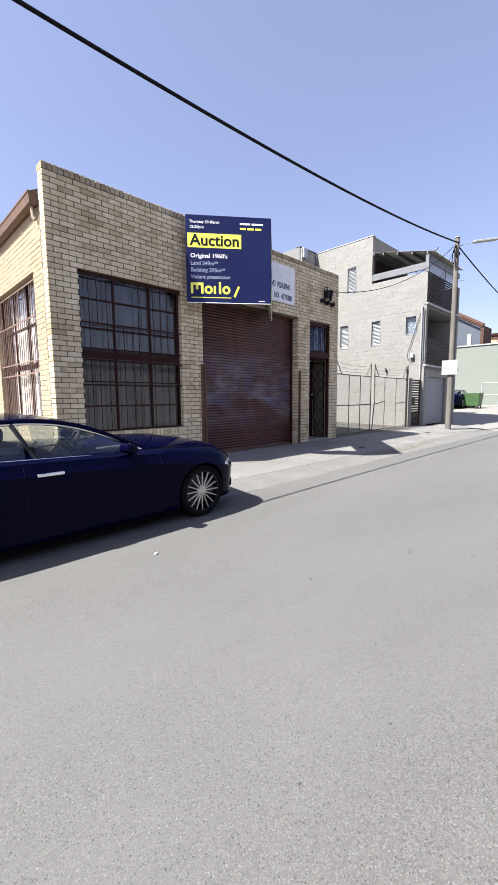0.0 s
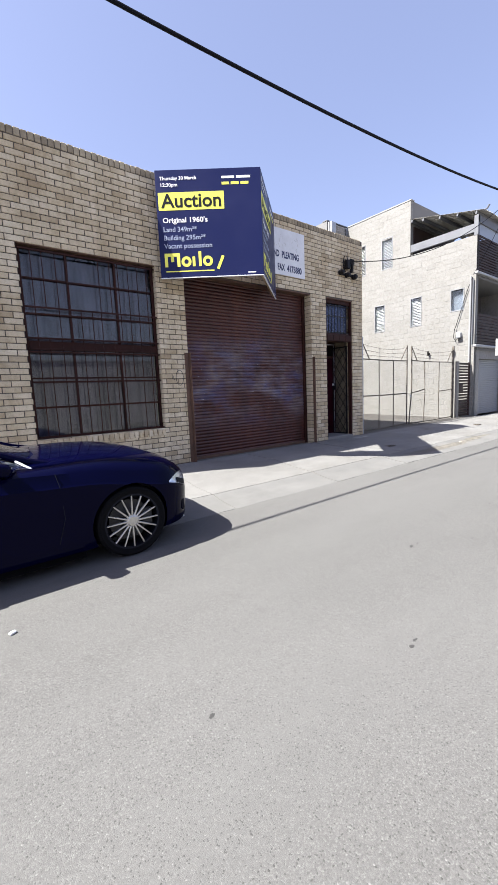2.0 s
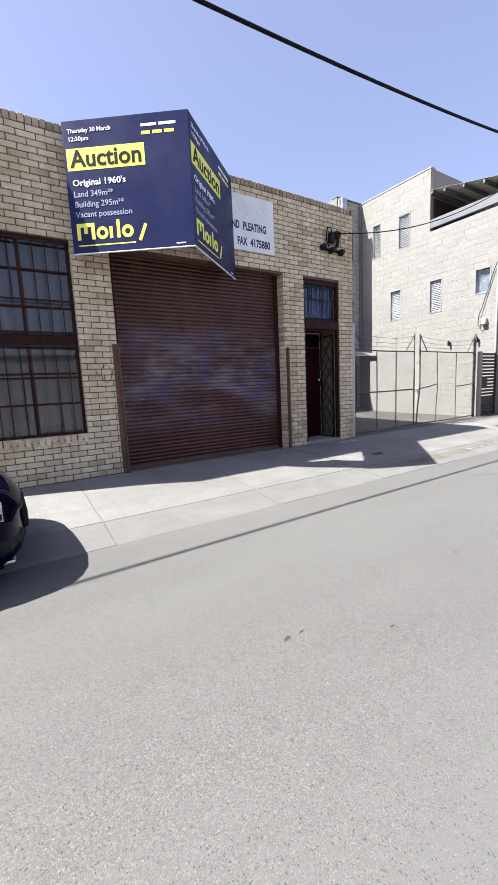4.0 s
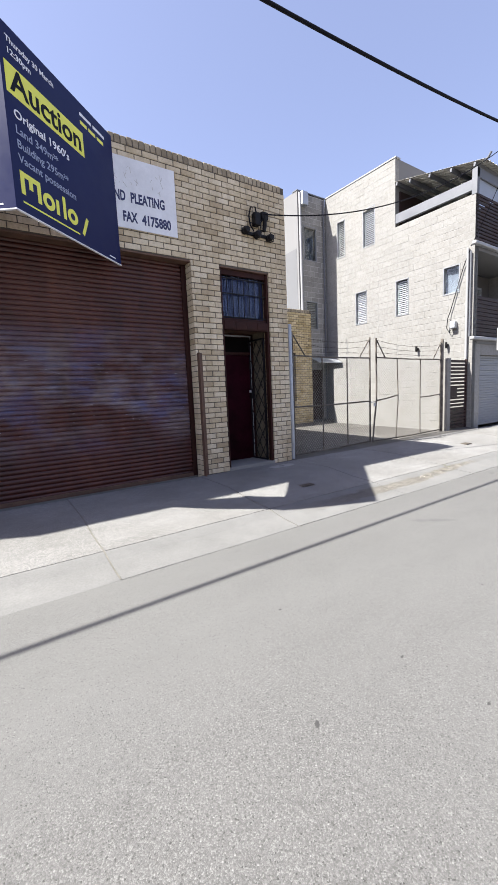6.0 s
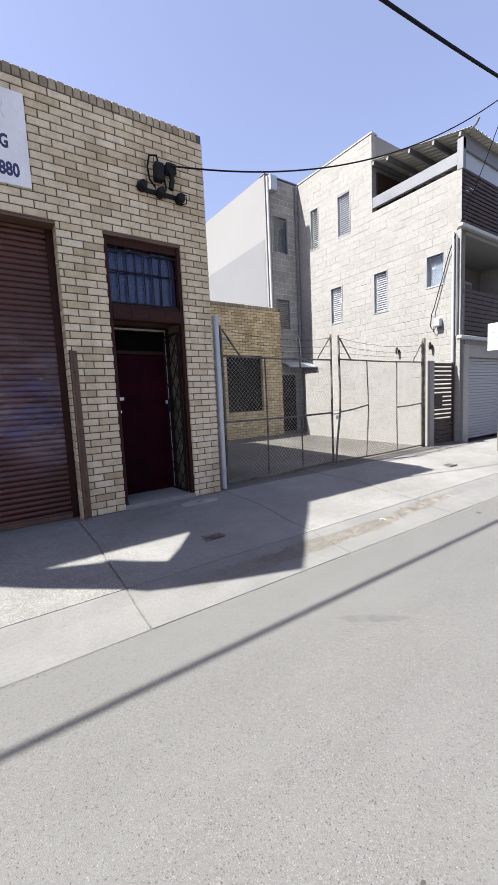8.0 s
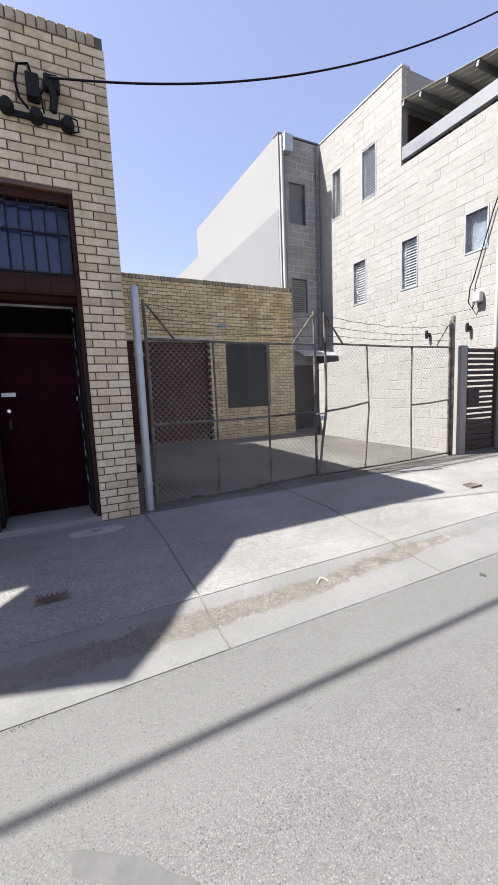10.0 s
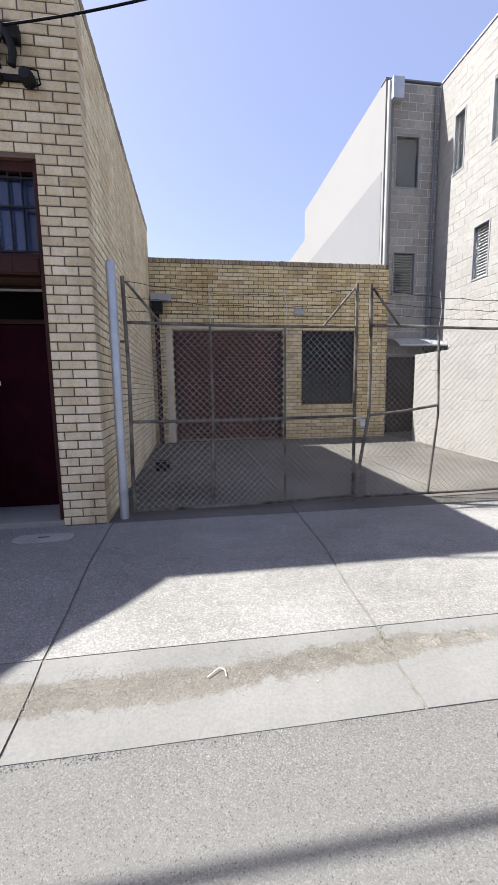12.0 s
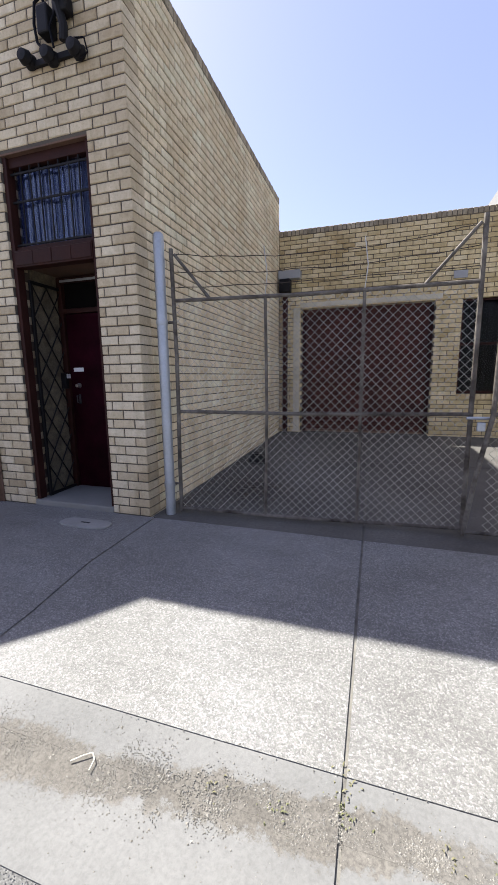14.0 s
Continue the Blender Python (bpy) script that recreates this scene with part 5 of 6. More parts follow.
def townhouse():
    X, Y0, Y1 = 18.07, 7.13, 13.07
    house = thing("townhouse", at(X, Y0, 0), "three-storey pale block townhouse with balconies and roof terrace", "house")
    inv = house.matrix_world.inverted()
    side = face_frame((X, Y1), (X, Y0))

    def u_of(y):
        return Y1 - y
    wins = [(11.17, 10.62, 6.70, 8.05, 1), (12.43, 12.02, 6.70, 8.07, 1), (11.54, 11.01, 3.99, 5.20, 1), (9.77, 9.26, 3.99, 5.20, 1), (8.07, 7.54, 4.31, 5.16, 0)]
    ops = [(u_of(a), u_of(b), c, d) for a, b, c, d, _ in wins]
    step = (u_of(9.79), 20.0, 6.97, 20.0)
    core = wall_core("wall", side, Y1 - Y0, 0.0, 9.18, ops + [step], 0.2, 0.004, M_BLOCK_JOINT, grow=0.004)
    core.parent = house
    core.matrix_world = side
    del core["kind"]
    lay_pieces(core, Y1 - Y0, 0.02, 9.16, ops + [step], "block", 0.391, 0.191, 0.009, 0.19, M_BLOCK, near=lambda u, v: 1.5 < u < 6.2 and v < 5.5, seed=21)
    part("parapet_cap", make(box, (X - 0.02, X + 0.25), (9.76, Y1), (9.182, 9.22), inv), M_WHITEPAINT, house)
    for a, b, c, d, sh in wins:
        house_window(house, side @ at(u_of(a), c), a - b, d - c, bool(sh))
    # upper storey front return and terrace
    part("terrace_wall", make(box, (X + 0.2, 22.0), (9.79, 10.0), (5.6, 9.18), inv), M_RENDER, house)
    part("terrace_lining", make(box, (X + 0.21, 21.9), (9.74, 9.786), (5.6, 8.15), inv), M_SLAT, house, "dark cladding at the back of the terrace")
    part("terrace_screen", make(box, (20.6, 20.66), (Y0 + 0.2, 9.7), (5.6, 7.5), inv), M_SLAT, house, "dark side screen of the terrace")
    part("body", make(box, (X + 0.2, 22.0), (10.0, Y1), (0.0, 9.0), inv), M_RENDER, house)
    part("ground_storey", make(box, (20.95, 22.0), (Y0 + 0.05, 10.1), (0.0, 2.75), inv), M_GREYBLOCK, house)
    part("garage_jamb", make(box, (X + 0.003, 18.6), (Y0 + 0.02, Y0 + 0.4), (0.0, 2.75), inv), M_GREYBLOCK, house)
    part("garage_head", make(box, (18.6, 20.95), (Y0 + 0.02, Y0 + 0.3), (2.42, 2.75), inv), M_GREYBLOCK, house)
    part("far_wall", make(box, (22.0, 22.2), (Y0, Y1), (0.0, 7.0), inv), M_GREYBLOCK, house)
    for z, t in ((2.75, 0.2), (5.42, 0.16)):
        part("floor_slab", make(box, (X + 0.2, 22.0), (Y0 - 0.02, 10.1), (z, z + t), inv), M_RENDER, house)
        bm = bmesh.new()
        soft_box(bm, (X - 0.24, 22.1), (Y0 - 0.16, Y0 - 0.03), (z + 0.09, z + 0.19), 0.03, 3, inv)
        part("gutter", bm, M_WHITEPAINT, house, "white rounded balcony gutter")
    gd = part("garage_door", make(box, (18.6, 20.95), (Y0 + 0.2, Y0 + 0.21), (0.2, 2.42), inv), M_GARAGE, house, "grey ribbed garage roller door")
    n = 28
    for i in range(n):
        v = 0.215 + i * 2.2 / n
        part("slat", make(soft_box, (18.6, 20.95), (Y0 + 0.16, Y0 + 0.199), (v + 0.004, v + 0.076), 0.01, 2, inv), M_GARAGE, gd)
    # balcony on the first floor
    # shade of the recess put into the back wall's colour
    part("balcony_wall", make(box, (X + 0.2, 22.0), (8.5, 8.7), (2.95, 5.42), inv), surface("shaded_taupe_render", (0.09, 0.082, 0.075), 0.9, 0.1, 1, 30, 0.1), house)
    for a in (18.75, 19.6, 20.6):
        d = part("balcony_door", make(box, (a, a + 0.75), (8.46, 8.5), (2.96, 5.0), inv), M_WHITEPAINT, house)
        part("pane", make(box, (a + 0.07, a + 0.68), (8.45, 8.459), (3.05, 4.92), inv), M_PANE, d)
    for i in range(10):
        v = 3.0 + i * 0.118
        part("balcony_slat", make(soft_box, (X + 0.22, 22.0), (Y0 + 0.02, Y0 + 0.05), (v, v + 0.10), 0.004, 1, inv), M_SLAT, house)
    for i in range(14):
        v = 5.62 + i * 0.1
        part("terrace_slat", make(soft_box, (X + 0.02, 22.0), (Y0 - 0.005, Y0 + 0.025), (v, v + 0.068), 0.004, 1, inv), M_SLAT, house)
    for x in (X + 0.06, 20.2, 21.9):
        part("terrace_post", make(soft_box, (x - 0.05, x + 0.05), (Y0 + 0.03, Y0 + 0.13), (5.58, 7.5), 0.005, 1, inv), M_GREYMETAL, house)
    part("corner_post", make(soft_box, (X - 0.01, X + 0.12), (Y0 - 0.03, Y0 + 0.12), (6.95, 7.66), 0.006, 2, inv), M_GREYMETAL, house)
    bl = glass_mat("grey_blind_film", (0.5, 0.54, 0.6), 0.3, 1.3, 0.5)
    part("blind", make(box, (X + 0.13, 21.9), (Y0 + 0.03, Y0 + 0.036), (6.93, 7.4), inv), bl, house, "translucent grey drop blind")
    part("front_beam", make(soft_box, (X + 0.0, 22.0), (Y0 - 0.03, Y0 + 0.05), (7.40, 7.66), 0.006, 1, inv), M_GREYMETAL, house)
    bm = bmesh.new()
    soft_box(bm, (X + 0.0, X + 0.1), (Y0 + 0.12, 9.78), (7.08, 7.38), 0.006, 1, inv)
    part("side_beam", bm, M_GREYMETAL, house)
    # terrace roof, falling to the street, on rafters
    tilt = math.degrees(math.atan2(8.22 - 7.64, 9.7 - 7.15))
    roof_m = inv @ Matrix.Translation((X - 0.05, 6.91, 7.67)) @ pose(0, 0, 0, tilt)
    bm = bmesh.new()
    prof = [(i * 0.195 + du, h) for i in range(20) for du, h in ((0.0, 0.084), (0.085, 0.084), (0.1, 0.108), (0.13, 0.108), (0.145, 0.084))]
    lo = [[bm.verts.new((u, v, h)) for u, h in prof] for v in (0, 2.98)]
    hi = [[bm.verts.new((u, v, h + 0.004)) for u, h in prof] for v in (0, 2.98)]
    for k in range(len(prof) - 1):
        bm.faces.new((lo[0][k], lo[0][k + 1], lo[1][k + 1], lo[1][k]))
        bm.faces.new((hi[0][k], hi[1][k], hi[1][k + 1], hi[0][k + 1]))
        bm.faces.new((lo[0][k], hi[0][k], hi[0][k + 1], lo[0][k + 1]))
        bm.faces.new((lo[1][k], lo[1][k + 1], hi[1][k + 1], hi[1][k]))
    for k in (0, -1):
        bm.faces.new((lo[0][k], lo[1][k], hi[1][k], hi[0][k]))
    bmesh.ops.transform(bm, matrix=roof_m, verts=bm.verts)
    part("terrace_roof", bm, surface("beige_roof_sheet", (0.42, 0.40, 0.36), 0.6, 0.08, 2, 40, 0.05), house, "corrugated metal terrace roof")
    for v in (0.25, 0.95, 1.65, 2.35, 2.85):
        bm = bmesh.new()
        soft_box(bm, (0.02, 3.85), (v, v + 0.06), (-0.04, 0.078), 0.004, 1)
        bmesh.ops.transform(bm, matrix=roof_m, verts=bm.verts)
        part("rafter", bm, M_GREYMETAL, house)
    part("roof_spout", make(tube, [inv @ Vector(p) for p in ((X, 6.93, 7.73), (X - 0.02, 6.81, 7.76), (X - 0.04, 6.73, 7.86))], 0.03, 8), M_GREYMETAL, house, smooth=True)
    # pipes, meter, wall lamps
    for y, r, z0, z1, mt in ((7.29, 0.036, 0.2, 5.5, M_WHITEPAINT), (7.20, 0.022, 2.95, 5.4, M_GREYMETAL)):
        part("downpipe", make(tube, [inv @ Vector((X - 0.06, y, z0)), inv @ Vector((X - 0.06, y, z1))], r, 10), mt, house, smooth=True)
    bm = bmesh.new()
    soft_box(bm, (X - 0.16, X - 0.004), (7.59, 7.76), (3.26, 3.48), 0.03, 2, inv)
    part("wall_box", bm, M_GALV, house, "grey service connection box")
    bm = bmesh.new()
    tube(bm, [inv @ Vector(p) for p in ((X - 0.1, 7.70, 3.3), (X - 0.1, 7.78, 3.15), (X - 0.1, 7.87, 3.3), (X - 0.1, 7.84, 3.6), (X - 0.06, 7.80, 3.75), (X - 0.05, 7.42, 5.0), (X - 0.08, 7.22, 5.45))], 0.012, 6)
    part("wall_cable", bm, M_CABLE, house, smooth=True)
    for y in (8.90, 7.88):
        bm = bmesh.new()
        lathe(bm, [(0.03, -0.09), (0.04, 0.0), (0.032, 0.09), (0.02, 0.1)], inv @ Matrix.Translation((X - 0.1, y, 2.78)), 12)
        box(bm, (X - 0.1, X - 0.004), (y - 0.03, y + 0.03), (2.74, 2.82), inv)
        part("wall_lamp", bm, M_BLACK, house)
    # rear wing
    A = face_frame((16.62, 13.07), (X, 13.07))
    wops = [(0.26, 0.94, 6.70, 8.02), (0.29, 0.94, 4.0, 5.14)]
    wing = wall_core("wing_wall", A, 1.45, 0.0, 9.16, wops, 0.2, 0.004, M_GREYJOINT, grow=0.004)
    wing.parent = house
    wing.matrix_world = A
    del wing["kind"]
    lay_pieces(wing, 1.45, 0.02, 9.14, wops, "block", 0.392, 0.192, 0.010, 0.19, M_GREYBLOCK, near=lambda u, v: v > 4.6, seed=31)
    house_window(house, A @ at(0.26, 6.70), 0.68, 1.32, False)
    house_window(house, A @ at(0.29, 4.0), 0.65, 1.14, True)
    part("wing_side", make(box, (16.57, 16.80), (13.05, 20.3), (0.0, 9.18), inv), M_RENDER, house, "smooth white rendered side wall")
    bm = bmesh.new()
    lo = [[bm.verts.new(inv @ Vector((x, y, 0.0))) for x in (16.562, 16.569)] for y in (13.15, 20.3)]
    hi = [[bm.verts.new(inv @ Vector((x, y, z))) for x in (16.562, 16.569)] for y, z in ((13.15, 7.1), (20.3, 6.85))]
    for f in ((lo[0][0], lo[1][0], hi[1][0], hi[0][0]), (hi[0][1], hi[1][1], lo[1][1], lo[0][1]), (hi[0][0], hi[1][0], hi[1][1], hi[0][1]), (lo[0][0], hi[0][0], hi[0][1], lo[0][1]), (lo[1][1], hi[1][1], hi[1][0], lo[1][0]), (lo[0][1], lo[1][1], lo[1][0], lo[0][0])):
        bm.faces.new(f)
    part("old_render", bm, M_RENDER_OLD, house, "older grey render on the lower wall")
    part("wing_low", make(box, (16.57, 16.80), (20.3, 24.0), (0.0, 8.0), inv), M_RENDER, house)
    part("wing_body", make(box, (16.80, 22.0), (13.30, 20.3), (0.0, 9.0), inv), M_RENDER, house)
    part("wing_cap", make(box, (16.55, X), (13.03, 13.31), (9.185, 9.22), inv), M_GREYMETAL, house)
    bm = bmesh.new()
    soft_box(bm, (16.66, 16.95), (12.83, 13.06), (8.65, 9.13), 0.01, 2, inv)
    part("rain_head", bm, M_GALV, house, "grey metal rain head")
    part("downpipe", make(tube, [inv @ Vector((16.64, 12.98, 9.1)), inv @ Vector((16.64, 12.98, 0.4))], 0.05, 10), M_WHITEPAINT, house, smooth=True)
    part("downpipe", make(tube, [inv @ Vector((17.93, 13.02, 9.1)), inv @ Vector((17.93, 13.02, 0.35))], 0.03, 8), M_GREYMETAL, house, smooth=True)
    # small awning over the side entry
    bm = bmesh.new()
    for i in range(12):
        t = i / 12
        a0, a1 = t * 0.8, (i + 1) / 12 * 0.8
        z0, z1 = 2.86 - 0.24 * t ** 2, 2.86 - 0.24 * ((i + 1) / 12) ** 2
        v = [bm.verts.new(inv @ Vector(p)) for p in ((16.75, 13.05 - a0, z0), (18.05, 13.05 - a0, z0), (18.05, 13.05 - a1, z1), (16.75, 13.05 - a1, z1), (16.75, 13.05 - a0, z0 + 0.03), (18.05, 13.05 - a0, z0 + 0.03), (18.05, 13.05 - a1, z1 + 0.03), (16.75, 13.05 - a1, z1 + 0.03))]
        for f in ((0, 1, 2, 3), (7, 6, 5, 4), (0, 3, 7, 4), (1, 5, 6, 2), (2, 6, 7, 3), (0, 4, 5, 1)):
            bm.faces.new([v[k] for k in f])
    part("awning", bm, M_GALV, house, "small curved metal awning over the entry")
    # dark board added for the shaded block wall below the awning
    part("entry_door", make(soft_box, (16.85, 17.65), (13.01, 13.048), (0.34, 2.4), 0.004, 1, inv), M_SLAT, house)


# ---- pole and cables ----


def catenary(bm, p, q, sag, r, n=40, sides=6):
    p, q = Vector(p), Vector(q)
    tube(bm, [p.lerp(q, t) - Vector((0, 0, 4 * sag * t * (1 - t))) for t in steps(0, 1, n)], r, sides)


PX, PY = 17.25, 5.73


def power_pole():
    pole = thing("power_pole", at(PX, PY, 0.19), "weathered timber power pole with street light and white notice", "power pole")
    part("shaft", make(tube, [(0, 0, -0.1), (0.01, 0, 3), (0.02, 0, 7.55)], 0.118, 14, 0.085), M_POLE, pole, smooth=True)
    part("cap", make(lathe, [(0.105, 7.54), (0.105, 7.57), (0.03, 7.60)], at(0.02, 0), 14), M_GALV, pole, smooth=True)
    n = part("notice", make(soft_box, (-0.160, -0.148), (-0.30, 0.30), (2.20, 2.78), 0.004), M_WHITEPAINT, pole, "white rectangular notice plate")
    part("notice_bar", make(box, (-0.164, -0.159), (-0.22, 0.22), (2.46, 2.49)), M_PALE, n)
    part("notice_bar", make(box, (-0.164, -0.159), (0.12, 0.24), (2.58, 2.70)), M_PALE, n)
    bm = bmesh.new()
    tube(bm, [(0.05, 0, 7.2), (0.3, -0.25, 7.34), (0.55, -0.48, 7.4)], 0.02, 8)
    lamp = part("lamp_arm", bm, M_GALV, pole, smooth=True)
    lm = look((0.55, -0.48, 7.4), (1.35, -1.15, 7.55))
    part("lamp_head", make(soft_box, (-0.09, 0.09), (-0.05, 0.05), (-0.95, 0.05), 0.03, 3, lm), M_WHITEPAINT, lamp, "long pale street lamp head")
    for k, (x, y, z) in enumerate(((-0.14, -0.02, 7.10), (-0.15, 0.04, 6.95), (-0.15, -0.06, 6.75), (0.14, -0.05, 6.90))):
        part("insulator", make(lathe, [(0.03, 0), (0.05, 0.02), (0.035, 0.05), (0.05, 0.07), (0.02, 0.12)], at(x, y, z), 10), M_BLACK, pole, smooth=True)
    bm = bmesh.new()
    tube(bm, [(-0.16, 0, 7.20), (-0.34, 0.02, 6.90), (-0.30, 0.05, 6.60), (-0.18, 0.02, 6.52), (-0.15, 0, 6.70), (-0.27, -0.03, 6.85), (-0.16, 0, 7.05)], 0.016, 6)
    tube(bm, [(-0.15, -0.04, 7.10), (-0.25, -0.08, 6.80), (-0.2, -0.04, 6.55), (-0.14, 0, 6.40)], 0.013, 6)
    part("cable_coil", bm, M_CABLE, pole, "looped black service cables", smooth=True)
    part("spike", make(tube, [(0.1, -0.05, 5.90), (0.32, -0.2, 5.94)], 0.012, 6), M_GALV, pole)

    bm = bmesh.new()
    pts = [(x, 5.20 + 0.0265 * x, 5.85 + 0.033 * x + 0.0037 * x * x) for x in steps(-24, PX + 0.05, 60)]
    tube(bm, pts, 0.026, 8)
    tagged(part("overhead_cable", bm, M_CABLE, smooth=True), "thick black bundled overhead power cable along the street", "cable")
    bm = bmesh.new()
    catenary(bm, (PX + 0.05, PY, 7.47), (60, 7.2, 8.6), 1.25, 0.026)
    tagged(part("overhead_cable", bm, M_CABLE, smooth=True), "thick black bundled overhead power cable beyond the pole", "cable")
    bm = bmesh.new()
    catenary(bm, (PX - 0.12, PY, 7.45), (10.10, 6.74, 4.60), 0.56, 0.011)
    tagged(part("service_cable", bm, M_CABLE, smooth=True), "thin black service cable sagging to the brick wall", "cable")
    bm = bmesh.new()
    catenary(bm, (PX - 0.12, PY + 0.1, 7.15), (18.12, 7.3, 5.5), 0.08, 0.008)
    tagged(part("service_cable", bm, M_CABLE, smooth=True), "thin black service cable down to the townhouse", "cable")


# ---- far end of the street, and the side behind the camera ----


def far_end():
    z = rise(60)
    w = thing("warehouse", at(37, 10, z), "long pale green rendered warehouse wall", "building")
    part("wall", make(box, (0, 6), (-14, 6), (-1, 5.1)), M_GREENWALL, w)
    part("coping", make(box, (-0.08, 6), (-14, 6), (5.1, 5.2)), M_WHITEPAINT, w)
    b = thing("brick_block", at(62, 17.2, z), "red brick block with pale windows behind the warehouse", "building")
    part("wall", make(box, (0, 10), (-20, 0), (-1, 9.1)), M_REDBRICK, b)
    for i in range(4):
        part("window", make(soft_box, (-0.05, 0.02), (-2.4 - i * 3, -0.7 - i * 3), (7.3, 8.5), 0.02), M_CREAM_JOINT, b)
    part("parapet", make(box, (-0.15, 10), (-20, 0.1), (9.1, 9.4)), M_BROWN, b)
    c = thing("clad_house", at(46, 12.5, z), "slate blue clad house with a brick end behind the warehouse", "house")
    bm = bmesh.new()
    lo = [bm.verts.new((x, y, -1)) for x in (0, 2.5) for y in (0, 6)]
    hi = [bm.verts.new((x, y, 7.8 if y < 1 else 11.4)) for x in (0, 2.5) for y in (0, 6)]
    for k in ((0, 1, 3, 2),):
        bm.faces.new([hi[i] for i in k])
    for i, j in ((0, 1), (1, 3), (3, 2), (2, 0)):
        bm.faces.new((lo[i], lo[j], hi[j], hi[i]))
    part("wall", bm, M_BLUECLAD, c)
    part("end_wall", make(box, (-0.3, 2.5), (-0.3, -0.004), (-1, 8.05)), M_REDBRICK, c)
    part("roof_edge", make(tube, [(-0.15, -0.2, 8.05), (-0.15, 6.1, 11.75)], 0.28, 6), M_REDBRICK, c, "red-brown roof edge")
    for i in range(2):
        part("window", make(soft_box, (-0.06, 0.02), (0.9 + i * 1.9, 1.3 + i * 1.9), (6.2, 7.4), 0.02), M_WHITEPAINT, c)
    f = thing("wire_fence", at(35.6, 9.4, rise(36)), "pipe and wire mesh fence in front of the warehouse", "fence")
    for i in range(9):
        part("post", make(tube, [(0, -i * 1.2, 0), (0, -i * 1.2, 2.0)], 0.035, 6), M_GALV, f)
    for zz in (0.15, 1.0, 1.95):
        part("rail", make(tube, [(0, 0, zz), (0, -9.6, zz)], 0.03, 6), M_GALV, f)
    bn = thing("waste_bin", at(32.0, 9.05, rise(32.0) + 0.07), "green wheeled waste skip with sloping lid", "bin")
    bm = bmesh.new()
    soft_box(bm, (-0.5, 0.5), (-0.62, 0.62), (0.18, 1.05), 0.05)
    for v in bm.verts:
        if v.co.z < 0.4:
            v.co.x *= 0.8
            v.co.y *= 0.88
    part("tub", bm, M_BIN, bn)
    part("lid", make(soft_box, (-0.55, 0.5), (-0.66, 0.66), (1.06, 1.14), 0.03), M_BIN, bn)
    for x in (-0.35, 0.35):
        for y in (-0.5, 0.5):
            part("wheel", make(lathe, [(0.08, -0.025), (0.09, -0.01), (0.09, 0.01), (0.08, 0.025)], Matrix.Translation((x, y, 0.09)) @ pose(0, 0, 0, 90), 12), M_RUBBER, bn)
    # unseen wall across the street, kept pale to bounce light onto the facade
    o = thing("wall_opposite", at(0, -6.0), "", "", kind="structure")
    part("opposite_wall", make(box, (-40, 30), (-0.4, 0), (-0.2, 3.3)), M_OPPOSITE, o)
    for i in range(8):
        part("opposite_coping", make(box, (-40 + i * 8.75, -31.3 + i * 8.75), (-0.45, 0.05), (3.304, 3.4)), M_CONC, o)
    p = thing("pavement_opposite", at(0, 0), "", "", kind="structure")
    part("paving", make(strip_into, [-60, 0, 19, 23, 27, 31, 35, 60], (-6.0, -5, -3.42), lambda x, y: rise(x) + 0.1, 0.2), M_CONC, p)


yard_building()
yard_fence()
townhouse()
power_pole()
far_end()

# ---- parked car ----


def lerp_keys(keys, x):
    """A smooth curve through the keys."""
    n = len(keys)
    if x <= keys[0][0]:
        return list(keys[0][1:])
    if x >= keys[-1][0]:
        return list(keys[-1][1:])
    i = next(k for k in range(n - 1) if keys[k][0] <= x <= keys[k + 1][0])

    def slope(k, c):
        a, b = keys[max(k - 1, 0)], keys[min(k + 1, n - 1)]
        return (b[c] - a[c]) / (b[0] - a[0])
    a, b = keys[i], keys[i + 1]
    h = b[0] - a[0]
    t = (x - a[0]) / h
    w0, w1, w2, w3 = 2 * t ** 3 - 3 * t * t + 1, t ** 3 - 2 * t * t + t, 3 * t * t - 2 * t ** 3, t ** 3 - t * t
    return [w0 * a[c] + w1 * h * slope(i, c) + w2 * b[c] + w3 * h * slope(i + 1, c) for c in range(1, len(a))]


# x from the front axle, forwards positive: half width, sill height, shoulder height, deck height
CAR_BODY = ((-3.90, 0.55, 0.42, 0.70, 0.78), (-3.78, 0.74, 0.32, 0.86, 0.98), (-3.5, 0.86, 0.20, 0.92, 1.03), (-2.87, 0.93, 0.17, 0.94, 1.01), (-2.0, 0.935, 0.15, 0.925, 0.985), (-1.0, 0.93, 0.145, 0.895, 0.955), (-0.7, 0.93, 0.145, 0.88, 0.955), (-0.3, 0.93, 0.15, 0.855, 0.955), (0.0, 0.925, 0.17, 0.80, 0.935), (0.32, 0.90, 0.17, 0.745, 0.885), (0.50, 0.84, 0.17, 0.70, 0.825), (0.62, 0.75, 0.18, 0.65, 0.76), (0.71, 0.62, 0.20, 0.60, 0.695), (0.77, 0.45, 0.24, 0.54, 0.61), (0.80, 0.30, 0.28, 0.49, 0.54))
# greenhouse: half width at the belt, half width of the roof, height of the roof
CAR_TOP = ((-3.3, 0.66, 0.55, 1.02), (-2.9, 0.74, 0.57, 1.19), (-2.5, 0.79, 0.58, 1.29), (-2.05, 0.81, 0.59, 1.335), (-1.7, 0.81, 0.59, 1.32), (-1.4, 0.81, 0.59, 1.255), (-1.05, 0.80, 0.60, 1.125), (-0.75, 0.78, 0.62, 1.005), (-0.50, 0.75, 0.64, 0.945))


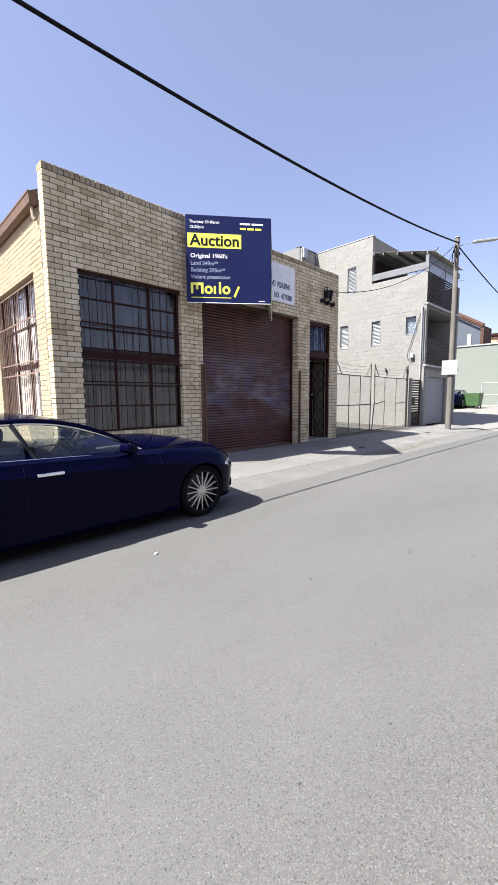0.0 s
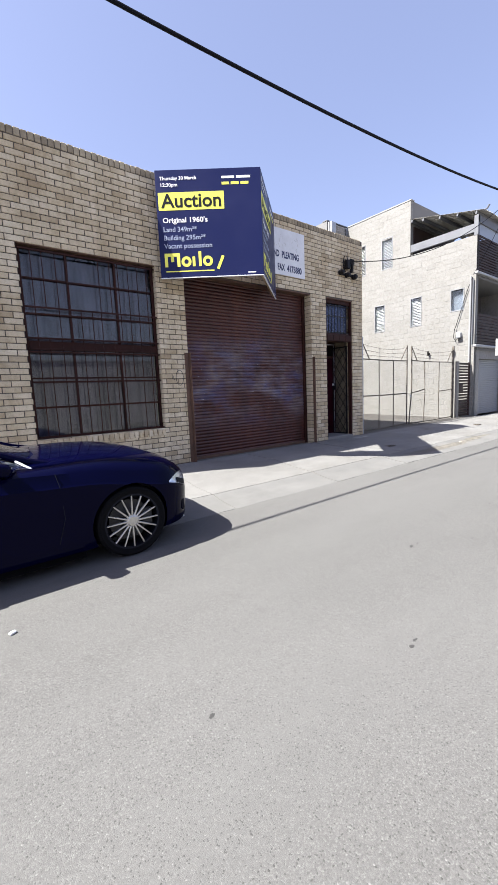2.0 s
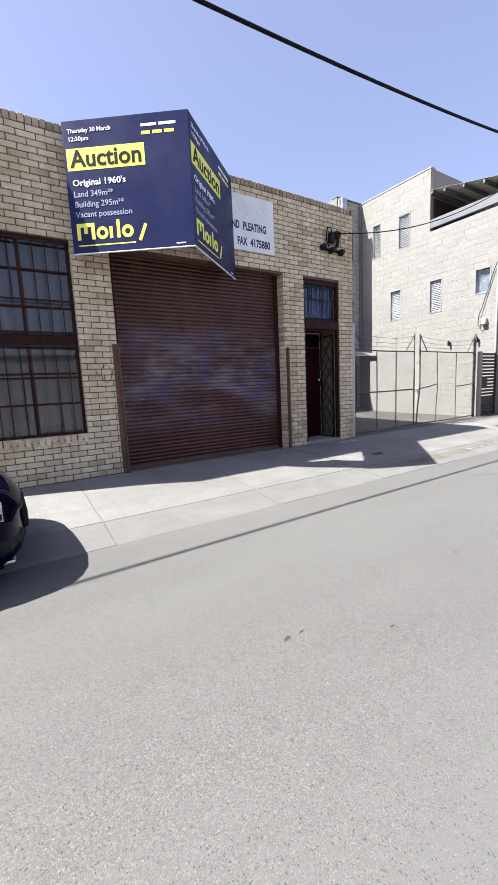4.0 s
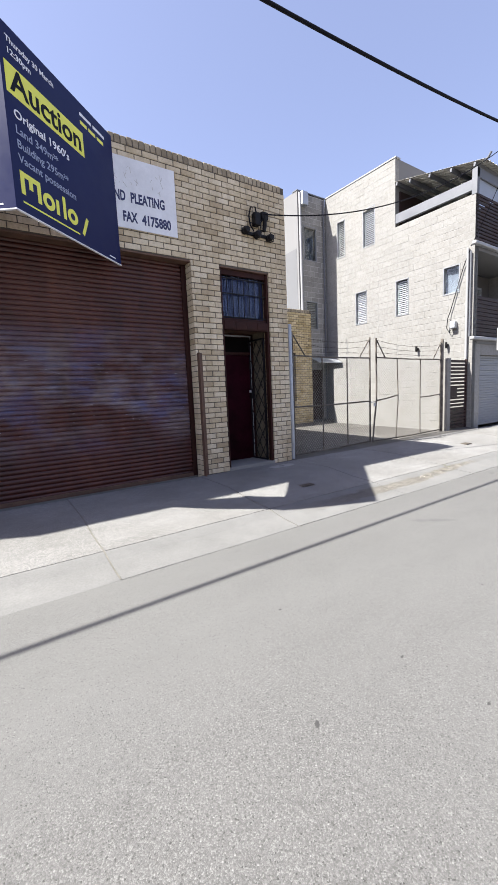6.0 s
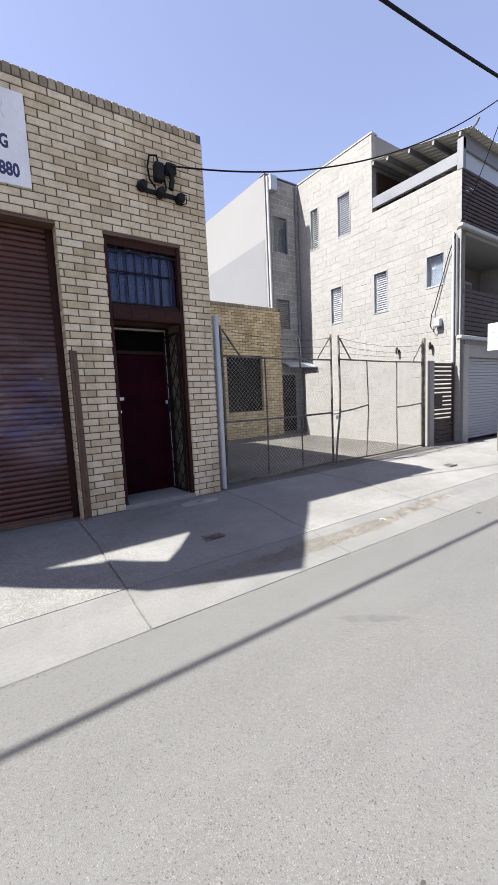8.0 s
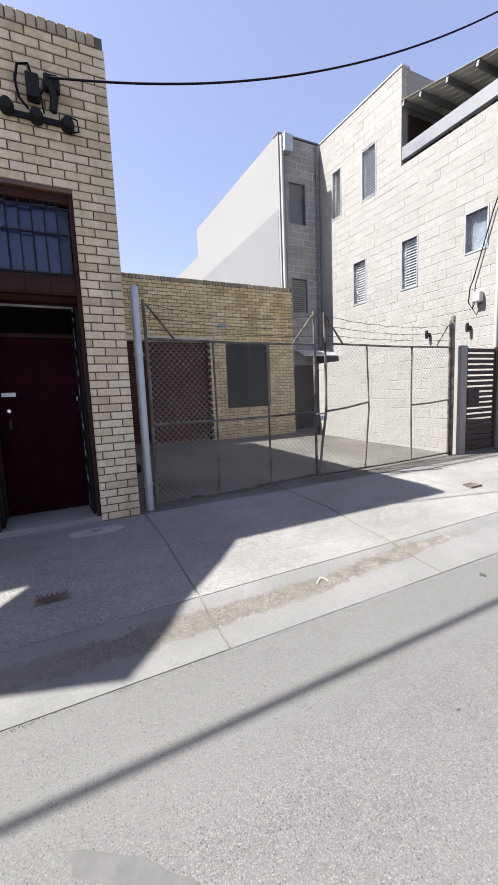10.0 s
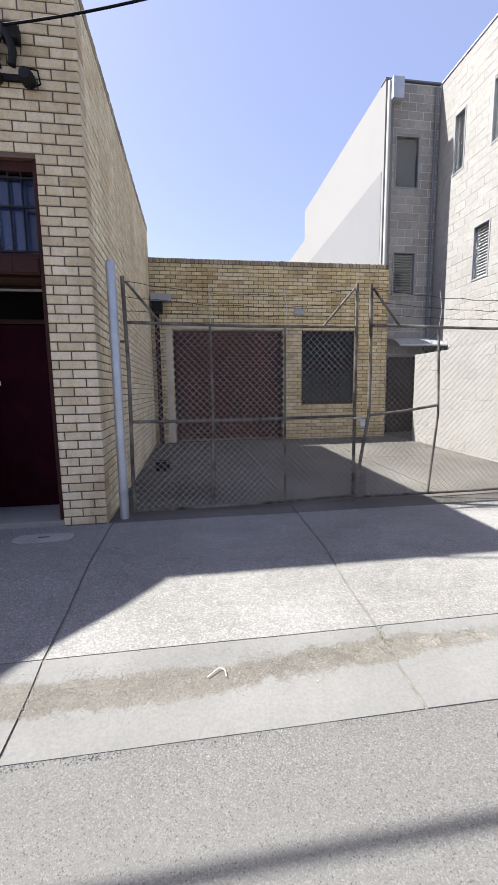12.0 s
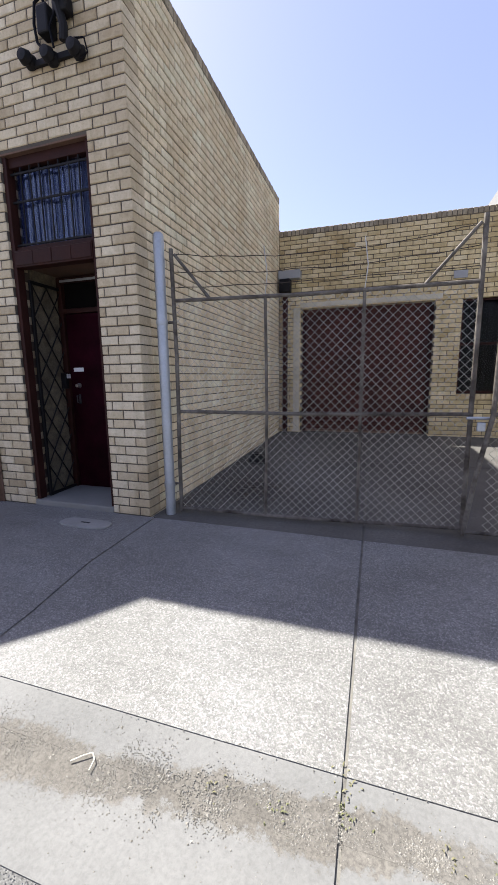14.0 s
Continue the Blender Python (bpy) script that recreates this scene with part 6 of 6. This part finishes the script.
def car_section(x):
    """Half a cross-section: tucked sill, hollow flank, a crease, and a shoulder that leans in."""
    hw, sill, sh, deck = lerp_keys(CAR_BODY, x)
    crease = sh - 0.105
    return [(0.0, sill - 0.02), (hw * 0.80, sill - 0.02), (hw * 0.955, sill + 0.02), (hw * 0.975, sill + 0.09), (hw * 0.968, sill + 0.15), (hw * 0.985, sill + (crease - sill) * 0.6), (hw * 1.0, crease - 0.035), (hw * 0.998, crease - 0.004), (hw * 0.982, crease + 0.012), (hw * 0.945, sh), (hw * 0.89, sh + (deck - sh) * 0.45), (hw * 0.76, deck - 0.012), (hw * 0.58, deck + 0.004), (hw * 0.50, deck + 0.016), (0.0, deck + 0.024)]


def car_body_mesh():
    bm = bmesh.new()
    xs = steps(-3.90, 0.80, 76)
    rings = []
    for x in xs:
        h = car_section(x)
        pts = h + [(-y, z) for y, z in h[-2:0:-1]]
        rings.append([bm.verts.new((x, y, z)) for y, z in pts])
    n = len(rings[0])
    for a, b in zip(rings, rings[1:]):
        for j in range(n):
            bm.faces.new((a[j], a[(j + 1) % n], b[(j + 1) % n], b[j]))
    bm.faces.new(rings[0][::-1])
    bm.faces.new(rings[-1])
    bmesh.ops.recalc_face_normals(bm, faces=bm.faces)
    me = bpy.data.meshes.new("body")
    bm.to_mesh(me)
    bm.free()
    return me


def cut_arches(me, radius):
    """Wheel arches taken out of the body."""
    tmp = bpy.data.objects.new("tmp_body", me)
    scene.collection.objects.link(tmp)
    cut = bmesh.new()
    for x in (0.0, -2.87):
        for s in (1, -1):
            lathe(cut, [(radius, -0.2), (radius, 0.2)], Matrix.Translation((x, s * 0.88, 0.335)) @ pose(0, 0, 0, 90), 40)
    bmesh.ops.recalc_face_normals(cut, faces=cut.faces)
    cme = bpy.data.meshes.new("tmp_cut")
    cut.to_mesh(cme)
    cut.free()
    cob = bpy.data.objects.new("tmp_cut", cme)
    scene.collection.objects.link(cob)
    mod = tmp.modifiers.new("arches", "BOOLEAN")
    mod.operation, mod.object, mod.solver = "DIFFERENCE", cob, "EXACT"
    bpy.context.view_layer.update()
    out = bpy.data.meshes.new_from_object(tmp.evaluated_get(bpy.context.evaluated_depsgraph_get()))
    bpy.data.objects.remove(tmp)
    bpy.data.objects.remove(cob)
    bpy.data.meshes.remove(cme)
    return out


def top_ring(x, grow=0.0):
    """Belt point, shoulder of the roof and crown at x for one side."""
    bw, rw, rh = lerp_keys(CAR_TOP, x)
    belt = lerp_keys(CAR_BODY, x)[3] - 0.05
    return Vector((x, bw + grow, belt)), Vector((x, rw + grow, max(rh - 0.05, belt))), Vector((x, 0, rh + grow))


def car_strip(name, car, pairs, material, label="", thick=0.012):
    """A skin between two rails of points, given some thickness."""
    bm = bmesh.new()
    rows = [[bm.verts.new(p) for p in row] for row in pairs]
    for a, b in zip(rows, rows[1:]):
        for j in range(len(a) - 1):
            bm.faces.new((a[j], a[j + 1], b[j + 1], b[j]))
    bmesh.ops.recalc_face_normals(bm, faces=bm.faces)
    bmesh.ops.solidify(bm, geom=bm.faces[:], thickness=thick)
    return part(name, bm, material, car, label, smooth=True)


def wheel_meshes():
    ty = bmesh.new()
    lathe(ty, [(0.262, -0.10), (0.305, -0.115), (0.325, -0.10), (0.333, -0.06), (0.333, 0.06), (0.325, 0.10), (0.305, 0.115), (0.262, 0.10)], pose(0, 0, 0, 90), 44, True)
    rim = bmesh.new()
    lathe(rim, [(0.258, -0.104), (0.272, -0.113), (0.272, -0.104), (0.256, -0.095)], pose(0, 0, 0, 90), 48, True)
    lathe(rim, [(0.062, -0.06), (0.062, -0.085), (0.045, -0.094), (0.0, -0.094)], pose(0, 0, 0, 90) @ Matrix.Diagonal((1, 1, -1, 1)), 20)
    for i in range(16):
        t = bmesh.new()
        soft_box(t, (0.05, 0.262), (-0.092, -0.066), (-0.0085, 0.0085), 0.003, 1)
        for v in t.verts:
            if v.co.x > 0.2:
                v.co.y -= 0.008
                v.co.z *= 0.72
        merge(rim, t, pose(0, 0, 0, 0, i * 22.5, 0))
    for i in range(5):
        lathe(rim, [(0.011, 0.09), (0.011, 0.10), (0.0, 0.10)], pose(0, 0, 0, 90) @ pose(0.032 * math.cos(i * 1.2566), 0.032 * math.sin(i * 1.2566), 0), 8)
    barrel = bmesh.new()
    lathe(barrel, [(0.262, -0.10), (0.252, -0.09), (0.245, 0.10), (0.262, 0.10)], pose(0, 0, 0, 90), 40, True)
    disc = bmesh.new()
    lathe(disc, [(0.0, -0.03), (0.19, -0.03), (0.19, -0.005), (0.0, -0.005)], pose(0, 0, 0, 90), 30)
    soft_box(disc, (0.10, 0.21), (-0.06, 0.0), (-0.09, 0.09), 0.015, 2)
    return mesh_of("tyre", ty, M_RUBBER, True), mesh_of("rim", rim, M_ALLOY), mesh_of("barrel", barrel, M_INK, True), mesh_of("brake_disc", disc, M_BRAKE, True)


def parked_car():
    car = thing("parked_car", Matrix.Translation((2.99, 4.80, 0.022)) @ pose(0, 0, 0, 1.6, 0, 0), "dark navy two-door coupe parked half on the kerb", "car")
    body = new("body", cut_arches(car_body_mesh(), 0.365))
    body.parent = car
    body.data.materials.clear()
    body.data.materials.append(M_CARPAINT)
    body.data.shade_smooth()
    body.data.set_sharp_from_angle(angle=radians(32))
    bm = bmesh.new()
    box(bm, (-3.6, 0.6), (-0.62, 0.62), (0.12, 0.6))
    # wider low box blacks out the lit strip below the sills
    box(bm, (-2.44, -0.42), (-0.83, 0.83), (0.085, 0.26))
    part("underbody", bm, surface("underbody_shade_black", (0.005, 0.005, 0.006), 0.95, 0.1, 5.0, 60, 0.0, spec=0.02), car)
    # roof skin and glass
    xs = steps(-2.6, -1.45, 10)
    roof = []
    for x in xs:
        b, s, c = top_ring(x)
        roof.append([Vector((x, s.y * k, c.z - 0.05 * abs(k) ** 2.5)) for k in (-1, -0.8, -0.5, -0.2, 0, 0.2, 0.5, 0.8, 1)])
    car_strip("roof", car, roof, M_CARPAINT)

    def screen(name, lo, hi):
        rows = []
        for x in steps(lo, hi, 10):
            b, s, c = top_ring(x)
            rows.append([Vector((x - 0.05 * abs(k) ** 2 * (1 if name == "windscreen" else -1), s.y * k, c.z - 0.05 * abs(k) ** 2.5)) for k in (-0.96, -0.7, -0.4, 0, 0.4, 0.7, 0.96)])
        g = car_strip(name, car, rows, M_CARGLASS, thick=0.006)
        g.visible_shadow = False
    screen("windscreen", -1.45, -0.55)
    screen("rear_window", -3.25, -2.6)
    for s in (1, -1):
        def side(x, k):
            b, r, c = top_ring(x)
            q = b.lerp(r, k)
            return Vector((x, s * q.y, q.z))
        rows = [[side(x, k) for k in (0.06, 0.3, 0.6, 0.93)] for x in steps(-1.88, -0.78, 12)]
        g = car_strip("side_window", car, rows, M_CARGLASS, thick=0.005)
        g.visible_shadow = False
        rows = [[side(x, k) for k in (0.06, 0.3, 0.6, 0.93)] for x in steps(-2.62, -1.97, 6)]
        g = car_strip("side_window", car, rows, M_CARGLASS, thick=0.005)
        g.visible_shadow = False
        # pillars and roof edge
        part("pillar", make(tube, [side(x, 1.0) + Vector((0, 0, 0.004)) for x in steps(-1.48, -0.55, 12)], 0.034, 8), M_CARPAINT, car, smooth=True)
        part("pillar", make(tube, [side(-1.88 - 0.16 * k, k) for k in (0, 0.5, 1)], 0.022, 8), M_INK, car, smooth=True)
        rows = [[side(x, k) for k in (-0.1, 0.3, 0.6, 1.0)] for x in steps(-3.28, -2.60, 6)]
        car_strip("rear_pillar", car, rows, M_CARPAINT, thick=0.03)
        part("roof_edge", make(tube, [side(x, 1.0) for x in steps(-3.25, -1.45, 16)], 0.032, 8), M_CARPAINT, car, smooth=True)
        part("window_trim", make(tube, [side(x, 0.955) + Vector((0, s * 0.012, 0)) for x in steps(-2.64, -0.90, 24)], 0.010, 6), M_CHROME, car, "chrome window strip", smooth=True)
        part("belt_trim", make(tube, [side(x, 0.03) + Vector((0, s * 0.016, 0)) for x in steps(-2.64, -0.72, 20)], 0.012, 6), M_CHROME, car, "chrome waist strip", smooth=True)
        hw = 0.93
        part("door_handle", make(soft_box, (-1.92, -1.68), (s * (hw - 0.02), s * (hw + 0.018)) if s > 0 else (s * (hw + 0.018), s * (hw - 0.02)), (0.80, 0.828), 0.009, 2), M_CHROME, car, "chrome door handle")
        # mirror on a stalk
        mir = bmesh.new()
        soft_box(mir, (-0.09, 0.07), (-0.085, 0.085), (-0.055, 0.05), 0.045, 5, Matrix.Translation((-1.0, s * 0.915, 0.98)) @ pose(0, 0, 0, 0, 14, -s * 12))
        tube(mir, [(-0.90, s * 0.78, 0.925), (-0.97, s * 0.89, 0.95)], 0.022, 8, 0.03)
        part("mirror_corner", make(tube, [side(-0.74, 0.1) + Vector((0, s * 0.012, 0)), side(-0.86, 0.9) + Vector((0, s * 0.012, 0))], 0.010, 6), M_CHROME, car, "chrome corner strip")
        part("mirror", mir, M_CARPAINT, car, smooth=True)
        # shut lines, lamp, vents
        part("door_seam", make(tube, [(-0.62, s * 0.878, 0.88), (-0.60, s * 0.926, 0.77), (-0.58, s * 0.917, 0.5), (-0.64, s * 0.899, 0.27)], 0.0022, 4), M_INK, car)
        part("door_seam", make(tube, [(-2.02, s * 0.884, 0.92), (-2.02, s * 0.932, 0.81), (-2.0, s * 0.922, 0.5), (-1.92, s * 0.905, 0.27)], 0.0022, 4), M_INK, car)
        def skin(x, j, out):
            y, z = car_section(x)[int(j)]
            y2, z2 = car_section(x)[min(int(j) + 1, 14)]
            k = j - int(j)
            return Vector((x + out * 0.5, s * (y + (y2 - y) * k + out), z + (z2 - z) * k + out * 0.3))
        rows = [[skin(x, 7.6 + j * (0.5 + (x - 0.40) * 7.5) / 4, 0.005) for j in range(5)] for x in steps(0.40, 0.64, 10)]
        lamp = car_strip("headlamp", car, rows, M_LAMP, "clear swept-back headlamp", 0.008)
        rows = [[skin(x, j, 0.014) for j in (8.0, 8.5)] for x in steps(0.50, 0.63, 6)]
        car_strip("lamp_brow", lamp, rows, M_INK, "dark lamp divider", 0.006)
        part("bumper_vent", make(soft_box, (-0.05, 0.05), (-0.17, 0.17), (-0.06, 0.06), 0.02, 2, Matrix.Translation((0.65, s * 0.60, 0.34)) @ pose(0, 0, 0, 0, 0, s * 30)), M_INK, car)
    part("grille", make(soft_box, (0.74, 0.825), (-0.36, 0.36), (0.34, 0.52), 0.03, 2), M_INK, car, "black radiator grille")
    part("lower_lip", make(soft_box, (0.44, 0.69), (-0.62, 0.62), (0.14, 0.175), 0.02, 2), M_CHROME, car, "bright strip under the front bumper")
    # cabin
    for y in (0.36, -0.36):
        st = part("front_seat", make(soft_box, (-2.15, -1.95), (y - 0.24, y + 0.24), (0.55, 1.07), 0.06, 4), M_LEATHER, car, smooth=True)
        part("headrest", make(soft_box, (-2.18, -2.06), (y - 0.13, y + 0.13), (1.08, 1.23), 0.05, 3), M_LEATHER, st, smooth=True)
    part("rear_bench", make(soft_box, (-2.95, -2.75), (-0.58, 0.58), (0.6, 1.05), 0.07, 4), M_LEATHER, car, smooth=True)
    part("dashboard", make(soft_box, (-1.25, -0.66), (-0.66, 0.66), (0.80, 0.965), 0.05, 3), M_LEATHER, car, smooth=True)
    wm = Matrix.Translation((-1.42, -0.36, 1.0)) @ pose(0, 0, 0, 0, -62, 0)
    bm = bmesh.new()
    tube(bm, [wm @ Vector((0.175 * math.cos(a), 0.175 * math.sin(a), 0)) for a in steps(0, 2 * math.pi, 28)], 0.014, 8)
    for a in (0, 2.2, 4.1):
        tube(bm, [wm @ Vector((0, 0, 0)), wm @ Vector((0.17 * math.cos(a), 0.17 * math.sin(a), 0))], 0.012, 6)
    part("steering_wheel", bm, M_LEATHER, car, smooth=True)
    ty, rim, barrel, disc = wheel_meshes()
    for x in (0.0, -2.87):
        for s in (1, -1):
            w = new("wheel", ty)
            w.parent = car
            w.matrix_basis = Matrix.Translation((x, s * 0.80, 0.333)) @ pose(0, 0, 0, 0, x * 7, 180 if s > 0 else 0)
            for n_, me in (("rim", rim), ("barrel", barrel), ("brake_disc", disc)):
                q = new(n_, me)
                q.parent = w
    far = copy_thing(car, Matrix.Translation((34.2, 10.35, rise(33.0) + 0.09)))
    tagged(far, "dark blue car parked far down the street")
    for x, y in ((1.9, 3.235),):
        bm = bmesh.new()
        soft_box(bm, (-0.02, 0.022), (-0.012, 0.014), (0, 0.016), 0.006, 2)
        tagged(part("litter", bm, M_WHITE), "small scrap of white litter on the asphalt", "litter").matrix_world = Matrix.Translation((x, y, 0.001)) @ pose(0, 0, 0, 0, 0, 25)


parked_car()


# ---- covers, grates and marks on the ground ----


def ground_details():
    lid = thing("meter_lid", at(10.14, 6.56, 0.207), "pale oval concrete water meter lid set in the footpath", "cover")
    bm = bmesh.new()
    pts = []
    for k in range(28):
        a = 2 * math.pi * k / 28
        pts.append((0.27 * math.copysign(abs(math.cos(a)) ** 0.6, math.cos(a)), 0.10 * math.copysign(abs(math.sin(a)) ** 0.7, math.sin(a))))
    lo, hi = [bm.verts.new((x, y, -0.02)) for x, y in pts], [bm.verts.new((x, y, 0.013)) for x, y in pts]
    top = [bm.verts.new((x * 0.97, y * 0.93, 0.017)) for x, y in pts]
    for k in range(28):
        j = (k + 1) % 28
        bm.faces.new((lo[k], lo[j], hi[j], hi[k]))
        bm.faces.new((hi[k], hi[j], top[j], top[k]))
    bm.faces.new(top)
    part("cover", bm, M_LID, lid)
    part("key_slot", make(soft_box, (-0.05, 0.05), (-0.012, 0.012), (0.010, 0.0185), 0.002, 1), M_BLACK, lid)
    for x, y, w in ((9.71, 5.47, 0.11), (15.0, 5.72, 0.12)):
        g = thing("drain_grate", at(x, y, kerb_z(y) + 0.002), "small rusty iron drain grate in the concrete footpath", "drain", "footpath drains")
        bm = bmesh.new()
        for u in ((-w, -w + 0.02), (w - 0.02, w)):
            box(bm, u, (-0.08, 0.08), (-0.01, 0.010))
        for v in ((-0.08, -0.062), (0.062, 0.08)):
            box(bm, (-w + 0.02, w - 0.02), v, (-0.01, 0.010))
        part("rim", bm, M_RUSTPIPE, g)
        for k in range(5):
            u = -w + 0.04 + k * (2 * w - 0.08) / 4
            part("bar", make(box, (u - 0.007, u + 0.007), (-0.062, 0.062), (-0.008, 0.008)), M_RUSTPIPE, g)
        part("pit", make(box, (-w + 0.02, w - 0.02), (-0.062, 0.062), (-0.012, 0.003)), M_RUST, g)
    # damp patches and tar spots on the road
    rng = random.Random(17)
    tar = surface("dark_tar_stain", (0.038, 0.037, 0.036), 0.9, 0.2, 6.0, 120, 0.5)

    def blot(cx, cy, a, b, name, label, turn=0.0, material=None, lift=0.0):
        bm = bmesh.new()
        n = 22
        ring, low = [], []
        for k in range(n):
            t = 2 * math.pi * k / n
            r = 0.62 + 0.3 * noise.noise((cx * 3 + math.cos(t) * 1.6, cy * 3 + math.sin(t) * 1.6, 2))
            ring.append(bm.verts.new((a * r * math.cos(t), b * r * math.sin(t), 0.0)))
            low.append(bm.verts.new((a * r * math.cos(t) * 1.12, b * r * math.sin(t) * 1.12, -0.005)))
        mid = bm.verts.new((0, 0, 0.0012))
        for k in range(n):
            bm.faces.new((ring[k], ring[(k + 1) % n], mid))
            bm.faces.new((low[k], low[(k + 1) % n], ring[(k + 1) % n], ring[k]))
        ob = part(name, bm, material or tar)
        ob.matrix_world = Matrix.Translation((cx, cy, lift)) @ pose(0, 0, 0, 0, 0, turn)
        tagged(ob, label, "stain", "road stains")
    damp = surface("faint_damp_asphalt", (0.092, 0.09, 0.088), 0.9, 0.2, 9.0, 160, 0.6)
    blot(9.92, 3.53, 0.38, 0.075, "damp_stain", "faint darker stain on the worn asphalt", -39, damp)
    for cx, cy, a, b, turn in SPOTS:
        blot(cx, cy, a, b, "tar_spot", "small dark tar spot on the worn asphalt", turn)


SPOTS = ((6.87, 2.31, 0.035, 0.018, 50), (7.59, 2.35, 0.025, 0.012, 10), (12.91, 4.22, 0.05, 0.036, 60), (4.98, 2.26, 0.05, 0.022, 30), (5.57, 1.97, 0.03, 0.015, 0), (5.09, 2.26, 0.03, 0.012, 20), (7.62, 1.89, 0.022, 0.012, 10), (2.1, 1.05, 0.014, 0.010, 0), (1.61, 0.72, 0.012, 0.009, 30),
         (2.53, 1.85, 0.028, 0.018, 40), (3.66, 1.51, 0.03, 0.02, 0), (3.98, 1.05, 0.03, 0.02, 0), (3.73, 1.53, 0.035, 0.012, 0), (1.09, 0.84, 0.012, 0.008, 0), (8.8, 2.47, 0.02, 0.012, 0), (7.35, 3.18, 0.02, 0.014, 0), (11.48, 3.43, 0.02, 0.012, 0))
ground_details()
